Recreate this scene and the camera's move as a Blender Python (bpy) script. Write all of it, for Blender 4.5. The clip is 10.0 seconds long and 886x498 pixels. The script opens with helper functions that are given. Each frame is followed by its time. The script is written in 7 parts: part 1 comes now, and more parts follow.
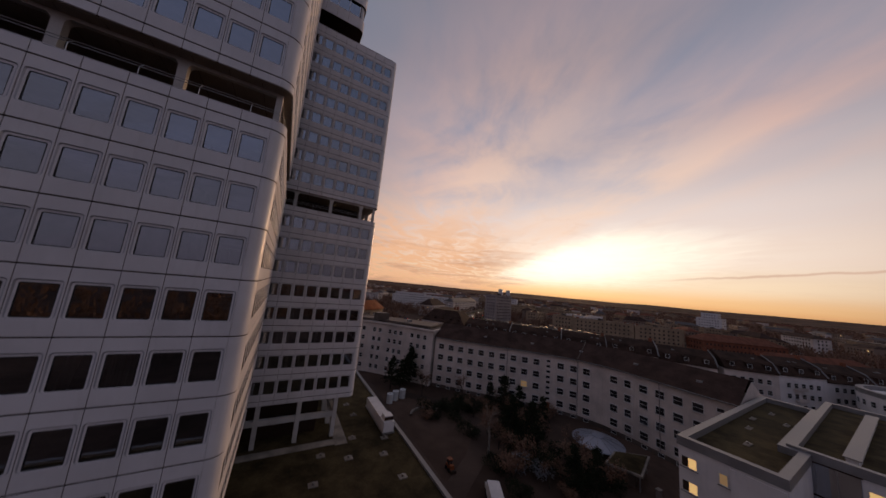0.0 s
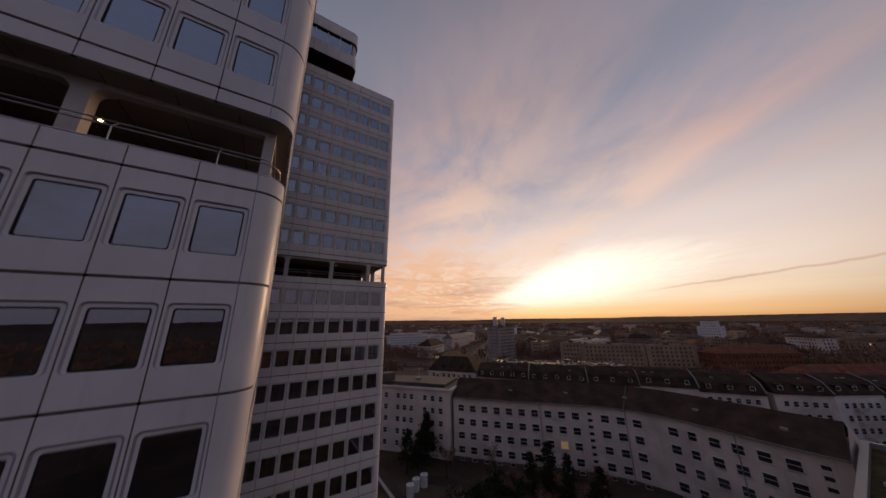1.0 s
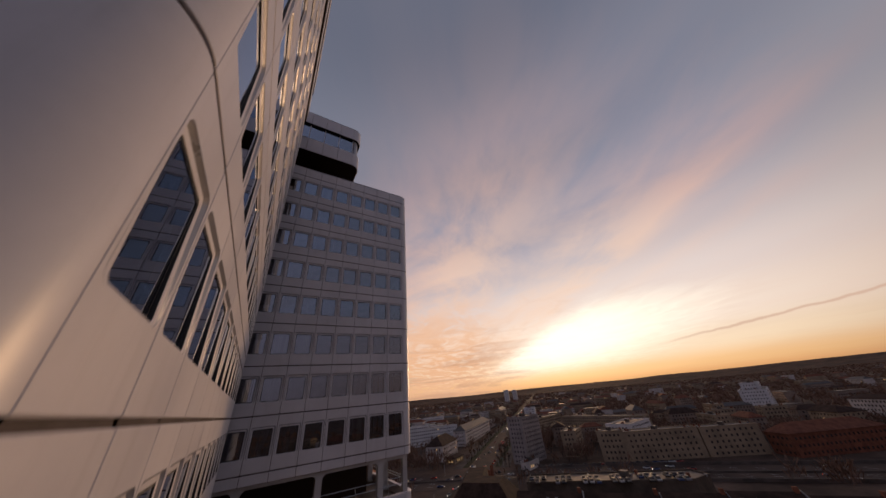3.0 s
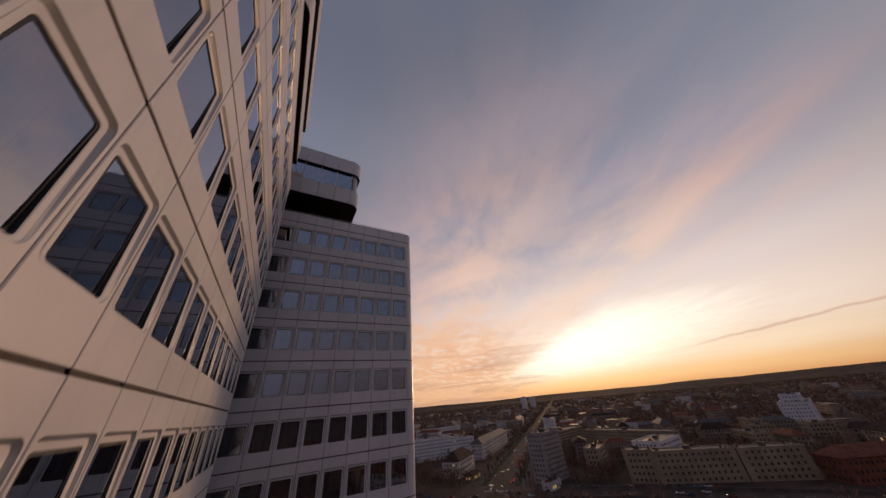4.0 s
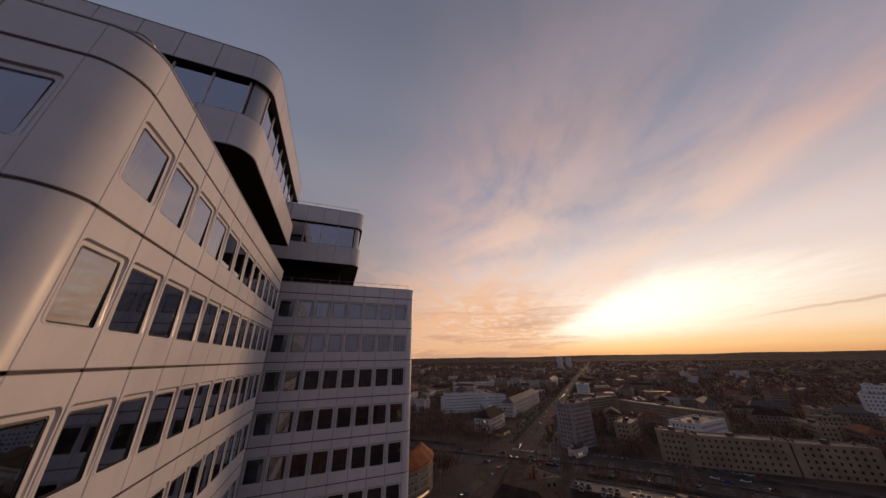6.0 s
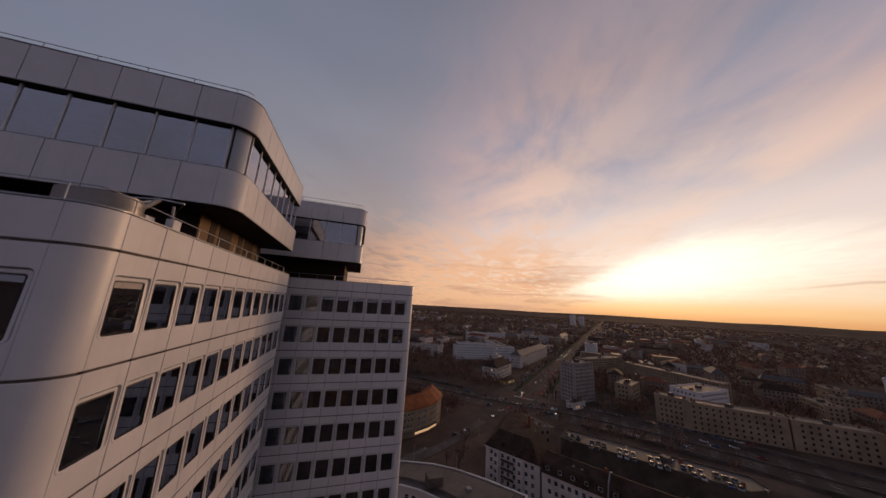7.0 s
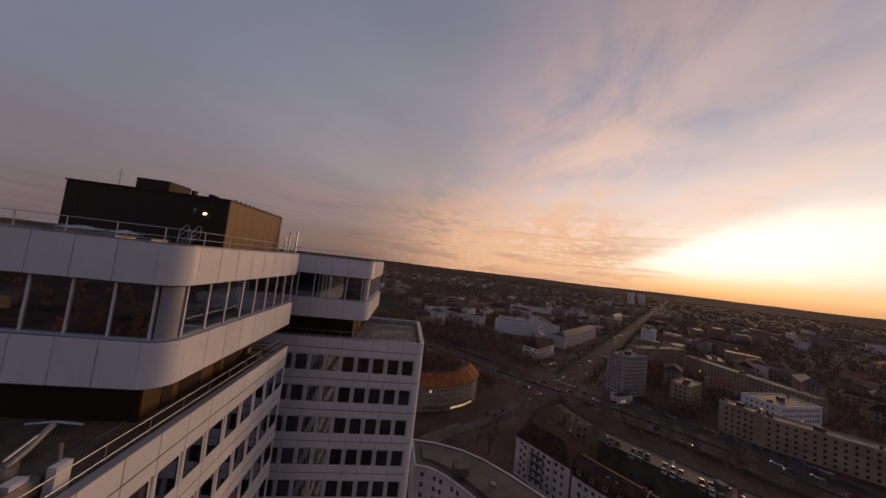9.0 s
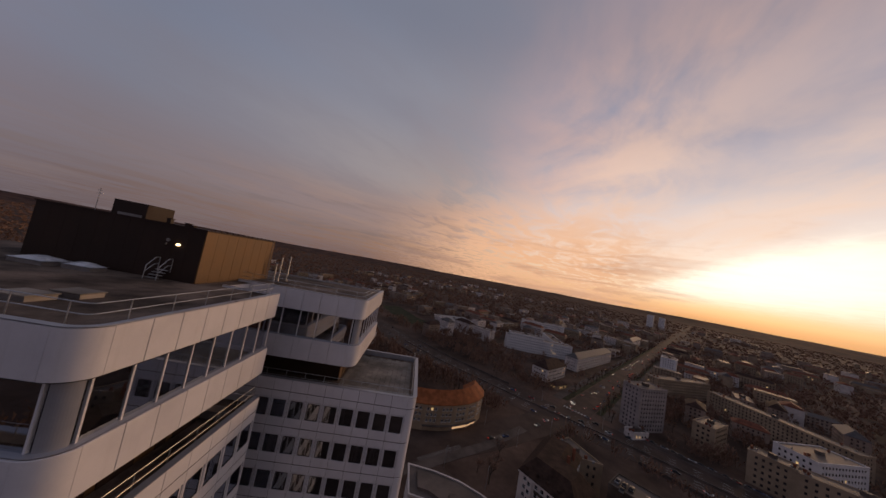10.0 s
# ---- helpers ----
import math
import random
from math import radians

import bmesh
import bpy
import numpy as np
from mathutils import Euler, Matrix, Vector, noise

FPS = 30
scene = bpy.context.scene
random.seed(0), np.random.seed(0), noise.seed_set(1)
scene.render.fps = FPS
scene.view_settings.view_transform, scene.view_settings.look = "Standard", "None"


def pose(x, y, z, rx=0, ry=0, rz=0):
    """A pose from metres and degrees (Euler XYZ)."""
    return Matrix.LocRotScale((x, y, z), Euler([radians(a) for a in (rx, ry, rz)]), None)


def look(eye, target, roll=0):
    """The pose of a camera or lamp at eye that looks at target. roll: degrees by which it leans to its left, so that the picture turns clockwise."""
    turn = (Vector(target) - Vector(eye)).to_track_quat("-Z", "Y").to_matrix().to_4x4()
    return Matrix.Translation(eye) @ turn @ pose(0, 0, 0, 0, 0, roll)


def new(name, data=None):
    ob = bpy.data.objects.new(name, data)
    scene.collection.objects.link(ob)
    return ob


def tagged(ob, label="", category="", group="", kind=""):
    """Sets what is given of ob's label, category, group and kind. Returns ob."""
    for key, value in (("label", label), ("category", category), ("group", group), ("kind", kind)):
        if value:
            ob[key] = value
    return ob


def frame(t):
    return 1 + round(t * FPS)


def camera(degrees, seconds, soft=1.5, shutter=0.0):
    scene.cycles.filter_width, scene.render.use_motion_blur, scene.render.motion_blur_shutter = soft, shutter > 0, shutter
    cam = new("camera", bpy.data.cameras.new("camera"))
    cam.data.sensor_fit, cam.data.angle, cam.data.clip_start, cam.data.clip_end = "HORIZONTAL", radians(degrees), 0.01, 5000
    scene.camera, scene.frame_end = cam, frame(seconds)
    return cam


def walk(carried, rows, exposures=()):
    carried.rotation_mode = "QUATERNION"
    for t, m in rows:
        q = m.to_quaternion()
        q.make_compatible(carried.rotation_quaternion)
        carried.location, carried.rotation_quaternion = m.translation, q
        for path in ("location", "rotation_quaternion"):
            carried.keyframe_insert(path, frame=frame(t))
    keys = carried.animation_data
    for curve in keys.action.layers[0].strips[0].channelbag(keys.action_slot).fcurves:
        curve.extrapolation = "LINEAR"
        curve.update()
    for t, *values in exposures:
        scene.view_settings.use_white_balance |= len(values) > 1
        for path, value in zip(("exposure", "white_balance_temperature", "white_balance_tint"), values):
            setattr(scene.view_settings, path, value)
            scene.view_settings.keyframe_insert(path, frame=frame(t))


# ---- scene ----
cam = camera(117.6, 10.0, shutter=0.2)
PATH = [
    (0, (1.505, -20.260, 32.849), (2.486, -18.542, 33.139), 5.40),
    (0.5, (0.616, -15.105, 35.049), (1.629, -13.428, 35.453), 1.98),
    (1, (0.158, -10.429, 37.778), (1.189, -8.797, 38.302), -0.74),
    (1.5, (0.028, -6.448, 40.561), (1.067, -4.883, 41.246), -3.28),
    (2, (0.298, -3.534, 43.321), (1.327, -2.036, 44.155), -5.60),
    (2.5, (0.623, -1.360, 46.889), (1.634, 0.096, 47.815), -5.80),
    (2.7, (0.800, -0.970, 48.170), (1.798, 0.481, 49.118), -5.75),
    (4, (2.498, -0.226, 56.335), (3.388, 1.256, 57.341), -5.50),
    (4.5, (3.165, -1.089, 59.268), (4.007, 0.428, 60.263), -4.90),
    (5, (3.879, -2.330, 62.144), (4.671, -0.764, 63.102), -4.40),
    (5.5, (4.678, -3.911, 64.951), (5.406, -2.271, 65.834), -3.20),
    (7, (7.138, -8.663, 73.556), (7.703, -6.789, 73.969), 3.27),
    (7.5, (8.131, -9.235, 76.606), (8.616, -7.314, 76.879), 4.13),
    (8, (9.411, -9.479, 79.867), (9.793, -7.525, 80.058), 5.03),
    (8.5, (10.256, -8.408, 82.686), (10.564, -6.437, 82.833), 5.46),
    (9, (11.005, -6.441, 85.688), (11.251, -4.461, 85.817), 6.63),
    (9.5, (11.466, -4.285, 88.490), (11.660, -2.299, 88.623), 8.40),
    (10, (12.023, -2.965, 89.935), (12.157, -0.976, 90.094), 10.62),
]
walk(cam, [(t, look(eye, target, roll)) for t, eye, target, roll in PATH])

# ---- world and light ----
SUN_AZ, SUN_EL = radians(54.5), radians(5.0)   # azimuth from +y towards +x
SUN_DIR = Vector((math.sin(SUN_AZ) * math.cos(SUN_EL), math.cos(SUN_AZ) * math.cos(SUN_EL), math.sin(SUN_EL)))


def link(tree, a, b):
    tree.links.new(a, b)


def ramp_node(tree, stops, fac, interp="EASE"):
    n = tree.nodes.new("ShaderNodeValToRGB")
    cr = n.color_ramp
    cr.interpolation = interp
    while len(cr.elements) > 1:
        cr.elements.remove(cr.elements[-1])
    cr.elements[0].position = stops[0][0]
    cr.elements[0].color = (*stops[0][1], 1)
    for p, c in stops[1:]:
        cr.elements.new(p).color = (*c, 1)
    link(tree, fac, n.inputs[0])
    return n.outputs[0]


def math_node(tree, op, a, b=0.0, clamp=False):
    n = tree.nodes.new("ShaderNodeMath")
    n.operation, n.use_clamp = op, clamp
    for i, v in enumerate((a, b)):
        if isinstance(v, (int, float)):
            n.inputs[i].default_value = v
        else:
            link(tree, v, n.inputs[i])
    return n.outputs[0]


def mix_node(tree, fac, a, b, mode="MIX"):
    n = tree.nodes.new("ShaderNodeMix")
    n.data_type, n.blend_type = "RGBA", mode
    for sock, v in ((n.inputs[0], fac), (n.inputs[6], a), (n.inputs[7], b)):
        if isinstance(v, (int, float)):
            sock.default_value = v
        elif isinstance(v, tuple):
            sock.default_value = (*v, 1)
        else:
            link(tree, v, sock)
    return n.outputs[2]


def noise_node(tree, vec, scale, detail=4.0, rough=0.5, distort=0.0):
    n = tree.nodes.new("ShaderNodeTexNoise")
    n.inputs["Scale"].default_value = scale
    n.inputs["Detail"].default_value = detail
    n.inputs["Roughness"].default_value = rough
    n.inputs["Distortion"].default_value = distort
    if vec is not None:
        link(tree, vec, n.inputs["Vector"])
    return n.outputs["Fac"]


def map_range(tree, v, a, b, c=0.0, d=1.0):
    n = tree.nodes.new("ShaderNodeMapRange")
    n.interpolation_type = "SMOOTHSTEP"
    for i, x in enumerate((a, b, c, d)):
        n.inputs[i + 1].default_value = x
    link(tree, v, n.inputs[0])
    return n.outputs[0]


def dot_node(tree, vec, w):
    n = tree.nodes.new("ShaderNodeVectorMath")
    n.operation = "DOT_PRODUCT"
    link(tree, vec, n.inputs[0])
    n.inputs[1].default_value = w
    return n.outputs["Value"]


def build_world():
    world = bpy.data.worlds.new("sunset_sky")
    scene.world = world
    world.use_nodes = True
    t = world.node_tree
    t.nodes.clear()
    co = t.nodes.new("ShaderNodeTexCoord").outputs["Generated"]
    sep = t.nodes.new("ShaderNodeSeparateXYZ")
    link(t, co, sep.inputs[0])
    z = math_node(t, "MAXIMUM", sep.outputs[2], 0.0)
    el = math_node(t, "MULTIPLY", math_node(t, "ARCSINE", z), 2 / math.pi)     # 0 horizon, 1 zenith
    # direction along the ground towards the sun, and the angle from it
    flat = t.nodes.new("ShaderNodeVectorMath")
    flat.operation = "MULTIPLY"
    link(t, co, flat.inputs[0])
    flat.inputs[1].default_value = (1, 1, 0)
    nrm = t.nodes.new("ShaderNodeVectorMath")
    nrm.operation = "NORMALIZE"
    link(t, flat.outputs[0], nrm.inputs[0])
    side = dot_node(t, nrm.outputs[0], (math.sin(SUN_AZ), math.cos(SUN_AZ), 0))
    left = dot_node(t, nrm.outputs[0], (-math.cos(SUN_AZ), math.sin(SUN_AZ), 0))
    back_c = ramp_node(t, [(0.0, (.195, .165, .21)), (.1, (.245, .212, .278)), (.25, (.255, .253, .36)), (.5, (.215, .235, .355)), (.8, (.145, .168, .262)), (1.0, (.118, .142, .222))], el)
    away_c = ramp_node(t, [(0.0, (.14, .10, .102)), (.03, (.16, .112, .115)), (.1, (.195, .160, .182)), (.22, (.186, .198, .262)), (.4, (.164, .196, .288)), (.75, (.112, .138, .212)), (1.0, (.11, .132, .195))], el)
    mid_c = ramp_node(t, [(0.0, (.23, .125, .09)), (.03, (.30, .172, .122)), (.09, (.38, .25, .21)), (.2, (.36, .31, .315)), (.35, (.285, .283, .335)), (.5, (.205, .222, .29)), (.75, (.122, .142, .203)), (1.0, (.11, .132, .195))], el)
    sun_c = ramp_node(t, [(0.0, (.78, .34, .10)), (.018, (.98, .54, .19)), (.045, (1.02, .76, .47)), (.09, (.98, .79, .66)), (.16, (.74, .64, .645)), (.24, (.49, .45, .515)), (.33, (.335, .328, .415)), (.5, (.212, .230, .308)), (.75, (.122, .143, .205)), (1.0, (.11, .132, .195))], el)
    col = mix_node(t, map_range(t, side, -0.75, -0.2), back_c, away_c)
    col = mix_node(t, map_range(t, side, -0.45, 0.60), col, mid_c)
    col = mix_node(t, map_range(t, side, 0.60, 0.97), col, sun_c)
    # clear sky by the sky model, mixed in
    sky = t.nodes.new("ShaderNodeTexSky")
    sky.sky_type, sky.sun_disc = "NISHITA", False
    sky.sun_elevation, sky.sun_rotation = SUN_EL, SUN_AZ
    sky.air_density, sky.dust_density = 1.0, 2.0
    sk = mix_node(t, 1.0, sky.outputs[0], (.06, .06, .06), "MULTIPLY")
    col = mix_node(t, 0.08, col, sk)
    # the bright haze round the low sun, thinning towards the horizon
    near = dot_node(t, co, tuple(SUN_DIR))
    glow_dir = Vector((math.sin(radians(55)) * math.cos(radians(7.5)), math.cos(radians(55)) * math.cos(radians(7.5)), math.sin(radians(7.5))))
    sq = t.nodes.new("ShaderNodeVectorMath")
    sq.operation = "SUBTRACT"
    link(t, co, sq.inputs[0])
    sq.inputs[1].default_value = tuple(glow_dir)
    # the glow leans: its lit edge climbs away from the orange banks
    gx = math_node(t, "MULTIPLY", dot_node(t, sq.outputs[0], (math.cos(SUN_AZ), -math.sin(SUN_AZ), -1.05)), 0.44)
    gx = math_node(t, "MAXIMUM", math_node(t, "MULTIPLY", gx, 0.68), math_node(t, "MULTIPLY", gx, -1.0))
    gz = dot_node(t, sq.outputs[0], (0, 0, 1))
    gr = math_node(t, "SQRT", math_node(t, "ADD", math_node(t, "MULTIPLY", gx, gx), math_node(t, "MULTIPLY", gz, gz)))
    front = map_range(t, side, 0.15, 0.7)
    wide = math_node(t, "MULTIPLY", math_node(t, "MULTIPLY", map_range(t, gr, 0.38, 0.05, 0.0, 0.44), front), map_range(t, el, 0.0, 0.05, 0.35, 1.0))
    col = mix_node(t, wide, col, (.98, .80, .68))
    # veils of cloud in one flat layer, drawn out in long lanes that all run the same way
    inv = math_node(t, "DIVIDE", 1.0, math_node(t, "ADD", z, 0.025))
    lay = t.nodes.new("ShaderNodeVectorMath")
    lay.operation = "SCALE"
    link(t, flat.outputs[0], lay.inputs[0])
    link(t, inv, lay.inputs[3])
    lane = radians(58.5)
    run = dot_node(t, lay.outputs[0], (math.cos(lane), math.sin(lane), 0))
    wander = math_node(t, "MULTIPLY", math_node(t, "SUBTRACT", noise_node(t, lay.outputs[0], 0.8, 3.0), 0.5), 0.5)
    across = math_node(t, "ADD", dot_node(t, lay.outputs[0], (math.sin(lane), -math.cos(lane), 0)), math_node(t, "MULTIPLY", wander, 0.55))

    def lane_noise(along_k, across_k, detail, rough, distort, seed):
        v = t.nodes.new("ShaderNodeCombineXYZ")
        link(t, math_node(t, "MULTIPLY", run, along_k), v.inputs[0])
        link(t, math_node(t, "MULTIPLY", across, across_k), v.inputs[1])
        v.inputs[2].default_value = seed
        return noise_node(t, v.outputs[0], 1.0, detail, rough, distort)

    n1 = lane_noise(0.55, 1.0, 5.0, 0.55, 0.6, 3.7)
    n2 = lane_noise(1.5, 2.5, 6.0, 0.58, 0.9, 8.1)
    n3 = lane_noise(2.4, 5.5, 6.0, 0.6, 0.7, 1.3)
    cl = math_node(t, "ADD", math_node(t, "MULTIPLY", n1, 0.70), math_node(t, "ADD", math_node(t, "MULTIPLY", n2, 0.23), math_node(t, "MULTIPLY", n3, 0.07)))
    # how thick the layer is from lane to lane: thick over the orange side, a sharp lit edge, then open sky
    lanes = [(-3.0, .34), (-1.2, .46), (-.5, .48), (-.1, .86), (.32, .84), (.62, .54), (.86, .42), (1.04, .66), (1.16, .50), (1.36, .62), (1.54, .74), (1.72, .22), (1.90, .10), (2.10, .26), (2.35, .08), (3.2, .10), (4.2, .05)]
    thick = ramp_node(t, [((q + 3.0) / 7.2, (v, v, v)) for q, v in lanes], math_node(t, "MULTIPLY", math_node(t, "ADD", across, 3.0), 1 / 7.2, True), "LINEAR")
    warm = map_range(t, near, 0.35, 0.97)
    cloud_c = ramp_node(t, [(0.0, (.200, .180, .215)), (.35, (.37, .268, .268)), (.65, (.66, .405, .350)), (.86, (.92, .54, .385)), (1.0, (1.0, .68, .49))], warm, "LINEAR")
    veil = math_node(t, "MULTIPLY", map_range(t, cl, 0.36, 0.60), thick)
    col = mix_node(t, math_node(t, "MULTIPLY", veil, map_range(t, el, 0.05, 0.55, 0.95, 0.40)), col, cloud_c)
    # shaded undersides between the lit folds
    shade = math_node(t, "MULTIPLY", map_range(t, n2, 0.50, 0.72), math_node(t, "MULTIPLY", thick, map_range(t, el, 0.02, 0.25, 0.38, 0.06)))
    col = mix_node(t, shade, col, mix_node(t, warm, (.165, .155, .185), (.55, .37, .31)))
    # orange banks low beside the sun
    bank = math_node(t, "MULTIPLY", map_range(t, left, 0.10, 0.34), map_range(t, left, 0.99, 0.60))
    bank = math_node(t, "MULTIPLY", bank, map_range(t, el, 0.26, 0.05))
    bank = math_node(t, "MULTIPLY", math_node(t, "MULTIPLY", bank, front), map_range(t, n2, 0.34, 0.56, 0.25, 0.98))
    col = mix_node(t, bank, col, (.86, .485, .285))
    # the white heart of the glow, cut off by the lit edge of the layer
    core = math_node(t, "MULTIPLY", map_range(t, math_node(t, "ADD", gr, math_node(t, "MULTIPLY", math_node(t, "SUBTRACT", n2, 0.5), 0.05)), 0.138, 0.018), map_range(t, el, 0.004, 0.05))
    core = math_node(t, "MULTIPLY", math_node(t, "MULTIPLY", core, front), map_range(t, math_node(t, "ADD", across, math_node(t, "MULTIPLY", math_node(t, "SUBTRACT", n3, 0.5), 0.5)), 1.60, 2.15, 0.12, 1.0))
    col = mix_node(t, core, col, (1.35, 1.22, 1.00))
    # thin bars of cloud low over the horizon, beside the sun
    mp2 = t.nodes.new("ShaderNodeMapping")
    link(t, co, mp2.inputs[0])
    mp2.inputs["Scale"].default_value = (2.0, 2.0, 19.0)
    nb = noise_node(t, mp2.outputs[0], 1.7, 6.0, 0.6, 0.5)
    band = math_node(t, "MULTIPLY", map_range(t, el, 0.17, 0.04, 0.0, 0.55), map_range(t, left, -0.02, 0.28, 0.10, 1.0))
    col = mix_node(t, math_node(t, "MULTIPLY", map_range(t, nb, 0.50, 0.66), band), col, mix_node(t, warm, (.19, .145, .14), (.55, .30, .20)))
    col = mix_node(t, math_node(t, "MULTIPLY", map_range(t, nb, 0.46, 0.34), math_node(t, "MULTIPLY", band, 0.7)), col, mix_node(t, warm, (.22, .16, .15), (.96, .58, .33)))
    # a contrail across the bright part
    a = Vector((math.sin(radians(67.5)), math.cos(radians(67.5)), math.tan(radians(4.4)))).normalized()
    b = Vector((math.sin(radians(89)), math.cos(radians(89)), math.tan(radians(6.45)))).normalized()
    nn = a.cross(b).normalized()
    wob = math_node(t, "MULTIPLY", math_node(t, "SUBTRACT", noise_node(t, co, 16.0, 4.0), 0.5), 0.013)
    off = math_node(t, "ABSOLUTE", math_node(t, "ADD", dot_node(t, co, tuple(nn)), wob))
    ahead = dot_node(t, co, tuple(b))
    trail = map_range(t, off, 0.0046, 0.0004)
    trail = math_node(t, "MULTIPLY", trail, map_range(t, ahead, 0.925, 0.99, 0.0, 0.6))
    col = mix_node(t, trail, col, (.60, .36, .26))
    bg = t.nodes.new("ShaderNodeBackground")
    bg.inputs["Strength"].default_value = 1.0
    link(t, col, bg.inputs[0])
    out = t.nodes.new("ShaderNodeOutputWorld")
    link(t, bg.outputs[0], out.inputs[0])


build_world()
sun_data = bpy.data.lights.new("sun", "SUN")
sun_data.energy, sun_data.angle, sun_data.color = 1.05, radians(14), (1.0, .57, .29)
sun_lamp = new("sun", sun_data)
sun_lamp.matrix_world = look(SUN_DIR * 500, (0, 0, 0))


# ---- materials ----
def material(name, base, rough=0.6, metal=0.0, vary=0.12, scale=1.2, fine=25.0, bump=0.15, spec=0.5, island=False, per_object=0.0, dirt=None, stretch=(1, 1, 1)):
    """A painted or mineral surface: two scales of variation, fine relief, and a little difference from piece to piece."""
    m = bpy.data.materials.new(name)
    m.use_nodes = True
    t = m.node_tree
    p = t.nodes["Principled BSDF"]
    p.inputs["Metallic"].default_value = metal
    p.inputs["Specular IOR Level"].default_value = spec if rough < 0.75 else min(spec, 0.08)
    co = t.nodes.new("ShaderNodeTexCoord").outputs["Object"]
    mp = t.nodes.new("ShaderNodeMapping")
    mp.inputs["Scale"].default_value = stretch
    geo = t.nodes.new("ShaderNodeNewGeometry")
    link(t, geo.outputs["Position"], mp.inputs[0])
    big = noise_node(t, mp.outputs[0], scale, 5.0, 0.6)
    small = noise_node(t, mp.outputs[0], fine, 3.0, 0.6)
    dark = tuple(c * (1 - vary * 1.6) for c in base)
    light = tuple(min(1, c * (1 + vary)) for c in base)
    col = mix_node(t, map_range(t, big, 0.3, 0.7), dark, light)
    col = mix_node(t, math_node(t, "MULTIPLY", map_range(t, small, 0.35, 0.75), vary), col, tuple(c * 0.6 for c in base))
    if dirt:
        streak = t.nodes.new("ShaderNodeMapping")
        streak.inputs["Scale"].default_value = (1.6, 1.6, 0.12)
        link(t, geo.outputs["Position"], streak.inputs[0])
        s = map_range(t, noise_node(t, streak.outputs[0], 1.7, 6.0, 0.65), 0.5, 0.8)
        col = mix_node(t, math_node(t, "MULTIPLY", s, 0.5), col, dirt)
    if per_object:
        info = t.nodes.new("ShaderNodeObjectInfo")
        rnd = geo.outputs["Random Per Island"] if island else info.outputs["Random"]
        col = mix_node(t, math_node(t, "MULTIPLY", rnd, per_object), col, tuple(c * 0.45 for c in base))
    link(t, col, p.inputs["Base Color"])
    link(t, map_range(t, big, 0.2, 0.8, max(0.03, rough - 0.1), min(1, rough + 0.1)), p.inputs["Roughness"])
    if bump:
        bn = t.nodes.new("ShaderNodeBump")
        bn.inputs["Strength"].default_value = bump
        bn.inputs["Distance"].default_value = 0.02
        link(t, small, bn.inputs["Height"])
        link(t, bn.outputs[0], p.inputs["Normal"])
    return m


def glass(name, tint, gloss, coat=(.86, .90, 1.0)):
    """Coated pane: part of the light is mirrored, more at a glancing view, the rest goes through tinted."""
    m = bpy.data.materials.new(name)
    m.use_nodes = True
    t = m.node_tree
    t.nodes.clear()
    lw = t.nodes.new("ShaderNodeLayerWeight")
    lw.inputs[0].default_value = 0.55
    fac = math_node(t, "ADD", math_node(t, "MULTIPLY", lw.outputs["Fresnel"], 1.6), gloss, True)
    gl = t.nodes.new("ShaderNodeBsdfGlossy")
    gl.inputs["Color"].default_value = (*coat, 1)
    gl.inputs["Roughness"].default_value = 0.015
    geo = t.nodes.new("ShaderNodeNewGeometry")
    bn = t.nodes.new("ShaderNodeBump")
    bn.inputs["Strength"].default_value = 0.06
    bn.inputs["Distance"].default_value = 0.02
    link(t, noise_node(t, geo.outputs["Position"], 0.9, 2.0), bn.inputs["Height"])
    link(t, bn.outputs[0], gl.inputs["Normal"])
    tr = t.nodes.new("ShaderNodeBsdfTransparent")
    tr.inputs["Color"].default_value = (*tint, 1)
    mx = t.nodes.new("ShaderNodeMixShader")
    link(t, fac, mx.inputs[0])
    link(t, tr.outputs[0], mx.inputs[1])
    link(t, gl.outputs[0], mx.inputs[2])
    out = t.nodes.new("ShaderNodeOutputMaterial")
    link(t, mx.outputs[0], out.inputs[0])
    return m


def lamp_material(name, colour, strength):
    m = bpy.data.materials.new(name)
    m.use_nodes = True
    t = m.node_tree
    p = t.nodes["Principled BSDF"]
    p.inputs["Base Color"].default_value = (*colour, 1)
    p.inputs["Emission Color"].default_value = (*colour, 1)
    p.inputs["Emission Strength"].default_value = strength
    return m


M_PANEL = material("white_enamel_panel", (.615, .588, .61), 0.38, 0.0, 0.05, 0.35, 9.0, 0.03, 0.5, per_object=0.05, dirt=(.47, .45, .45))
M_JOINT = material("dark_joint", (.115, .095, .088), 0.8, vary=0.2)
M_GASKET = material("black_rubber_gasket", (.012, .012, .014), 0.5, vary=0.2)
M_JAMB = material("grey_window_jamb", (.33, .33, .36), 0.35, 0.3, 0.06, 0.5, 12.0, 0.03)
M_GLASS = glass("coated_window_glass", (.44, .43, .42), 0.07, (.80, .87, 1.0))
M_PGLASS = glass("penthouse_glass", (.50, .51, .52), 0.10)
M_INTERIOR = material("office_interior", (.26, .215, .18), 0.8, vary=0.25, scale=0.4, fine=4.0)
M_CURTAIN = material("grey_beige_curtain", (.42, .38, .33), 0.9, vary=0.25, scale=0.5, fine=14.0, stretch=(6, 6, .2))
M_SOFFIT = material("beige_soffit", (.30, .25, .21), 0.6, vary=0.1, scale=0.3, dirt=(.2, .16, .13))
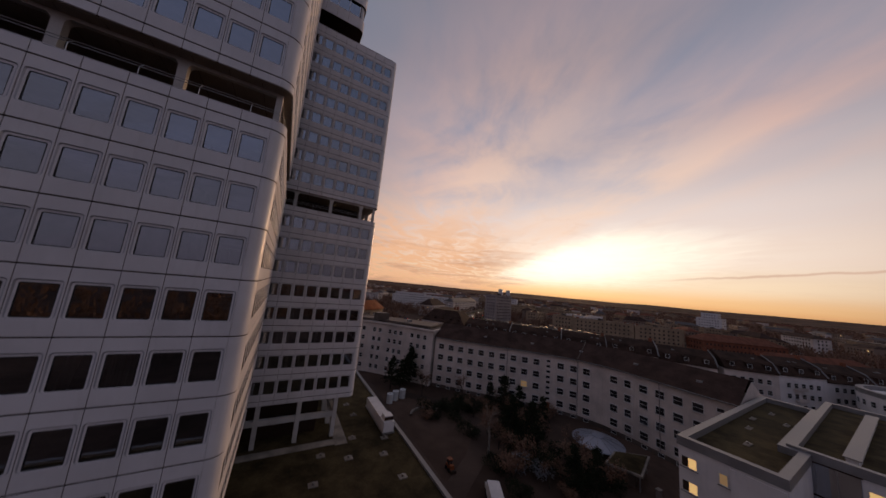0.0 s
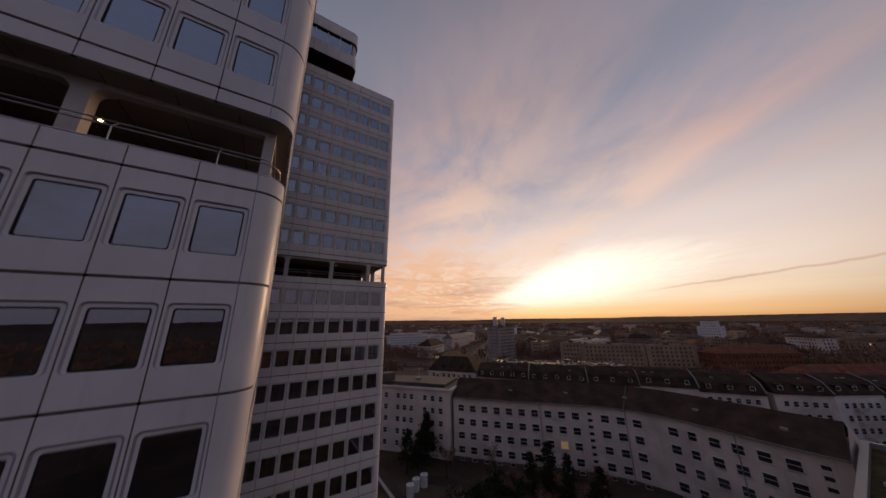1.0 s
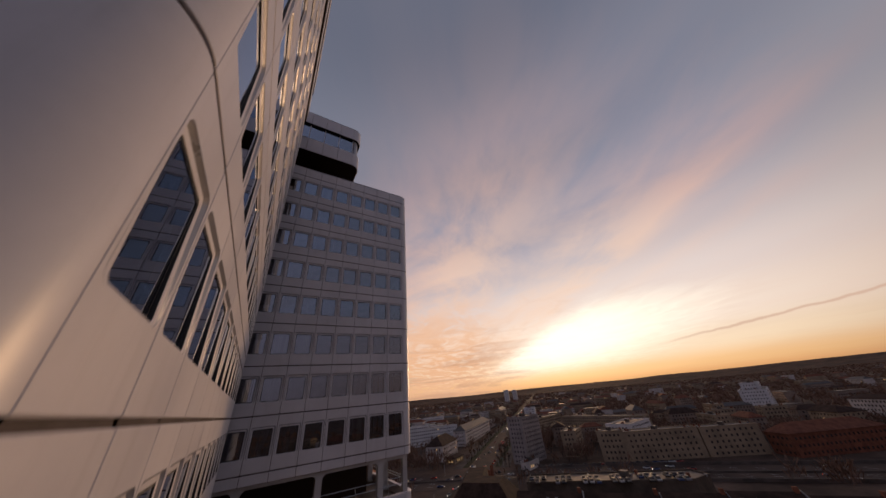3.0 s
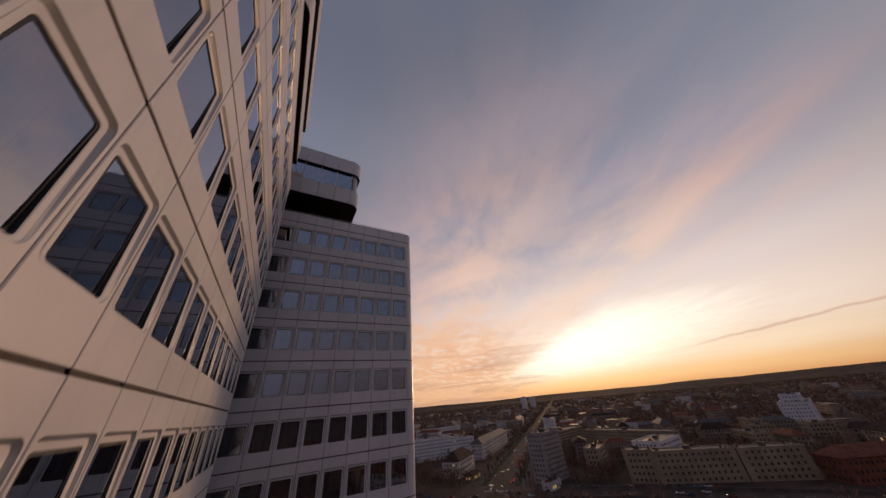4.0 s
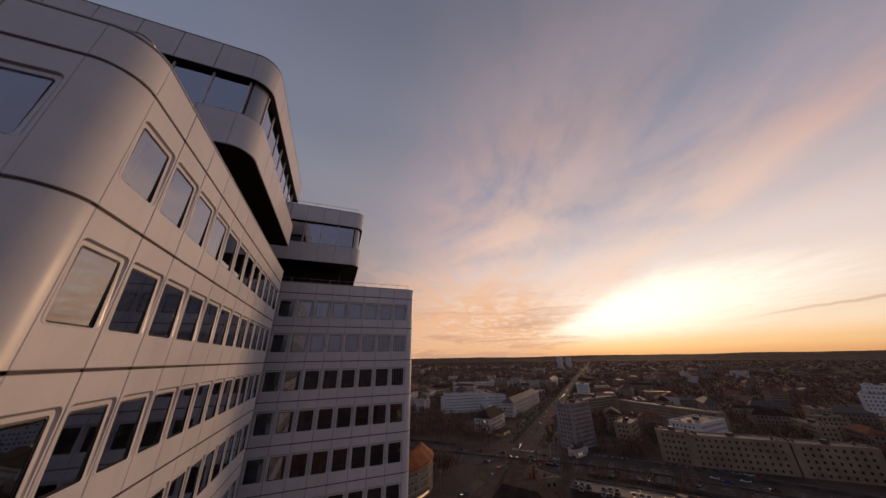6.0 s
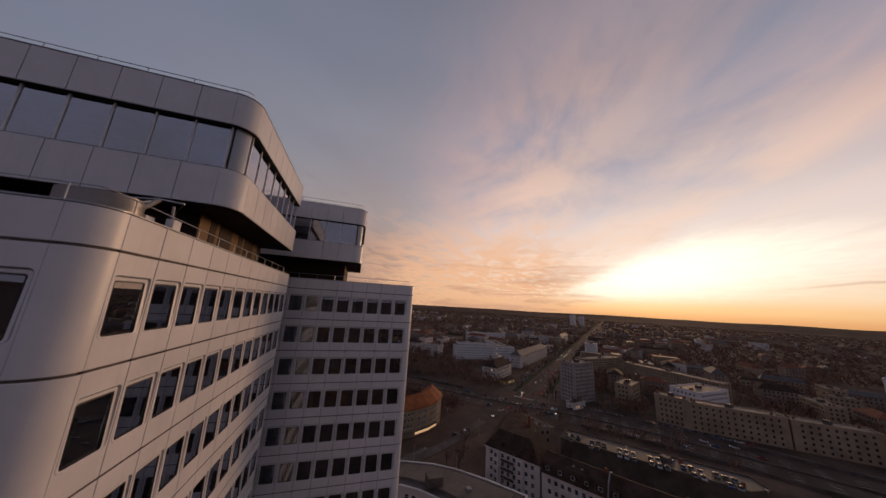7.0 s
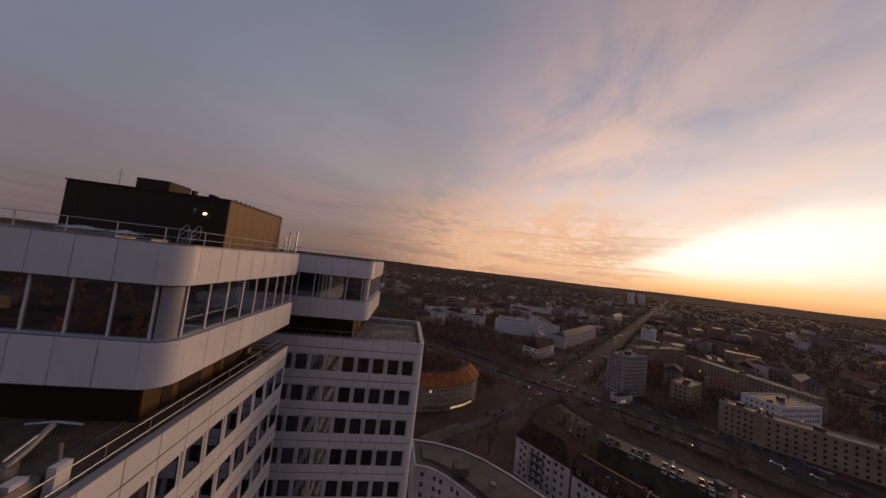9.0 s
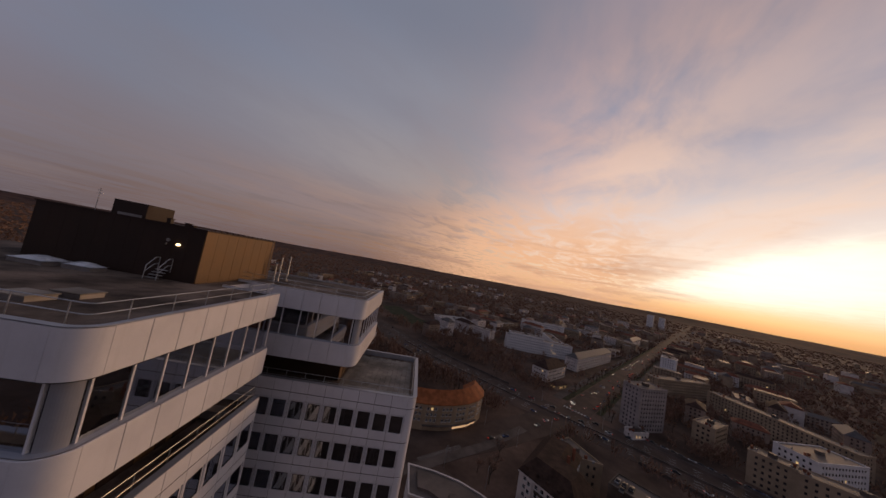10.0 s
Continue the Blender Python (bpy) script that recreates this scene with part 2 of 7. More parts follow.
M_PIER = material("grey_pier", (.46, .44, .43), 0.55, vary=0.1, scale=0.5, dirt=(.33, .31, .30))
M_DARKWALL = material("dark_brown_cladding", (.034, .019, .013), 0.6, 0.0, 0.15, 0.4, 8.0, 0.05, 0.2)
M_GOLD = material("bronze_gold_cladding", (.105, .055, .020), 0.5, 0.35, 0.14, 0.35, 7.0, 0.06, dirt=(.15, .08, .03))
M_RAIL = material("galvanised_steel", (.42, .42, .43), 0.4, 0.8, 0.1, 2.0, 40.0, 0.02)
M_ROOF = material("roof_gravel", (.15, .112, .088), 0.95, vary=0.5, scale=0.25, fine=9.0, bump=0.5, dirt=(.07, .06, .05))
M_PAVER = material("roof_paver", (.27, .235, .20), 0.9, vary=0.3, scale=0.35, fine=18.0, bump=0.3, per_object=0.35, dirt=(.13, .115, .10))
M_MACHINE = material("pale_grey_machine_paint", (.235, .21, .20), 0.38, 0.35, vary=0.15, scale=0.9, dirt=(.25, .22, .2))
M_LAMP = lamp_material("lit_lamp", (1.0, .72, .36), 6.0)


# ---- building blocks ----
def mesh_of(name, verts, faces, mats, face_mat=None, smooth=False):
    me = bpy.data.meshes.new(name)
    me.from_pydata([tuple(v) for v in verts], [], faces)
    for m in (mats if isinstance(mats, (list, tuple)) else [mats]):
        me.materials.append(m)
    if face_mat is not None:
        me.polygons.foreach_set("material_index", face_mat)
    if smooth:
        me.polygons.foreach_set("use_smooth", [True] * len(me.polygons))
        me.set_sharp_from_angle(angle=radians(35))
    me.update()
    return me


class Geo:
    """Collects faces of one mesh."""

    def __init__(self):
        self.v, self.f, self.m = [], [], []

    def add(self, verts, faces, mat=0):
        n = len(self.v)
        self.v += [tuple(v) for v in verts]
        self.f += [tuple(i + n for i in f) for f in faces]
        self.m += [mat] * len(faces)
        return self

    def box(self, lo, hi, mat=0, m=None):
        (x0, y0, z0), (x1, y1, z1) = lo, hi
        vs = [Vector(p) for p in ((x0, y0, z0), (x1, y0, z0), (x1, y1, z0), (x0, y1, z0), (x0, y0, z1), (x1, y0, z1), (x1, y1, z1), (x0, y1, z1))]
        if m is not None:
            vs = [m @ v for v in vs]
        return self.add(vs, [(0, 3, 2, 1), (4, 5, 6, 7), (0, 1, 5, 4), (1, 2, 6, 5), (2, 3, 7, 6), (3, 0, 4, 7)], mat)

    def bar(self, a, b, r, n=6, mat=0):
        """A round bar from a to b."""
        a, b = Vector(a), Vector(b)
        q = (b - a).to_track_quat("Z", "Y").to_matrix()
        vs = [p + q @ Vector((r * math.cos(2 * math.pi * i / n), r * math.sin(2 * math.pi * i / n), 0)) for p in (a, b) for i in range(n)]
        fs = [(i, (i + 1) % n, n + (i + 1) % n, n + i) for i in range(n)] + [tuple(range(n - 1, -1, -1)), tuple(range(n, 2 * n))]
        return self.add(vs, fs, mat)

    def tube(self, pts, r, n=6, mat=0):
        for a, b in zip(pts, pts[1:]):
            self.bar(a, b, r, n, mat)
        return self

    def prism(self, poly, z0, z1, mat=0, cap=None):
        """A plan polygon (counter-clockwise) drawn up from z0 to z1."""
        n = len(poly)
        vs = [(x, y, z0) for x, y in poly] + [(x, y, z1) for x, y in poly]
        self.add(vs, [(i, (i + 1) % n, n + (i + 1) % n, n + i) for i in range(n)], mat)
        return self.add(vs, [tuple(range(n - 1, -1, -1)), tuple(range(n, 2 * n))], mat if cap is None else cap)

    def mesh(self, name, mats, smooth=False):
        return mesh_of(name, self.v, self.f, mats, self.m, smooth)


def thing(name, label, category, at=(0, 0, 0), group="", kind=""):
    ob = new(name)
    ob.empty_display_size = 0.5
    ob.location = at
    return tagged(ob, label, category, group, kind)


def part(name, data, parent, label="", m=None):
    """Links a mesh as one part of a thing; m is its pose in the world."""
    ob = new(name, data)
    ob.parent = parent
    base = Matrix.Translation(parent.location) if parent.parent is None else Matrix.Translation(parent.parent.location) @ parent.matrix_basis
    ob.matrix_basis = base.inverted() @ (m if m is not None else Matrix())
    if label:
        ob["label"] = label
    return ob


def solid(name, data, label, category, m=None, group="", kind=""):
    ob = new(name, data)
    if m is not None:
        ob.matrix_basis = m
    return tagged(ob, label, category, group, kind)


def frame_of(origin, u, inward):
    """Pose whose x runs along u, y inwards, z up."""
    u, inward = Vector(u).normalized(), Vector(inward).normalized()
    return Matrix.Translation(origin) @ Matrix((u, inward, (0, 0, 1))).transposed().to_4x4()


def rounded(x0, z0, x1, z1, r, seg=4):
    """Points of a rounded rectangle in x and z, counter-clockwise seen from -y."""
    pts = []
    for cx, cz, a in ((x1 - r, z0 + r, -90), (x1 - r, z1 - r, 0), (x0 + r, z1 - r, 90), (x0 + r, z0 + r, 180)):
        pts += [(cx + r * math.cos(radians(a + 90 * k / seg)), cz + r * math.sin(radians(a + 90 * k / seg))) for k in range(seg + 1)]
    return pts


# ---- office tower: storey-high enamel panels with rounded windows ----
MOD, STOREY = 1.754, 3.5
GAP, GAPZ = 0.017, 0.042
GX0, GX1, GZ0, GZ1 = 0.25, 1.504, 0.95, 2.60


def ring_faces(n, a, b):
    return [(a + i, a + (i + 1) % n, b + (i + 1) % n, b + i) for i in range(n)]


def dip(z):
    """Depth of the pressed field round the window: deep under the hood, running out to nothing at the sill."""
    return 0.006 + 0.05 * max(0.0, min(1.0, (z - GZ0 + .02) / .42))


def panel_geo():
    """Pressed panel: flat sheet, a hooded field sunk round the window, and the opening."""
    g = Geo()
    rings = [[(x, .09, z) for x, z in rounded(GAP, GAPZ, MOD - GAP, STOREY - GAPZ, 0.012)],
             [(x, .012, z) for x, z in rounded(GAP, GAPZ, MOD - GAP, STOREY - GAPZ, 0.012)],
             [(x, 0, z) for x, z in rounded(GAP + .012, GAPZ + .012, MOD - GAP - .012, STOREY - GAPZ - .012, 0.012)],
             [(x, 0, z) for x, z in rounded(GX0 - .165, GZ0 - .06, GX1 + .165, GZ1 + .185, 0.15)],
             [(x, .3 * dip(z), z) for x, z in rounded(GX0 - .150, GZ0 - .058, GX1 + .150, GZ1 + .17, 0.14)],
             [(x, dip(z), z) for x, z in rounded(GX0 - .105, GZ0 - .052, GX1 + .105, GZ1 + .125, 0.11)],
             [(x, dip(z) + .004, z) for x, z in rounded(GX0 - .03, GZ0 - .03, GX1 + .03, GZ1 + .03, 0.085)],
             [(x, dip(z) + .012, z) for x, z in rounded(GX0 - .018, GZ0 - .018, GX1 + .018, GZ1 + .018, 0.078)],
             [(x, .10, z) for x, z in rounded(GX0 - .012, GZ0 - .012, GX1 + .012, GZ1 + .012, 0.075)]]
    n = len(rings[0])
    for pts in rings:
        g.v += pts
    for k in range(len(rings) - 1):
        fs = ring_faces(n, k * n, (k + 1) * n)
        g.f += fs
        # the hood's slopes are painted grey, standing in for its shadow line
        g.m += [1 if k in (3, 4) else 2 if k > 6 else 0] * len(fs)
    return g


def pane_geo():
    g = Geo()
    o, i = rounded(GX0 - .012, GZ0 - .012, GX1 + .012, GZ1 + .012, 0.07), rounded(GX0 + .030, GZ0 + .030, GX1 - .030, GZ1 - .030, 0.055)
    n = len(o)
    g.v = [(x, .078, z) for x, z in o] + [(x, .070, z) for x, z in i] + [(x, .082, z) for x, z in i]
    g.f = ring_faces(n, 0, n) + ring_faces(n, n, 2 * n) + [tuple(range(2 * n, 3 * n))]
    g.m = [1] * (2 * n) + [0]
    return g


PANEL_G, PANE_G = panel_geo(), pane_geo()
PANEL = PANEL_G.mesh("facade_panel", [M_PANEL, M_JAMB, M_GASKET])
PANE = PANE_G.mesh("window_pane", [M_GLASS, M_GASKET])


def strip_mesh(w, hgt, name="plain_panel"):
    """A plain panel w wide and hgt high with soft edges."""
    g = Geo()
    o, i = rounded(GAP, GAPZ, w - GAP, hgt - GAPZ, 0.01, 1), rounded(GAP + .012, GAPZ + .012, w - GAP - .012, hgt - GAPZ - .012, 0.01, 1)
    n = len(o)
    g.v = [(x, .09, z) for x, z in o] + [(x, .012, z) for x, z in o] + [(x, 0, z) for x, z in i]
    g.f = ring_faces(n, 0, n) + ring_faces(n, n, 2 * n) + [tuple(range(2 * n, 3 * n))]
    g.m = [0] * len(g.f)
    return g.mesh(name, M_PANEL)




def bent_mesh(pts, hgt, name="corner_panel", thick=0.09, mat=None):
    """A panel hgt high that follows the plan line pts (outside to the right of travel)."""
    g = Geo()
    nrm = []
    for i in range(len(pts)):
        a, b = Vector(pts[max(0, i - 1)]), Vector(pts[min(len(pts) - 1, i + 1)])
        d = (b - a).normalized()
        nrm.append(Vector((d.y, -d.x)))
    z0, z1 = GAPZ, hgt - GAPZ
    rows = []
    for off, z in ((-thick, z0), (-.012, z0), (0, z0 + .012), (0, z1 - .012), (-.012, z1), (-thick, z1)):
        rows.append([(p[0] + off * n.x, p[1] + off * n.y, z) for p, n in zip(pts, nrm)])
    k = len(pts)
    for r in rows:
        g.v += r
    for j in range(len(rows) - 1):
        g.f += [(j * k + i, j * k + i + 1, (j + 1) * k + i + 1, (j + 1) * k + i) for i in range(k - 1)]
    g.f += [tuple(j * k for j in range(5, -1, -1)), tuple(j * k + k - 1 for j in range(6))]
    g.m = [0] * len(g.f)
    return g.mesh(name, mat or M_PANEL, True)


def arc_line(cx, cy, r, a0, a1, steps=14):
    return [(cx + r * math.cos(radians(a0 + (a1 - a0) * i / steps)), cy + r * math.sin(radians(a0 + (a1 - a0) * i / steps))) for i in range(steps + 1)]


LOW_TOP, LOW_PAR, LOW_BOT = 42.67, 43.42, 14.0       # lower block: top joint, parapet, lower edge
UP_TOP, UP_PAR, UP_BOT = 74.64, 75.85, 45.98          # upper block
ROWS_UP = [UP_TOP - STOREY * k for k in range(1, 9)]
ROWS_LOW = [LOW_TOP - STOREY * k for k in range(1, 9)]
BANDS = [(UP_TOP, UP_PAR), (UP_BOT, UP_TOP - 8 * STOREY), (LOW_TOP, LOW_PAR), (LOW_BOT, LOW_TOP - 8 * STOREY)]


def facade(tower, pose_at, cols, singles, rng):
    """Window panels of one face. pose_at(k): pose at the foot of column k; singles(k, row): whether that panel is built as a piece of its own."""
    rest, rest_pane = Geo(), Geo()
    for k in range(cols):
        base = pose_at(k)
        for r, z in enumerate(ROWS_UP + ROWS_LOW):
            m = Matrix.Translation((0, 0, z)) @ base
            if singles(k, r):
                pn = part("facade_panel", PANEL, tower, m=m)
                part("window_pane", PANE, pn, m=m)
            else:
                rest.add([m @ Vector(v) for v in PANEL_G.v], PANEL_G.f)
                rest.m[-len(PANEL_G.f):] = PANEL_G.m
                rest_pane.add([m @ Vector(v) for v in PANE_G.v], PANE_G.f)
                rest_pane.m[-len(PANE_G.f):] = PANE_G.m
    if rest.v:
        tagged(part("facade_panels", rest.mesh("facade_panels", [M_PANEL, M_JAMB, M_GASKET]), tower), kind="stuff")
        tagged(part("window_panes", rest_pane.mesh("window_panes", [M_GLASS, M_GASKET]), tower), kind="stuff")


def bands(tower, pose_at, cols):
    made = {}
    for k in range(cols):
        for z0, z1 in BANDS:
            d = made.setdefault(round(z1 - z0, 3), None) or strip_mesh(MOD, z1 - z0)
            made[round(z1 - z0, 3)] = d
            part("edge_panel", d, tower, m=Matrix.Translation((0, 0, z0)) @ pose_at(k))


def corner_stack(tower, pts):
    made = {}
    for z0, z1 in [(z, z + STOREY) for z in ROWS_UP + ROWS_LOW] + BANDS:
        key = round(z1 - z0, 3)
        if key not in made:
            made[key] = bent_mesh(pts, z1 - z0)
        part("corner_panel", made[key], tower, m=Matrix.Translation((0, 0, z0)))
    g = Geo()
    nrm = []
    for i in range(len(pts)):
        d = (Vector(pts[min(len(pts) - 1, i + 1)]) - Vector(pts[max(0, i - 1)])).normalized()
        nrm.append(Vector((d.y, -d.x)))
    inner = [(q[0] - .045 * w.x, q[1] - .045 * w.y) for q, w in zip(pts, nrm)]
    k = len(pts)
    for z0, z1 in ((UP_BOT + .03, UP_PAR - .03), (LOW_BOT + .03, LOW_PAR - .03)):
        g.add([(*q, z0) for q in inner] + [(*q, z1) for q in inner], [(i, i + 1, k + i + 1, k + i) for i in range(k - 1)])
    part("corner_backing", g.mesh("corner_backing", M_JOINT), tower)


F1_X0, S1_Y0, F1_Y, RAD = -0.88, 2.075, 1.20, 0.86              # joints beside the near rounded corner
S1_COLS, F1_COLS = 12, 14
S1_END = S1_Y0 + S1_COLS * MOD + 0.12
F2_Y, F2_X0 = 27.06, 13.40
F2_COLS = 11
B1_X0 = F1_X0 - F1_COLS * MOD           # far end of the near block's front
B2_X1 = 14.265


def storey_body(tower, lo, hi, cut):
    """Floor slab of each storey and the inner core wall; cut is the bevel of the plan at the rounded corner."""
    (x0, y0), (x1, y1) = lo, hi
    plan = [(x0 + .2, y0 + .2), (x1 - cut, y0 + .2), (x1 - .2, y0 + cut), (x1 - .2, y1 - .2), (x0 + .2, y1 - .2)]
    slab = Geo().prism(plan, -.42, .55).mesh("floor_slab", M_INTERIOR)
    top_slab = Geo().prism(plan, -.42, .1).mesh("floor_slab", M_INTERIOR)
    for top in (UP_TOP, LOW_TOP):
        for k in range(9):
            part("floor_slab", slab if k else top_slab, tower, m=Matrix.Translation((0, 0, top - k * STOREY)))
    for top in (UP_TOP, LOW_TOP):
        part("core_wall", Geo().box((x0 + 5, y0 + 5, top - 8 * STOREY), (x1 - 5, y1 - 5, top)).mesh("core_wall", M_INTERIOR), tower)


def backing(tower, name, pts_pairs):
    """Dark sheathing seen in the joints: thin strips behind every joint line of a face, given as (pose, cols)."""
    g = Geo()
    for pose_at, cols in pts_pairs:
        for k in range(cols + 1):
            m = pose_at(k)
            for z0, z1 in ((UP_BOT + .02, UP_PAR - .02), (LOW_BOT + .02, LOW_PAR - .02)):
                g.box((-.06, .03, z0), (.06, .1, z1), 0, m)
        m = pose_at(cols - 1) if (pose_at(cols - 1).translation - pose_at(0).translation).dot(pose_at(0).col[0].to_3d()) < 0 else pose_at(0)
        for top in (UP_TOP, LOW_TOP):
            for k in range(9):
                z = top - k * STOREY
                g.box((-.05, .03, z - .06), (cols * MOD + .05, .1, z + .06), 0, m)
    part(name, g.mesh(name, M_JOINT), tower, "dark joints between the panels")


def railing(parent_label, pts, height=1.0, post_step=2.2, rails=(1.0, 0.55), closed=False, name="railing", r=0.022):
    """Steel railing along a line: each post and each rail a part."""
    at = Vector(pts[0])
    t = thing(name, parent_label, "railing", at)
    for q in rails:
        g = Geo()
        g.tube([Vector(p) + Vector((0, 0, height * q)) for p in pts], r, 6)
        part("rail", g.mesh("rail", M_RAIL), t)
    post = Geo().bar((0, 0, 0), (0, 0, height), r * 1.1).mesh("post", M_RAIL)
    left = 0.0
    for a, b in zip(pts, pts[1:]):
        a, b = Vector(a), Vector(b)
        size = (b - a).length
        at_k = left
        while at_k < size - .05:
            part("post", post, t, m=Matrix.Translation(a.lerp(b, at_k / size)))
            at_k += post_step
        left = at_k - size
    part("post", post, t, m=Matrix.Translation(pts[-1]))
    return t


def near_block():
    tower = thing("office_tower_block", "white enamel-clad office tower block with open middle storey", "office tower", (-12, 11, 0), "tower blocks")
    f1 = lambda k: frame_of((F1_X0 - (k + 1) * MOD, F1_Y, 0), (1, 0, 0), (0, 1, 0))
    s1 = lambda k: frame_of((0, S1_Y0 + k * MOD, 0), (0, 1, 0), (-1, 0, 0))
    facade(tower, f1, F1_COLS, lambda k, r: k < 7, None)
    facade(tower, s1, S1_COLS, lambda k, r: r < 14, None)
    bands(tower, f1, F1_COLS)
    bands(tower, s1, S1_COLS)
    corner_stack(tower, [(F1_X0, F1_Y)] + arc_line(-RAD, F1_Y + RAD, RAD, -90, 0, 18) + [(0, S1_Y0)])
    # plain closing walls: end of the side face, back and far end
    end = strip_mesh(6.0, STOREY, "end_panel")
    for z in ROWS_UP + ROWS_LOW:
        part("end_panel", end, tower, m=Matrix.Translation((0, 0, z)) @ frame_of((0, S1_END, 0), (-1, 0, 0), (0, -1, 0)))
    for z0, z1 in BANDS:
        part("end_panel", strip_mesh(6.0, z1 - z0, "end_panel"), tower, m=Matrix.Translation((0, 0, z0)) @ frame_of((0, S1_END, 0), (-1, 0, 0), (0, -1, 0)))
        part("end_panel", strip_mesh(.12, z1 - z0, "end_panel"), tower, m=Matrix.Translation((0, 0, z0)) @ frame_of((0, S1_END - .12, 0), (0, 1, 0), (-1, 0, 0)))
    trim = strip_mesh(.12, STOREY, "end_panel")
    for z in ROWS_UP + ROWS_LOW:
        part("end_panel", trim, tower, m=Matrix.Translation((0, 0, z)) @ frame_of((0, S1_END - .12, 0), (0, 1, 0), (-1, 0, 0)))
    g = Geo()
    for z0, z1 in ((UP_BOT, UP_PAR), (LOW_BOT, LOW_PAR)):
        g.box((B1_X0 - .2, F1_Y + .1, z0), (B1_X0, S1_END, z1))
        g.box((B1_X0, S1_END - .2, z0), (-6.05, S1_END - .02, z1))
    part("rear_wall", g.mesh("rear_wall", M_PANEL), tower)
    storey_body(tower, (B1_X0, F1_Y), (0, S1_END), 1.1)
    backing(tower, "joint_backing", [(f1, F1_COLS), (s1, S1_COLS)])
    return tower


def rear_block():
    tower = thing("office_tower_block", "white enamel-clad rear tower block with curtained dark windows", "office tower", (0, 34, 0), "tower blocks")
    f2 = lambda k: frame_of((F2_X0 - (k + 1) * MOD, F2_Y, 0), (1, 0, 0), (0, 1, 0))
    facade(tower, f2, F2_COLS, lambda k, r: True, None)
    bands(tower, f2, F2_COLS)
    r = 0.85
    corner_stack(tower, [(F2_X0, F2_Y)] + arc_line(B2_X1 - r, F2_Y + r, r, -90, 0, 10) + [(B2_X1, F2_Y + 1.0)])
    s2 = lambda k: frame_of((B2_X1, F2_Y + 1.0 + k * MOD, 0), (0, 1, 0), (-1, 0, 0))
    facade(tower, s2, 7, lambda k, r: False, None)
    bands(tower, s2, 7)
    g = Geo()
    x0, yb = F2_X0 - F2_COLS * MOD, F2_Y + 1.0 + 7 * MOD
    for z0, z1 in ((UP_BOT, UP_PAR), (LOW_BOT, LOW_PAR)):
        g.box((x0 - .2, F2_Y + .1, z0), (x0, yb, z1))
        g.box((x0, yb - .2, z0), (B2_X1, yb, z1))
    part("rear_wall", g.mesh("rear_wall", M_PANEL), tower)
    storey_body(tower, (x0, F2_Y), (B2_X1, yb), 1.1)
    backing(tower, "joint_backing", [(f2, F2_COLS), (s2, 7)])
    return tower


TOWER_A, TOWER_B = near_block(), rear_block()
B2_BACK = F2_Y + 1.0 + 7 * MOD


# ---- tower: open storey, foot, roofs and penthouses ----
def sweep(line, profile, mats, name, face_mats=None, smooth=False):
    """Draws a profile of (inset, z) along a plan line (outside to the right of travel)."""
    g = Geo()
    nrm = []
    for i in range(len(line)):
        a, b = Vector(line[max(0, i - 1)]), Vector(line[min(len(line) - 1, i + 1)])
        d = (b - a).normalized()
        nrm.append(Vector((d.y, -d.x)))
    k = len(line)
    for ins, z in profile:
        g.v += [(p[0] - ins * n.x, p[1] - ins * n.y, z) for p, n in zip(line, nrm)]
    for j in range(len(profile) - 1):
        g.f += [(j * k + i, j * k + i + 1, (j + 1) * k + i + 1, (j + 1) * k + i) for i in range(k - 1)]
        g.m += [face_mats[j] if face_mats else 0] * (k - 1)
    return g.mesh(name, mats, smooth)


def inset_line(line, d):
    nrm = []
    for i in range(len(line)):
        a, b = Vector(line[max(0, i - 1)]), Vector(line[min(len(line) - 1, i + 1)])
        q = (b - a).normalized()
        nrm.append(Vector((q.y, -q.x)))
    return [(p[0] - d * n.x, p[1] - d * n.y) for p, n in zip(line, nrm)]


A_LINE = [(B1_X0, F1_Y), (F1_X0, F1_Y)] + arc_line(-RAD, F1_Y + RAD, RAD, -90, 0, 16) + [(0, S1_Y0), (0, S1_END)]
B_LINE = [(F2_X0 - F2_COLS * MOD, F2_Y), (F2_X0, F2_Y)] + arc_line(B2_X1 - .85, F2_Y + .85, .85, -90, 0, 8) + [(B2_X1, F2_Y + 1), (B2_X1, B2_BACK)]


def pier_mesh(w, hgt, depth, r):
    """A pier with rounded fillets where it meets the bands above and below."""
    left = [(-w / 2 - r, 0)] + [(-w / 2 - r + r * math.sin(radians(a)), r - r * math.cos(radians(a))) for a in range(15, 91, 15)]
    left += [(-w / 2 - r + r * math.cos(radians(a)), hgt - r + r * math.sin(radians(a))) for a in range(15, 91, 15)]
    pts = left + [(-x, z) for x, z in reversed(left)]
    n = len(pts)
    g = Geo()
    g.v = [(x, 0, z) for x, z in pts] + [(x, depth, z) for x, z in pts]
    h2 = n // 2
    for i in range(h2 - 1):
        a, b, c, d = i, i + 1, n - 2 - i, n - 1 - i
        g.f += [(a, d, c, b), (n + a, n + b, n + c, n + d)]
    g.f += [(i, (i + 1) % n, n + (i + 1) % n, n + i) for i in range(n)]
    g.m = [0] * len(g.f)
    return g.mesh("pier", M_PIER)


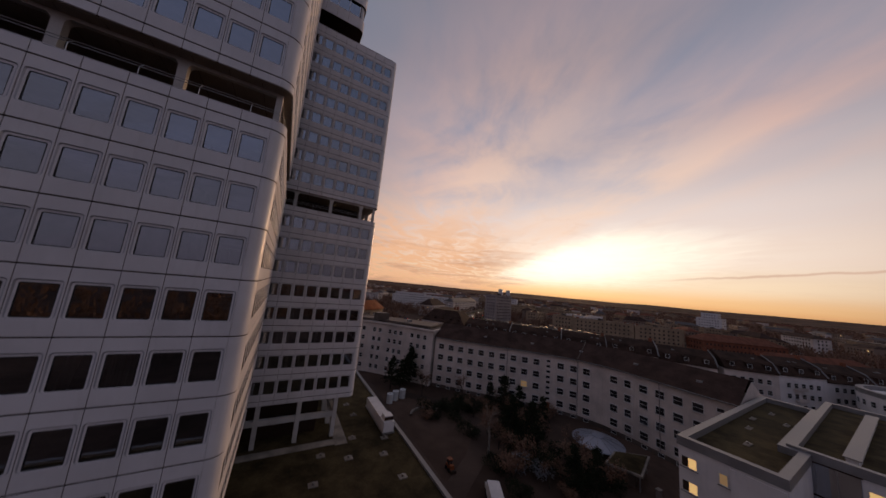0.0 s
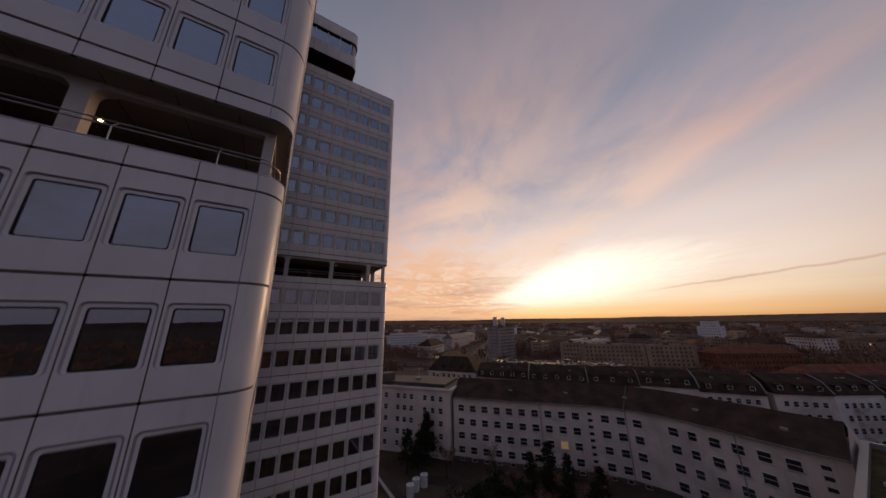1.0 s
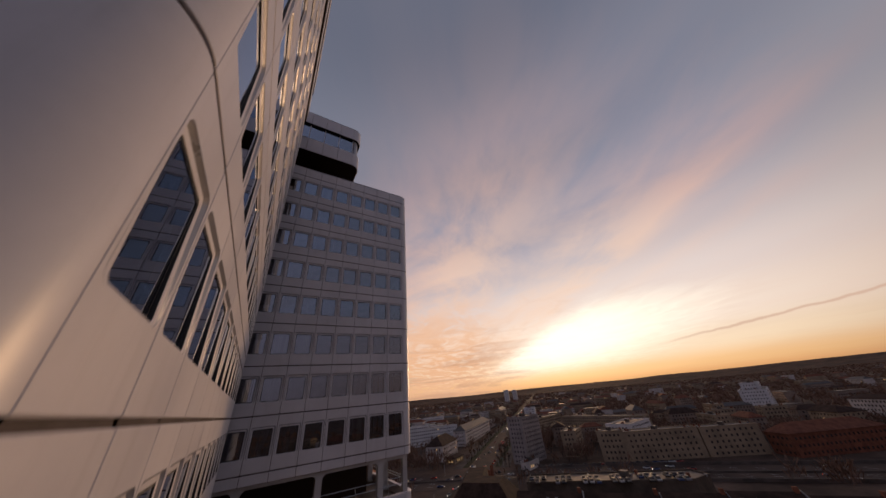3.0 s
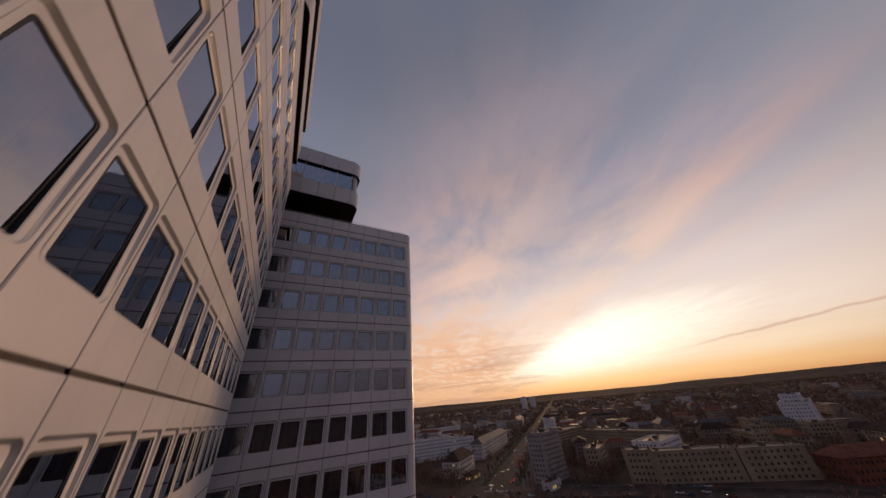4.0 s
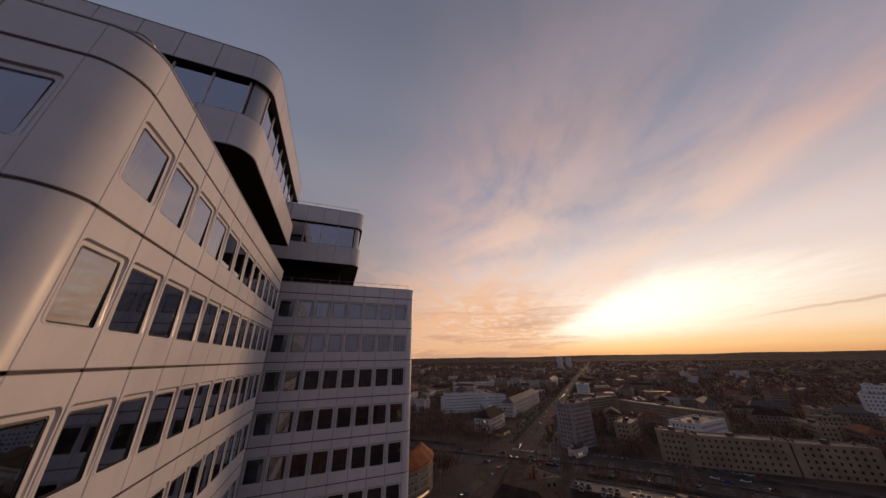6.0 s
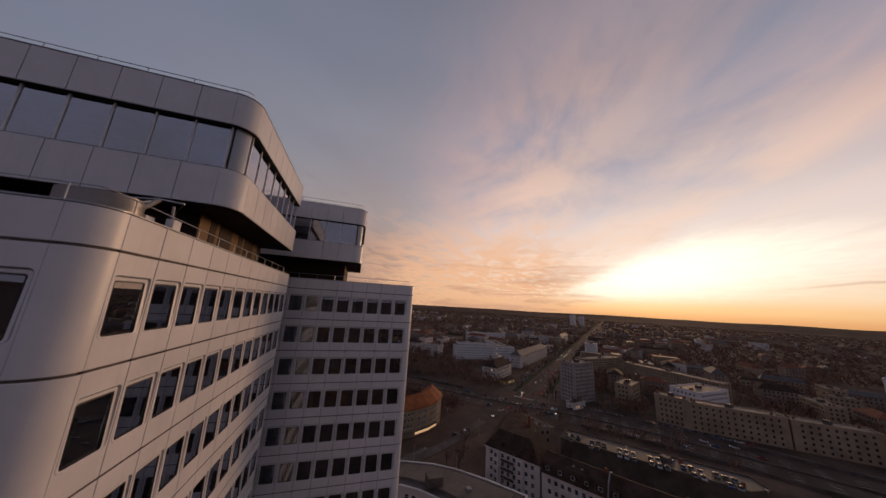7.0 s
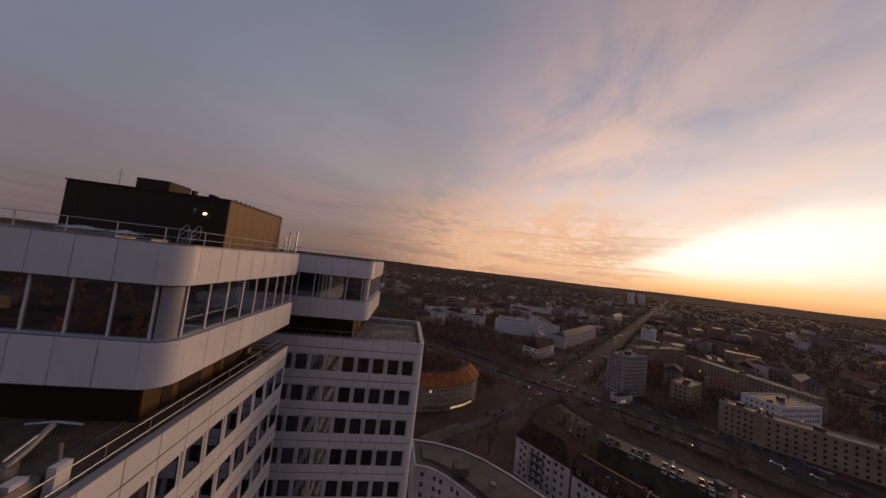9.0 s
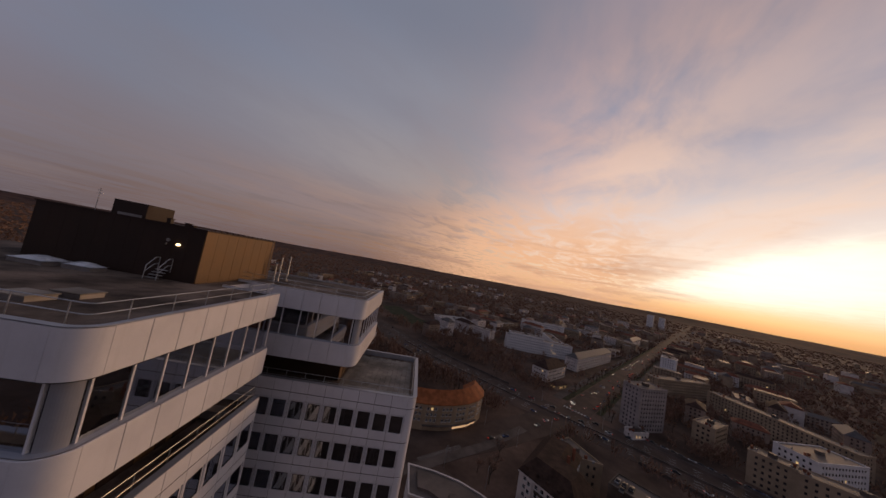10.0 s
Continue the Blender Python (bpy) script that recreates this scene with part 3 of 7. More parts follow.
def open_storey(tower, line, x0, x1, y0, y1, set_x, set_y, piers):
    """The recessed storey between the lower and the upper block: soffit, edge beam on piers, deep recess."""
    deck = LOW_PAR - 0.55
    plan = inset_line(line, .10) + [(x0, y1 - .1)]
    part("soffit", Geo().prism(plan, UP_BOT + .005, UP_BOT + .15).mesh("soffit", M_SOFFIT), tower, "beige panelled soffit")
    bx, by, zb = x1 - set_x, y0 + set_y, UP_BOT - .22
    part("edge_beam", Geo().box((x0, by, zb), (bx, by + .34, UP_BOT + .004)).mesh("edge_beam", M_PIER), tower, "light edge beam")
    part("edge_beam", Geo().box((bx - .34, by + .344, zb), (bx, y1 - .1, UP_BOT + .004)).mesh("edge_beam", M_PIER), tower)
    part("deck", sweep(line, [(0.0, LOW_PAR - .02), (0.02, LOW_PAR + .01), (.34, LOW_PAR + .01), (.36, LOW_PAR - .02), (.36, deck - .1)], M_PANEL, "deck"), tower, "white parapet coping")
    part("recessed_wall", Geo().box((x0 + .1, y0 + 5.8, deck - .05), (x1 - 2.42, y1 - .2, UP_BOT)).mesh("recessed_wall", M_DARKWALL), tower, "dark recessed wall of the open storey")
    yy, i = y0 + 5.85, 0
    while yy < y1 - 1.2:
        w = (1.3, .8, .55, 1.9)[i % 4]
        if i % 2 == 0:
            part("cladding_panel", Geo().box((x1 - 2.418, yy, deck), (x1 - 2.36, yy + w - .02, UP_BOT - .02)).mesh("cladding_panel", M_GOLD), tower, "bronze cladding panel")
        yy, i = yy + w, i + 1
    lamp = Geo().bar((0, 0, UP_BOT - .03), (0, 0, UP_BOT + .02), .075, 10).mesh("downlight", M_LAMP)
    part("downlight", lamp, tower, m=Matrix.Translation((x1 - 6.8, y0 + 3.7, 0)))
    for k in range(8):
        part("soffit_joint", Geo().box((x1 - 1.95 - k * 1.9, y0 + .4, UP_BOT - .003), (x1 - 1.92 - k * 1.9, y0 + 5.6, UP_BOT + .006)).mesh("soffit_joint", M_JOINT), tower)
    pm = pier_mesh(0.46, zb + .03 - deck, 0.5, 0.42)
    half = pier_mesh(0.40, zb + .03 - deck, 0.40, 0.03)
    part("corner_pier", half, tower, m=frame_of((bx - .205, by + .004, deck), (1, 0, 0), (0, 1, 0)))
    for q in piers[0]:
        part("pier", pm, tower, m=frame_of((q, by - .02, deck), (1, 0, 0), (0, 1, 0)))
    for q in piers[1]:
        part("pier", pm, tower, m=frame_of((bx + .02, q, deck), (0, 1, 0), (-1, 0, 0)))


ox, oy = (1, 0, 0), (0, 1, 0)
open_storey(TOWER_A, A_LINE, B1_X0, 0.0, F1_Y, S1_END, .62, 1.0, ((-6.2, -11.4, -16.7, -21.9), (7.4, 12.6, 17.9, 22.4)))
open_storey(TOWER_B, B_LINE, F2_X0 - F2_COLS * MOD, B2_X1, F2_Y, B2_BACK, .5, .3, ((11.3, 6.38, 1.15, -4.1), (32.4, 37.0)))


def roof_edge(tower, line, top, deck, wide=0.42):
    part("parapet_cap", sweep(line, [(.012, top - .03), (-.015, top - .01), (-.015, top + .03), (wide, top + .03), (wide, deck)], M_JAMB, "parapet_cap"), tower, "grey metal parapet cap")


roof_edge(TOWER_A, A_LINE, UP_PAR, 75.2)
roof_edge(TOWER_B, B_LINE, UP_PAR, 75.2)
part("roof_deck", Geo().prism([(B1_X0, F1_Y + .4), (-1.2, F1_Y + .4), (-.4, F1_Y + 1.2), (-.4, S1_END - .1), (B1_X0, S1_END - .1)], 74.9, 75.25).mesh("roof_deck", M_ROOF), TOWER_A, "weathered gravel roof deck")
part("roof_deck", Geo().prism([(F2_X0 - F2_COLS * MOD, F2_Y + .4), (13.1, F2_Y + .4), (B2_X1 - .4, F2_Y + 1.2), (B2_X1 - .4, B2_BACK - .3), (F2_X0 - F2_COLS * MOD, B2_BACK - .3)], 74.9, 75.22).mesh("roof_deck", M_ROOF), TOWER_B, "dark roof deck under pavers")
part("rear_parapet", Geo().box((F2_X0 - F2_COLS * MOD, B2_BACK - .35, 75.1), (B2_X1, B2_BACK, UP_PAR + .03)).mesh("rear_parapet", M_JAMB), TOWER_B)
# lower roof level of both blocks under the open storey, and the foot of the tower
part("lower_roof", Geo().prism([(B1_X0, F1_Y + .3), (-1.1, F1_Y + .3), (-.3, F1_Y + 1.1), (-.3, S1_END - .1), (B1_X0, S1_END - .1)], 42.2, LOW_PAR - .57).mesh("lower_roof", M_ROOF), TOWER_A)
part("foot_soffit", sweep(A_LINE, [(.09, LOW_BOT), (2.2, LOW_BOT + .05)], M_SOFFIT, "foot_soffit"), TOWER_A)
part("foot_soffit", sweep(B_LINE, [(.09, LOW_BOT), (5.2, LOW_BOT + .05)], M_SOFFIT, "foot_soffit"), TOWER_B)

# link between the two blocks, set back in the notch
link_core = thing("tower_link_core", "dark clad link between the two tower blocks", "building core", (-16, 25, 0))
part("core_body", Geo().box((-28, S1_END - 1, 8), (-5.0, F2_Y + 2, 78.2)).mesh("core_body", M_DARKWALL), link_core)


def foot(tower, lo, hi, xs, y, ys=(), x=0):
    """Two recessed storeys between the green roof and the lower edge: dark core, piers and one beam."""
    part("foot_core", Geo().box((lo[0], lo[1], 8.3), (hi[0], hi[1], LOW_BOT + .1)).mesh("foot_core", M_DARKWALL), tower, "dark glazed recessed foot storeys")
    pm = Geo().box((-.3, 0, 8.35), (.3, .7, LOW_BOT + .1)).mesh("foot_pier", M_PIER)
    for q in xs:
        part("foot_pier", pm, tower, m=frame_of((q, y, 0), ox, oy))
    for q in ys:
        part("foot_pier", pm, tower, m=frame_of((x, q, 0), oy, (-1, 0, 0)))
    g = Geo().box((min(xs) - 6, y + .05, 11.3), (max(xs) + .2, y + .6, 12.05))
    part("foot_beam", g.mesh("foot_beam", M_PIER), tower)
    if ys:
        part("foot_beam", Geo().box((x - .6, y + .3, 11.3), (x - .05, max(ys), 12.05)).mesh("foot_beam", M_PIER), tower)


foot(TOWER_B, (-14, 29.8), (9.4, 38.5), (11.6, 6.4, 1.15, -4.1), 27.15, (31.7, 36.7), 11.9)
foot(TOWER_A, (-27, 3), (-3, 22), (-1.8, -7, -12.2, -17.5), F1_Y + .6, (7.5, 12.7, 17.9, 22.0), -.6)

P_BOT, P_SILL, P_HEAD, P_TOP = 78.2, 80.45, 83.15, 85.25


def penthouse(tower_label, line, joints, name):
    """A ring of fascia panels, a glazed band set back, and a second fascia, all round one line. joints: pieces as (u, v) stretches of straight line with n modules."""
    t = thing(name, tower_label, "rooftop storey", (line[1][0], line[1][1], P_BOT), "penthouses")
    for z0, z1 in ((P_BOT, P_SILL), (P_HEAD, P_TOP)):
        for a, b, n in joints:
            a, b = Vector((*a, 0)), Vector((*b, 0))
            u = (b - a).normalized()
            w = (b - a).length / n
            data = strip_mesh(w, z1 - z0, "fascia_panel")
            for i in range(n):
                part("fascia_panel", data, t, m=Matrix.Translation((0, 0, z0)) @ frame_of(a + u * (i * w), u, (-u.y, u.x, 0)))
        arc = line[1:-1]
        part("corner_fascia", bent_mesh(arc, z1 - z0, "corner_fascia"), t, m=Matrix.Translation((0, 0, z0)))
    for a, b, n in joints:
        part("glazing", sweep(inset_line([a, b], 0.32), [(0, P_SILL - .05), (0, P_HEAD + .05)], M_PGLASS, "glazing"), t, "tall reflecting window band")
    post = inset_line(line, 0.30)[1:-1]
    part("corner_column", sweep(post[2:-2], [(.12, P_SILL - .05), (0, P_SILL - .05), (0, P_HEAD + .05), (.12, P_HEAD + .05)], M_JAMB, "corner_column"), t, "rounded grey corner column")
    part("corner_slot", sweep(inset_line(line, 0.40)[1:-1], [(0, P_SILL - .05), (0, P_HEAD + .05)], M_GASKET, "corner_slot"), t, "dark slot beside the corner column")
    part("sill", sweep(line, [(.09, P_SILL - .02), (.05, P_SILL + .02), (.40, P_SILL + .05), (.40, P_SILL - .05)], M_JAMB, "sill"), t)
    # black soffit: the shade under the upper fascia is put into its colour
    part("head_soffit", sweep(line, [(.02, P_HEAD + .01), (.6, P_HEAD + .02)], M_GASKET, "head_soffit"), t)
    mul = Geo().box((-.045, -.05, 0), (.045, .08, P_HEAD - P_SILL)).mesh("mullion", M_PANEL)
    for a, b, n in joints:
        a, b = Vector((*a, 0)), Vector((*b, 0))
        u = (b - a).normalized()
        w = (b - a).length / n
        inw = Vector((-u.y, u.x, 0))
        for i in range(n + 1):
            part("mullion", mul, t, m=Matrix.Translation((0, 0, P_SILL)) @ frame_of(a + u * (i * w) + inw * .32, u, inw))
    # shade below the overhang is painted in by this dark sheet
    part("underside", sweep(line, [(.05, P_BOT + .02), (.06, P_BOT), (.25, P_BOT), (9, P_BOT + .1)], M_DARKWALL, "underside"), t, "underside of the overhang with its shade in the colour")
    part("parapet_cap", sweep(line, [(.012, P_TOP - .02), (-.01, P_TOP), (-.01, P_TOP + .03), (.3, P_TOP + .03), (.3, P_TOP - .3)], M_JAMB, "parapet_cap"), t)
    return t


def penthouse_inside(t, plan, core):
    part("floor", Geo().prism(plan, P_BOT + .15, P_SILL - .3).mesh("floor", M_INTERIOR), t)
    part("roof", Geo().prism(plan, P_HEAD + .12, P_TOP - .22, 0, 1).mesh("roof", [M_INTERIOR, M_ROOF]), t, "brown gravel roof with stains")
    part("inner_wall", Geo().prism(core, P_SILL - .3, P_HEAD + .12).mesh("inner_wall", M_INTERIOR), t)


PX, PY, PR = 0.1, 8.3, 1.1
P_LINE = [(-27.85, PY), (PX - PR, PY)] + arc_line(PX - PR, PY + PR, PR, -90, 0, 14)[1:] + [(PX, 22.42)]
pent_a = penthouse("white panelled rooftop storey with a glazed band", P_LINE, [((-27.85, PY), (PX - PR, PY), 15), ((PX, PY + PR), (PX, 22.42), 8)], "rooftop_storey")
penthouse_inside(pent_a, [(-27.85, PY + .35), (-1.2, PY + .35), (-.25, PY + 1.3), (-.25, 22.2), (-27.85, 22.2)], [(-26, 14), (-7, 14), (-7, 22), (-26, 22)])
Q2X, Q2Y, Q2B = 7.12, 26.42, 39.2
Q_LINE = [(-14.0, Q2Y), (Q2X - PR, Q2Y)] + arc_line(Q2X - PR, Q2Y + PR, PR, -90, 0, 14)[1:] + [(Q2X, Q2B)]
pent_b = penthouse("white panelled rooftop storey on the rear block", Q_LINE, [((-14.0, Q2Y), (Q2X - PR, Q2Y), 11), ((Q2X, Q2Y + PR), (Q2X, Q2B), 7)], "rooftop_storey")
penthouse_inside(pent_b, [(-14, Q2Y + .35), (5.9, Q2Y + .35), (Q2X - .35, Q2Y + 1.2), (Q2X - .35, Q2B - .1), (-14, Q2B - .1)], [(-12, 31), (1, 31), (1, 38), (-12, 38)])
# closing panels: side end of the near penthouse, back of the rear one, and the piece between them
for z0, z1 in ((P_BOT, P_SILL), (P_HEAD, P_TOP)):
    d = strip_mesh(1.65, z1 - z0, "fascia_panel")
    for i in range(3):
        part("fascia_panel", d, pent_a, m=Matrix.Translation((PX - i * 1.65, 22.42, z0)) @ frame_of((0, 0, 0), (-1, 0, 0), (0, -1, 0)))
    for i in range(12):
        part("fascia_panel", d, pent_b, m=Matrix.Translation((Q2X - i * 1.65, Q2B, z0)) @ frame_of((0, 0, 0), (-1, 0, 0), (0, -1, 0)))
part("end_glazing", Geo().box((-4.8, 22.0, P_SILL - .05), (-.25, 22.04, P_HEAD + .05)).mesh("end_glazing", M_PGLASS), pent_a)
part("end_glazing", Geo().box((-12, Q2B - .35, P_SILL - .05), (Q2X - .35, Q2B - .31, P_HEAD + .05)).mesh("end_glazing", M_PGLASS), pent_b)
link_roof = thing("rooftop_link", "white panelled link between the two rooftop storeys", "rooftop storey", (-15, 24, P_BOT))
part("link_body", Geo().box((-28, 22.0, P_BOT), (-4.9, 26.3, P_TOP - .25)).mesh("link_body", M_PANEL), link_roof)
part("link_roof", Geo().box((-28, 21.9, P_TOP - .24), (-4.9, 26.6, P_TOP - .20)).mesh("link_roof", M_ROOF), link_roof)


def recessed_core(name, label, lo, hi, side_x):
    """The dark storey under a penthouse, with bronze panels on its sunny side."""
    t = thing(name, label, "rooftop core", (lo[0], lo[1], 75.2))
    part("core_body", Geo().box((lo[0], lo[1], 75.2), (hi[0] - .08, hi[1], P_BOT + .12)).mesh("core_body", M_DARKWALL), t)
    y, i = lo[1] + .05, 0
    rng = random.Random(5)
    while y < hi[1] - .4:
        w = (1.25, .75, .5, 1.9)[i % 4]
        w = min(w, hi[1] - y)
        part("cladding_panel", Geo().box((hi[0] - .08, y + .01, 75.22), (hi[0] - .02 + .03 * (i % 2), y + w - .01, P_BOT + .1)).mesh("cladding_panel", M_GOLD if i % 2 == 0 else M_DARKWALL), t)
        y, i = y + w, i + 1
    return t


recessed_core("recessed_storey", "dark recessed roof storey with bronze cladding panels", (-26, 10.8), (-2.55, 21.8), 0)
recessed_core("recessed_storey", "dark recessed roof storey with bronze side cladding", (-13.5, 29.8), (5.1, 38.6), 0)

# roof plant house
PH_X0, PH_X1, PH_Y0, PH_Y1, PH_TOP = -19.6, -6.2, 21.1, 31.6, 89.55
plant = thing("roof_plant_house", "dark brown metal-clad plant house with bronze sunny side", "plant house", (-12.8, 26, P_TOP - .2))
part("core_body", Geo().box((PH_X0 + .06, PH_Y0 + .06, P_TOP - .2), (PH_X1 - .1, PH_Y1, PH_TOP - .02)).mesh("core_body", M_DARKWALL), plant)
w_front = (PH_X1 - .1 - PH_X0) / 11
sheet = Geo().box((.006, 0, P_TOP - .2), (w_front - .006, .06, PH_TOP)).mesh("front_panel", M_DARKWALL)
for i in range(11):
    part("front_panel", sheet, plant, m=Matrix.Translation((PH_X0 + i * w_front, PH_Y0, 0)))
w_side = (PH_Y1 - PH_Y0) / 8
for i in range(8):
    y0 = PH_Y0 + i * w_side
    part("side_panel", Geo().box((PH_X1 - .1, y0 + .012, P_TOP - .2), (PH_X1, y0 + w_side - .012, PH_TOP - .02)).mesh("side_panel", M_GOLD), plant, "bronze cladding sheet")
part("roof_rim", Geo().box((PH_X0 - .08, PH_Y0 - .08, PH_TOP - .04), (PH_X1 + .07, PH_Y0 + .1, PH_TOP + .08)).box((PH_X1 - .11, PH_Y0 + .1, PH_TOP - .04), (PH_X1 + .07, PH_Y1 + .1, PH_TOP + .08)).mesh("roof_rim", M_DARKWALL), plant)
part("upper_box", Geo().box((-16.0, 23.0, PH_TOP - .02), (-13.1, 25.6, PH_TOP + 1.35)).mesh("upper_box", M_DARKWALL), plant)
part("upper_box_vent", Geo().box((-15.4, 22.93, PH_TOP), (-13.4, 22.99, PH_TOP + .28)).mesh("upper_box_vent", M_MACHINE), plant, "pale louvre strip")
for x, hh in ((-9.7, .45), (-8.2, .32), (-7.8, .22)):
    g = Geo().box((x - .16, 21.4, PH_TOP - .02), (x + .16, 21.7, PH_TOP + hh)).box((x - .22, 21.35, PH_TOP + hh), (x + .22, 21.75, PH_TOP + hh + .05))
    part("roof_cowl", g.mesh("roof_cowl", M_DARKWALL), plant)
for i in range(13):
    part("rim_bracket", Geo().box((PH_X1 + .02, 21.7 + i * .76, PH_TOP + .08), (PH_X1 + .12, 21.8 + i * .76, PH_TOP + .22)).mesh("rim_bracket", M_DARKWALL), plant)
part("wall_lamp", Geo().box((-8.3, PH_Y0 - .1, 87.92), (-8.05, PH_Y0, 88.08)).mesh("wall_lamp", M_LAMP), plant, "lit wall lamp")
part("alarm_disc", Geo().bar((-9.05, PH_Y0 - .08, 88.27), (-9.05, PH_Y0, 88.27), .14, 14).mesh("alarm_disc", M_MACHINE), plant, "pale round alarm sounder")
g = Geo().tube([(-9.2, PH_Y0 - .02, 87.85), (-9.05, PH_Y0 - .2, 87.95), (-8.9, PH_Y0 - .25, 88.0)], .045)
part("camera_bracket", g.mesh("camera_bracket", M_MACHINE), plant)
part("cable_conduit", Geo().bar((PH_X1 + .03, PH_Y1 - .4, P_TOP - .2), (PH_X1 + .03, PH_Y1 - .4, PH_TOP), .04, 6).mesh("cable_conduit", M_MACHINE), plant)
steps = thing("roof_steps", "short steel access steps with handrails at the plant house", "steps", (-8.7, 20.6, P_TOP - .2))
for i in range(4):
    part("tread", Geo().box((-9.2, 20.1 + i * .22, 85.15 + i * .2), (-8.3, 20.32 + i * .22, 85.2 + i * .2)).mesh("tread", M_RAIL), steps)
for x in (-9.25, -8.25):
    g = Geo().tube([(x, 20.0, 85.05), (x, 20.05, 86.1), (x, 20.7, 86.75), (x, 21.05, 86.75), (x, 21.05, 85.6)], .03).tube([(x, 20.02, 85.6), (x, 20.7, 86.2), (x, 21.05, 86.2)], .025)
    part("handrail", g.mesh("handrail", M_RAIL), steps)
mast = thing("antenna_mast", "thin antenna mast with two crossbars", "antenna", (-17.9, 23.5, 89.53))
part("pole", Geo().bar((-17.9, 23.5, 89.5), (-17.9, 23.5, 91.6), .03).mesh("pole", M_RAIL), mast)
part("crossbar", Geo().bar((-18.2, 23.5, 91.1), (-17.6, 23.5, 91.1), .02).mesh("crossbar", M_RAIL), mast)
part("crossbar", Geo().bar((-18.1, 23.5, 91.4), (-17.7, 23.5, 91.4), .02).mesh("crossbar", M_RAIL), mast)
for x, y, hh in ((-4.9, 31.6, 2.6), (-4.4, 32.6, 2.9), (-5.2, 31.2, 1.8)):
    pipe = thing("exhaust_pipe", "slim steel exhaust pipe on the roof", "pipe", (x, y, P_TOP - .22), "roof pipes")
    part("pipe", Geo().bar((x, y, P_TOP - .24), (x, y, P_TOP + hh), .09, 10).mesh("pipe", M_RAIL, True), pipe)
    part("collar", Geo().bar((x, y, P_TOP - .24), (x, y, P_TOP), .16, 10).mesh("collar", M_RAIL), pipe)


def skylight(x, y, w, d, label):
    t = thing("roof_skylight", label, "skylight", (x, y, P_TOP - .2), "roof skylights")
    part("kerb", Geo().box((x - w / 2, y - d / 2, P_TOP - .22), (x + w / 2, y + d / 2, P_TOP + .05)).mesh("kerb", M_MACHINE), t)
    g = Geo()
    n = 6
    for i in range(n + 1):
        for j in range(n + 1):
            u, v = i / n * 2 - 1, j / n * 2 - 1
            g.v.append((x + u * (w / 2 + .05), y + v * (d / 2 + .05), P_TOP + .05 + .28 * (1 - u * u) * (1 - v * v) + .06))
    g.f = [(i * (n + 1) + j, (i + 1) * (n + 1) + j, (i + 1) * (n + 1) + j + 1, i * (n + 1) + j + 1) for i in range(n) for j in range(n)]
    g.m = [0] * len(g.f)
    part("dome", g.mesh("dome", M_DOME, True), t, "milky skylight dome")


M_DOME = material("milky_acrylic", (.55, .55, .58), 0.25, vary=0.06)
skylight(-15.6, 19.2, 2.3, 1.7, "pale domed roof skylight beside the plant house")
skylight(-12.9, 19.5, 2.0, 1.1, "pale domed roof skylight beside the plant house")
for i, (x, y, w, d) in enumerate(((-6.1, 11.4, 1.5, 1.15), (-5.6, 13.0, 1.4, 1.1))):
    hatch = thing("roof_hatch", "low pale roof hatch with a flat lid", "roof hatch", (x, y, P_TOP - .2), "roof hatches")
    part("kerb", Geo().box((x - w / 2, y - d / 2, P_TOP - .22), (x + w / 2, y + d / 2, P_TOP + .02)).mesh("kerb", M_MACHINE), hatch)
    part("lid", Geo().box((x - w / 2 - .06, y - d / 2 - .06, P_TOP + .02), (x + w / 2 + .06, y + d / 2 + .06, P_TOP + .09)).mesh("lid", M_PAVER), hatch)

# railings on the roofs and in the open storey
ra = [(x, y, P_TOP - .22) for x, y in inset_line(P_LINE, .75)]
railing("steel double-rail roof railing on the near rooftop storey", ra[:2] + ra[3:-2:2] + ra[-1:], 1.0)
rb = [(x, y, P_TOP - .22) for x, y in inset_line(Q_LINE, .55)]
railing("steel double-rail roof railing on the rear rooftop storey", rb[:2] + rb[5:-2:4] + rb[-1:], 0.95)
rc = [(x, y, 75.25) for x, y in inset_line(A_LINE, .62)]
railing("steel double-rail railing behind the tower parapet", rc[:2] + rc[3:-2:2] + rc[-1:], 1.3, 2.0)
rd = [(x, y, 75.22) for x, y in inset_line(B_LINE, .62)]
railing("steel double-rail railing along the rear parapet", rd[:2] + rd[4:-2:4] + rd[-2:], 1.25, 2.0)


def kinked_railing(line, label):
    """Railing of the open storey: two rails on posts that bend inwards."""
    z = LOW_PAR
    mid, top = inset_line(line, .25), inset_line(line, .62)
    t = thing("railing", label, "railing", (*mid[0], z))
    part("rail", Geo().tube([(*p, z + .62) for p in mid], .028).mesh("rail", M_RAIL), t)
    part("rail", Geo().tube([(*p, z + .98) for p in top], .028).mesh("rail", M_RAIL), t)
    post = Geo().tube([(0, .25, 0), (0, .25, .62), (0, .62, .98)], .024).mesh("post", M_RAIL)
    for a, b in zip(line, line[1:]):
        d = (Vector(b) - Vector(a))
        n = int(d.length / 2.6)
        for i in range(n):
            p = Vector(a) + d * ((i + .5) / n)
            u = d.normalized()
            part("post", post, t, m=frame_of((p.x, p.y, z), (u.x, u.y, 0), (-u.y, u.x, 0)))


kinked_railing(A_LINE, "steel railing with bent posts along the open storey")
kinked_railing(B_LINE, "steel railing with bent posts along the rear open storey")

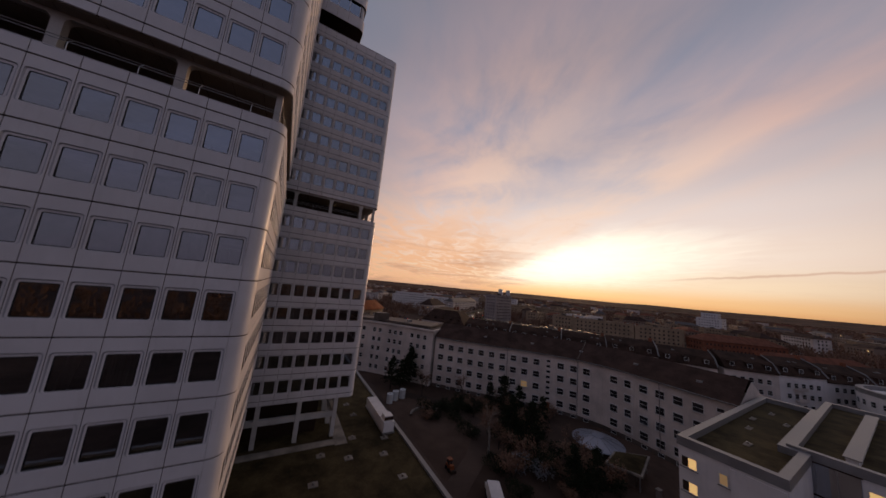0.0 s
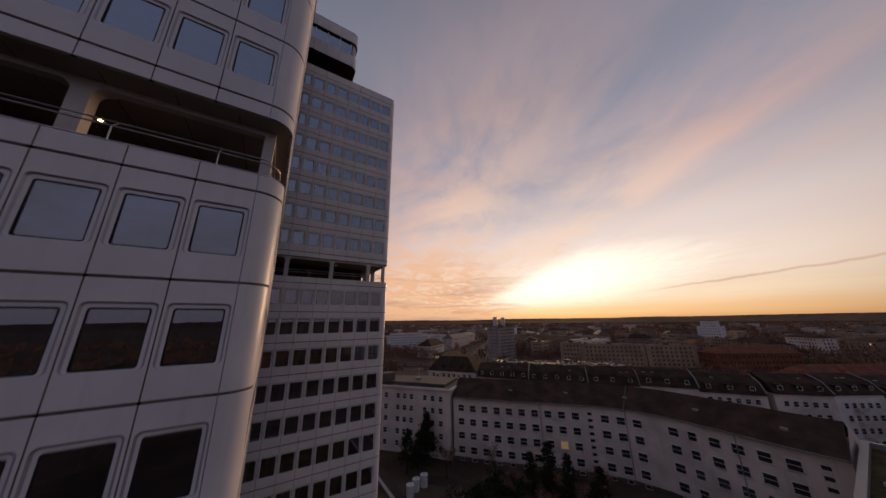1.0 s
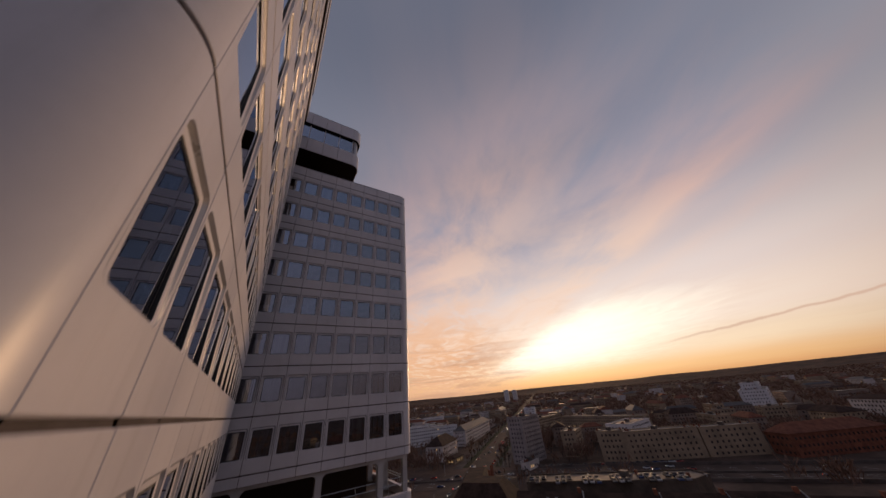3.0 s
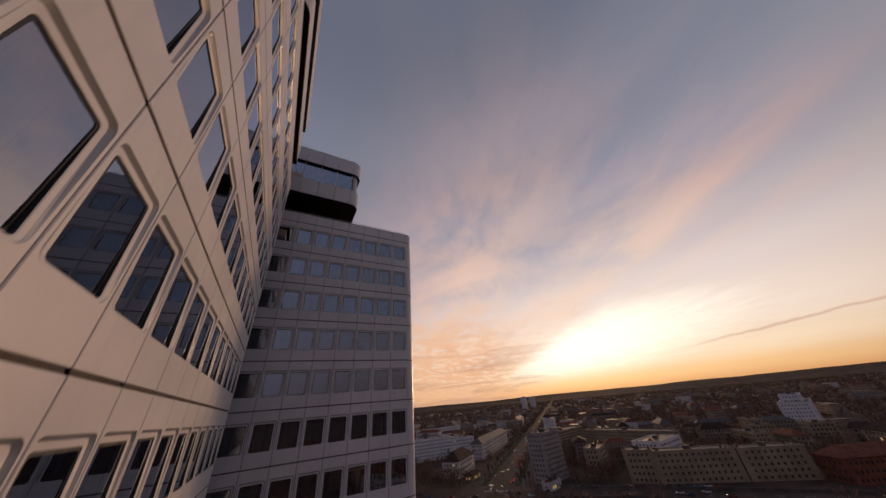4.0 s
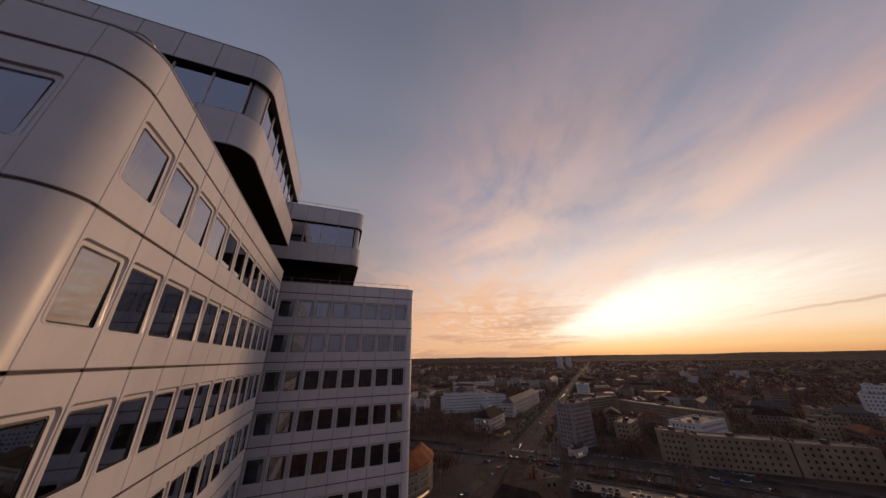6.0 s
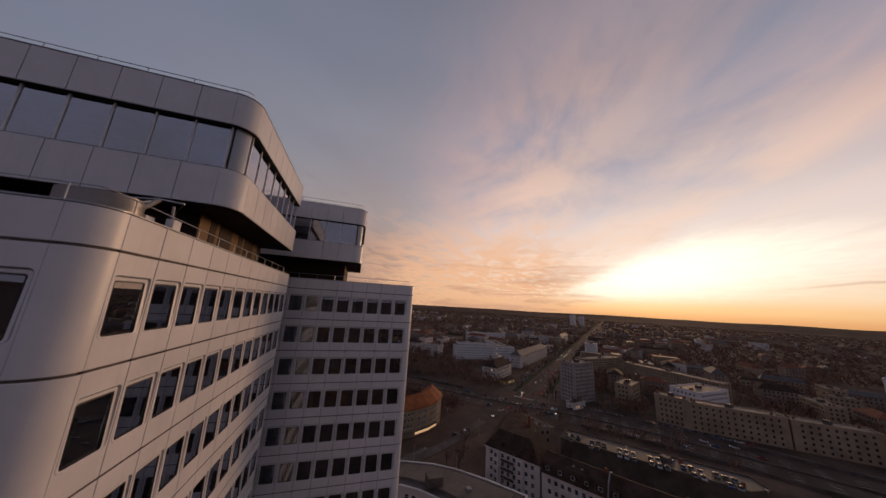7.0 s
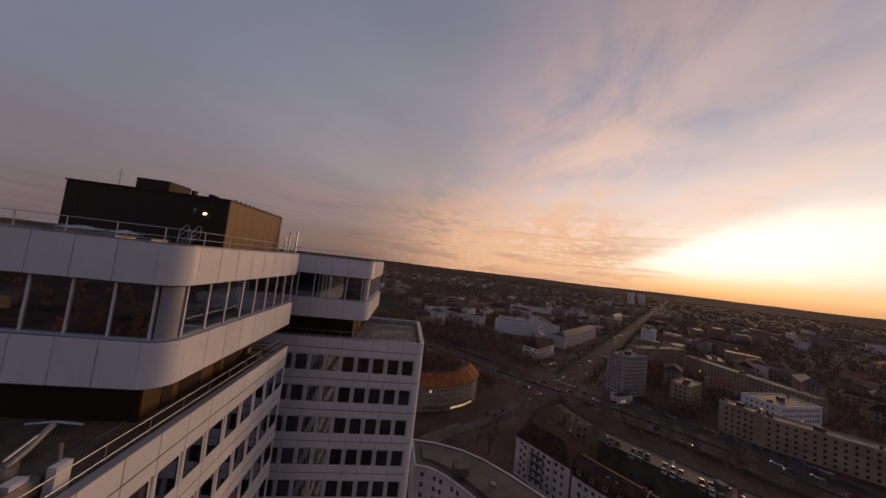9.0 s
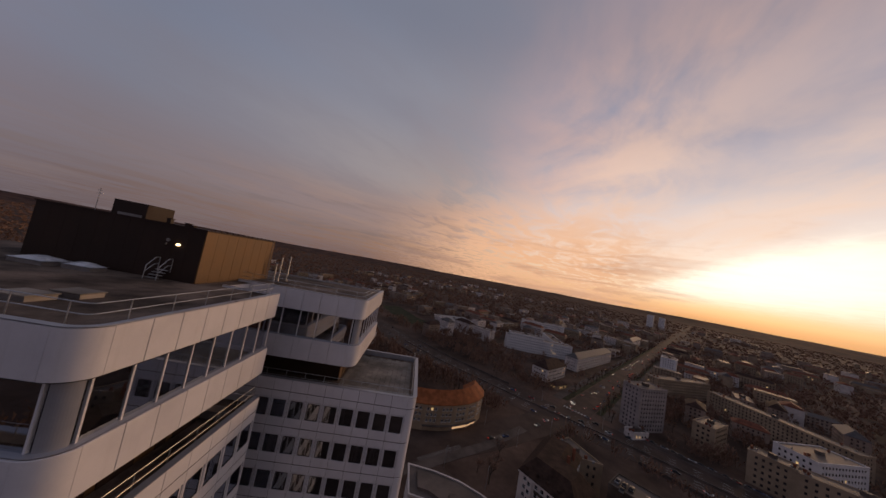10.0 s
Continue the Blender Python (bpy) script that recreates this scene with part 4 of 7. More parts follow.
# facade access machine on the near roof
bmu = thing("facade_access_machine", "pale facade access machine with curved housing and folded arm", "maintenance machine", (-2.6, 5.0, 75.25))
part("chassis", Geo().box((-3.2, 3.0, 75.45), (-1.2, 6.5, 75.7)).mesh("chassis", M_DARKWALL), bmu)
for x, y in ((-3.1, 3.3), (-3.1, 6.2), (-1.3, 3.3), (-1.3, 6.2)):
    part("wheel", Geo().bar((x - .12, y, 75.42), (x + .12, y, 75.42), .17, 12).mesh("wheel", M_DARKWALL), bmu)
hl = [(-2.85, 3.1)] + arc_line(-1.9, 3.95, .85, -90, 35, 12) + [(-1.5, 4.7), (-2.85, 4.7)]
part("housing", Geo().prism(hl, 75.85, 76.75).prism(inset_line(hl, .08), 76.75, 76.82).mesh("housing", M_MACHINE, True), bmu, "curved pale housing")
part("motor_box", Geo().box((-2.95, 4.72, 75.7), (-1.35, 5.7, 76.32)).box((-3.0, 4.5, 76.32), (-2.35, 5.1, 77.05)).mesh("motor_box", M_MACHINE), bmu)
part("control_box", Geo().box((-1.85, 4.95, 76.32), (-1.45, 5.45, 76.5)).mesh("control_box", M_PANEL), bmu)
part("counterweight", Geo().box((-1.22, 5.72, 75.5), (-.92, 6.22, 76.6)).mesh("counterweight", M_PANEL), bmu, "pale upright counterweight plate")
part("turret", Geo().bar((-2.25, 5.45, 76.3), (-2.25, 5.45, 76.8), .3, 12).mesh("turret", M_MACHINE, True), bmu)
part("arm", Geo().tube([(-2.25, 5.45, 76.75), (-2.22, 5.95, 77.05), (-2.2, 6.45, 77.5), (-2.2, 6.62, 77.64)], .11, 8).mesh("arm", M_MACHINE), bmu)
part("arm_ram", Geo().bar((-2.3, 5.4, 77.0), (-2.25, 6.2, 77.42), .05, 8).mesh("arm_ram", M_RAIL), bmu)
part("crossarm", Geo().tube([(-3.16, 6.6, 77.57), (-2.7, 6.62, 77.62), (-2.2, 6.65, 77.68), (-1.7, 6.66, 77.64), (-1.25, 6.67, 77.6)], .045, 8).mesh("crossarm", M_RAIL), bmu)
part("stanchion", Geo().bar((-1.2, 6.04, 76.55), (-1.26, 6.04, 77.26), .06, 8).mesh("stanchion", M_MACHINE), bmu)
part("stanchion", Geo().bar((-3.1, 5.87, 75.6), (-3.1, 5.87, 77.21), .06, 8).mesh("stanchion", M_MACHINE), bmu)
part("cable", Geo().tube([(-1.25, 6.67, 77.6), (-1.35, 6.5, 77.2), (-1.2, 6.1, 76.6)], .012, 4).mesh("cable", M_DARKWALL), bmu)
part("cable", Geo().tube([(-3.16, 6.6, 77.57), (-3.1, 5.9, 77.15)], .012, 4).mesh("cable", M_DARKWALL), bmu)
rail2 = thing("machine_track", "low steel track on the gravel roof for the access machine", "track", (-3, 10, 75.25))
for x in (-3.1, -1.3):
    part("track_rail", Geo().box((x - .06, 1.5, 75.25), (x + .06, 21.5, 75.33)).mesh("track_rail", M_RAIL), rail2)
mach2 = thing("cradle", "small pale maintenance cradle parked on the roof", "cradle", (-2.6, 20.5, 75.33))
part("basket", Geo().box((-4.0, 20.0, 75.35), (-1.3, 20.9, 75.95)).mesh("basket", M_MACHINE), mach2)
part("hoist", Geo().box((-2.9, 20.2, 75.95), (-2.2, 20.7, 76.4)).mesh("hoist", M_MACHINE), mach2)

# pavers on the rear block's roof, in a stretch bond
pav = thing("paved_terrace", "worn square concrete pavers on the rear roof", "paving", (9.5, 33, 75.22))
pm = Geo().box((.006, .006, 0), (.594, .594, .045)).mesh("paver", M_PAVER)
n_pav = 0
for i in range(13):
    for j in range(19):
        x, y = 5.35 + i * .62, 27.6 + j * .6 + (.3 if i % 2 else 0)
        if x < 13.2 and n_pav < 290:
            part("paver", pm, pav, m=Matrix.Translation((x, y, 75.225 + .012 * ((i * 7 + j * 3) % 4) / 4)))
            n_pav += 1

# curtains and blinds behind some panes
def curtain_mesh(w, hgt, lean):
    g = Geo()
    n = 26
    for k in (0, 1):
        g.v += [(w * i / n + lean * k, .035 * math.sin(i * 1.9), hgt * k) for i in range(n + 1)]
    g.f = [(i, i + 1, n + 2 + i, n + 1 + i) for i in range(n)]
    g.m = [0] * n
    return g.mesh("curtain", M_CURTAIN)


cur = [curtain_mesh(.5, 1.9, .28), curtain_mesh(1.15, 1.9, 0), curtain_mesh(.32, 1.9, -.1)]
rng = random.Random(11)
for k in range(9):
    for r, z in enumerate(ROWS_UP + ROWS_LOW):
        p = .95 if k in (5, 6) else .22
        if rng.random() < p:
            part("curtain", rng.choice(cur), TOWER_B, m=frame_of((F2_X0 - (k + 1) * MOD + .3 + rng.random() * .3, F2_Y + .45, z + .8), ox, oy))
for k in range(7):
    for r, z in enumerate(ROWS_UP + ROWS_LOW):
        if r > 11 and rng.random() < .2:
            part("curtain", rng.choice(cur), TOWER_A, m=frame_of((F1_X0 - (k + 1) * MOD + .3, F1_Y + .45, z + .8), ox, oy))

for k in range(S1_COLS):
    for r, z in enumerate(ROWS_UP + ROWS_LOW):
        if r < 14 and rng.random() < (.8 if k < 2 and r < 3 else .42):
            part("curtain", rng.choice(cur), TOWER_A, m=frame_of((-.42, S1_Y0 + k * MOD + .3 + rng.random() * .35, z + .8), oy, (-1, 0, 0)))


# ---- site and city ----
M_PLASTER = material("pale_plaster", (.56, .485, .44), 0.85, vary=0.14, scale=0.15, fine=3.0, bump=0.1, dirt=(.30, .27, .26))
M_CREAM = material("cream_plaster", (.31, .225, .15), 0.85, vary=0.16, scale=0.12, fine=3.0, bump=0.1, dirt=(.27, .21, .16))
M_WHITE = material("white_render", (.64, .60, .585), 0.8, vary=0.08, scale=0.15, fine=3.0, dirt=(.45, .43, .43))
M_CITYWALL = material("weathered_city_plaster", (.31, .23, .18), 0.85, vary=0.2, scale=0.1, fine=3.0, bump=0.1, per_object=0.4, dirt=(.2, .16, .13))
M_GREYBLOCK = material("grey_block_render", (.30, .25, .23), 0.85, vary=0.15, scale=0.1, fine=3.0, dirt=(.2, .18, .18))
M_REDBRICK = material("red_brown_brick", (.20, .075, .045), 0.85, vary=0.2, scale=0.3, fine=6.0)
M_TILE = material("brown_roof_tiles", (.055, .033, .026), 0.85, vary=0.3, scale=0.3, fine=5.0, bump=0.6)
M_DARKTILE = material("sooty_dark_tiles", (.050, .030, .022), 0.85, vary=0.35, scale=0.3, fine=5.0, bump=0.6)
M_SLATE = material("dark_slate_roof", (.075, .062, .058), 0.7, vary=0.3, scale=0.3, fine=5.0, bump=0.5)
M_ORANGE = material("orange_roof_tiles", (.26, .085, .032), 0.75, vary=0.22, scale=0.3, fine=5.0, bump=0.5)
M_REDROOF = material("red_roof_tiles", (.17, .065, .040), 0.8, vary=0.25, scale=0.3, fine=5.0, bump=0.5)
M_FELT = material("grey_roofing_felt", (.105, .080, .066), 0.7, spec=0.3, vary=0.3, scale=0.12, fine=2.0, bump=0.2, dirt=(.09, .085, .08))
M_SEDUM = material("mossy_green_roof", (.055, .041, .020), 0.95, vary=0.45, scale=0.3, fine=3.5, bump=0.6, dirt=(.10, .07, .03))
M_ZINC = material("pale_zinc_capping", (.21, .20, .20), 0.55, 0.3, 0.1, 0.5, 10.0, 0.03)
M_CITYGLASS = material("dark_window_glass", (.034, .031, .033), 0.12, vary=0.2, spec=0.8, bump=0.0, per_object=0.5)
M_FRAME = material("white_window_frame", (.55, .54, .53), 0.6, vary=0.08)
M_CARGLASS = material("car_window_glass", (.015, .015, .018), 0.5, vary=0.2, spec=0.2, bump=0.0)
M_WARMWIN = lamp_material("lit_room", (1.0, .62, .24), .55)
M_DIMWIN = lamp_material("dim_lit_room", (.8, .5, .22), .12)
# the deck wall's shade is put into this dark colour; pavilion and balconies reuse it
M_DARKYARD = material("shaded_dark_wall", (.10, .078, .062), 0.85, vary=0.25, scale=0.15, fine=3.0)
M_ASPHALT = material("asphalt", (.076, .052, .041), 0.8, vary=0.25, scale=0.06, fine=2.0, bump=0.2)
M_PAVE = material("pavement", (.105, .083, .070), 0.9, vary=0.25, scale=0.1, fine=2.5)
M_PAINT = material("road_paint", (.5, .5, .48), 0.7, vary=0.2)
M_GROUND = material("city_ground", (.098, .064, .048), 0.95, vary=0.45, scale=0.02, fine=0.35, bump=0.4)
M_LAWN = material("winter_lawn", (.045, .046, .024), 0.95, vary=0.35, scale=0.08, fine=2.0, bump=0.4)
M_WOOD = material("distant_woods", (.078, .040, .028), 0.95, vary=0.5, scale=0.011, fine=0.07, bump=0.5)
M_BARK = material("bark", (.05, .04, .032), 0.95, vary=0.3, scale=3.0, fine=20.0)
M_BIRCH = material("birch_bark", (.26, .23, .20), 0.9, vary=0.3, scale=3.0, fine=20.0)
M_TWIG = material("bare_twigs", (.235, .138, .095), 0.95, vary=0.3, scale=0.5, bump=0.0, island=True, per_object=0.5)
M_LEAF = material("dark_evergreen", (.026, .032, .017), 0.9, vary=0.3, scale=0.5, bump=0.0, island=True, per_object=0.5)
M_PLASTIC = material("pale_tank_plastic", (.55, .55, .55), 0.5, vary=0.08)
M_TYRE = material("tyre_rubber", (.015, .015, .016), 0.8)
M_HEAD = lamp_material("headlight", (1.0, .86, .62), 9.0)
M_TAIL = lamp_material("taillight", (1.0, .06, .03), 3.0)
M_STREET = lamp_material("street_light", (1.0, .62, .26), 10.0)
M_SHOP = lamp_material("shop_front", (1.0, .58, .30), .55)

# ground, with the cutting of the motorway left open
ground = Geo()
ground.add([(-5000, -5000, 0), (5000, -5000, 0), (5000, 5000, 0), (-5000, 5000, 0)], [(0, 1, 2, 3)])
solid("ground", ground.mesh("ground", M_GROUND), "dark winter city ground reaching the horizon", "ground", kind="structure")


def poly_inset(poly, d):
    out = []
    n = len(poly)
    for i in range(n):
        p0, p, p2 = Vector(poly[i - 1]), Vector(poly[i]), Vector(poly[(i + 1) % n])
        a, b = (p - p0).normalized(), (p2 - p).normalized()
        n1, n2 = Vector((-a.y, a.x)), Vector((-b.y, b.x))
        q = p + (n1 + n2) * (d / max(.35, 1 + n1.dot(n2)))
        out.append((q.x, q.y))
    return out


def ribbon(name, label, pts, width, z, mat, category="road"):
    """A flat strip along a line, as a piece of the setting."""
    g = Geo()
    ps = [Vector(p) for p in pts]
    for i, p in enumerate(ps):
        d = (ps[min(i + 1, len(ps) - 1)] - ps[max(i - 1, 0)]).normalized()
        n = Vector((-d.y, d.x)) * width / 2
        g.v += [(p.x + n.x, p.y + n.y, z), (p.x - n.x, p.y - n.y, z), (p.x - n.x, p.y - n.y, z - .3), (p.x + n.x, p.y + n.y, z - .3)]
    for i in range(len(ps) - 1):
        a, b = 4 * i, 4 * i + 4
        g.f += [(a, a + 1, b + 1, b), (a + 1, a + 2, b + 2, b + 1), (a + 3, a, b, b + 3)]
    g.m = [0] * len(g.f)
    return solid(name, g.mesh(name, mat), label, category, kind="structure")


def window_mesh(w, hgt, mat, rows=2, sill=True):
    g = Geo()
    o, i = rounded(0, 0, w, hgt, .02, 1), rounded(.09, .09, w - .09, hgt - .09, .02, 1)
    n = len(o)
    g.v = [(x, -.06, z) for x, z in o] + [(x, -.06, z) for x, z in i] + [(x, -.005, z) for x, z in i]
    g.f = ring_faces(n, 0, n) + ring_faces(n, n, 2 * n) + [tuple(range(2 * n, 3 * n))]
    g.m = [0] * (2 * n) + [1]
    for k in range(1, rows):
        g.box((.06, -.05, hgt * k / rows - .035), (w - .06, .015, hgt * k / rows + .035), 0)
    if sill:
        g.box((-.1, -.16, -.1), (w + .1, .02, -.01), 0)
    return g.mesh("window", [M_FRAME, mat])


WIN_DARK = window_mesh(1.35, 1.55, M_CITYGLASS)
WIN_LIT = window_mesh(1.35, 1.55, M_WARMWIN)


def wall_windows(t, a, b, rows, first, step_z, step, data, margin=1.2, width=1.35, lit=0.0, rng=None, joined=None):
    """Windows along one wall from a to b (outside to the right of travel)."""
    a, b = Vector((*a, 0)), Vector((*b, 0))
    u = (b - a).normalized()
    length = (b - a).length - 2 * margin
    n = int(length / step)
    if n < 1:
        return
    off = margin + (length - n * step) / 2 + (step - width) / 2
    inw = Vector((-u.y, u.x, 0))
    for r in range(rows):
        for k in range(n):
            m = frame_of(a + u * (off + k * step) + Vector((0, 0, first + r * step_z)) - inw * .02, u, inw)
            if joined is not None:
                joined.add([m @ Vector(p) for p in ((0, -.03, 0), (width, -.03, 0), (width, -.03, 1.4), (0, -.03, 1.4))], [(0, 1, 2, 3)], 1 if rng.random() < lit else 0)
                continue
            part("window", WIN_LIT if rng and rng.random() < lit else data, t, m=m)


def block_house(label, plan, eave, floors, roof, wall_mat, roof_mat, rise=4.0, run=6.0, step=2.7, windows="joined", name="apartment_building", group="city houses", lit=0.01, seed=1, base=0.0, chimneys=0):
    """A house on a counter-clockwise plan: walls, windows, eaves and roof."""
    rng = random.Random(seed)
    cx, cy = sum(p[0] for p in plan) / len(plan), sum(p[1] for p in plan) / len(plan)
    t = thing(name, label, "building", (cx, cy, base), group)
    part("wall", Geo().prism(plan, base - .2, eave).mesh("wall", wall_mat), t)
    joined = Geo() if windows == "joined" else None
    fh, wide = (eave - base - .8) / floors, 1.35 if windows != "joined" else rng.uniform(.95, 1.25)
    for i in range(len(plan)):
        wall_windows(t, plan[i], plan[(i + 1) % len(plan)], floors, base + 1.3, fh, step, WIN_DARK, 1.2, wide, lit, rng, joined)
    if joined is not None and joined.v:
        tagged(part("glazing", joined.mesh("glazing", [M_CITYGLASS, M_WARMWIN]), t, "dark windows in rows"), kind="stuff")
    if roof == "flat":
        g = Geo()
        out, inn = poly_inset(plan, -.12), poly_inset(plan, .35)
        n = len(plan)
        g.v = [(*p, eave - .02) for p in out] + [(*p, eave + .55) for p in out] + [(*p, eave + .55) for p in inn] + [(*p, eave + .05) for p in inn]
        for j in range(3):
            fs = ring_faces(n, j * n, (j + 1) * n)
            g.f += fs
            g.m += [0] * n
        g.f += [tuple(range(3 * n, 4 * n))]
        g.m += [1]
        part("roof", g.mesh("roof", [wall_mat, roof_mat]), t)
        w = rng.uniform(2, 4)
        part("roof_unit", Geo().box((cx - w / 2, cy - 1.5, eave), (cx + w / 2, cy + 1.5, eave + 2.2)).mesh("roof_unit", M_FELT), t)
        for k in range(5):
            q = Vector(plan[k % 2]).lerp(Vector(plan[2 + (k + 1) % 2]), rng.uniform(.2, .8)).lerp(Vector((cx, cy)), rng.uniform(0, .3))
            part("chimney" if k < 3 else "roof_hatch", Geo().box((q.x - .55, q.y - .4, eave), (q.x + .55, q.y + .4, eave + (1.7 if k < 3 else .8))).mesh("roof_stack", M_REDBRICK if k < 3 else M_ZINC), t)
    else:
        out, inn = poly_inset(plan, -.5), poly_inset(plan, run)
        n = len(plan)
        g = Geo()
        g.v = [(*p, eave - .15) for p in out] + [(*p, eave + .1) for p in out] + [(*p, eave + rise) for p in inn]
        for j in range(2):
            fs = ring_faces(n, j * n, (j + 1) * n)
            g.f += fs
            g.m += [0] * n
        g.f += [tuple(range(2 * n, 3 * n)), tuple(range(n - 1, -1, -1))]
        g.m += [0, 0]
        part("roof", g.mesh("roof", roof_mat), t)
    for k in range(chimneys):
        i = rng.randrange(len(plan))
        q = Vector(plan[i]).lerp(Vector((cx, cy)), rng.uniform(.3, .7))
        part("chimney", Geo().box((q.x - .5, q.y - .4, eave + .1), (q.x + .5, q.y + .4, eave + rise + 1.1)).mesh("chimney", M_REDBRICK), t)
    return t


# --- podium with mossy green roof round the tower's foot
POD = 8.35
podium = thing("podium_building", "low podium with a mossy green roof round the tower", "podium", (0, 30, 0))
pod_plan = [(-40, -30), (22.4, -30), (22.4, 66), (-40, 66)]
part("podium_wall", Geo().prism(pod_plan, -.2, POD - .25).mesh("podium_wall", M_PLASTER), podium)
part("green_roof", Geo().prism(poly_inset(pod_plan, .5), POD - .3, POD - .02).mesh("green_roof", M_SEDUM), podium, "mossy brown-green planted roof")
g = Geo()
out, inn = poly_inset(pod_plan, -.05), poly_inset(pod_plan, .55)
g.v = [(*p, POD - .3) for p in out] + [(*p, POD + .32) for p in out] + [(*p, POD + .32) for p in inn] + [(*p, POD - .1) for p in inn]
for j in range(3):
    g.f += ring_faces(4, j * 4, (j + 1) * 4)
g.m = [0] * len(g.f)
part("parapet", g.mesh("parapet", M_ZINC), podium, "pale zinc parapet capping")
part("gravel_strip", Geo().box((11.8, 24.5, POD - .05), (13.6, 42, POD + .01)).box((-14, 24.8, POD - .05), (11.8, 26.3, POD + .012)).mesh("gravel_strip", M_PAVER), podium)
unit = thing("ventilation_unit", "long pale ventilation unit on the green roof", "ventilation unit", (20.2, 30, POD))
for i in range(5):
    y0 = 24.9 + i * 2.15
    part("casing_section", Geo().box((19.3, y0 + .03, POD + .25), (21.1, y0 + 2.12, POD + 1.75)).mesh("casing_section", M_WHITE), unit)
part("fan_head", Geo().box((19.5, 25.3, POD + 1.75), (20.9, 27.0, POD + 2.5)).mesh("fan_head", M_WHITE), unit)
part("louvre", Geo().box((19.45, 25.24, POD + 1.9), (20.95, 25.3, POD + 2.4)).mesh("louvre", M_DARKWALL), unit)
part("base_frame", Geo().box((19.2, 24.8, POD - .02), (21.2, 35.8, POD + .25)).mesh("base_frame", M_RAIL), unit)
for i, (x, y) in enumerate(((17.4, 43.5), (17.0, 41.6), (15.9, 37.6), (16.3, 33.0), (19.2, 24.0), (14.5, 25.6), (9.6, 22.6), (14.6, 11.5), (10.6, 7.5), (4.8, 14.2), (6.0, 13.0), (18.6, 14.6), (13.0, 20.8), (8.2, 17.2), (17.8, 20.0))):
    vent = thing("roof_vent", "small pale roof outlet on a slab", "roof vent", (x, y, POD), "podium roof vents")
    part("slab", Geo().box((x - .55, y - .45, POD - .03), (x + .55, y + .45, POD + .06)).mesh("slab", M_PAVER), vent)
    part("outlet", Geo().bar((x, y, POD + .05), (x, y, POD + .32), .17, 10).mesh("outlet", M_MACHINE, True), vent)

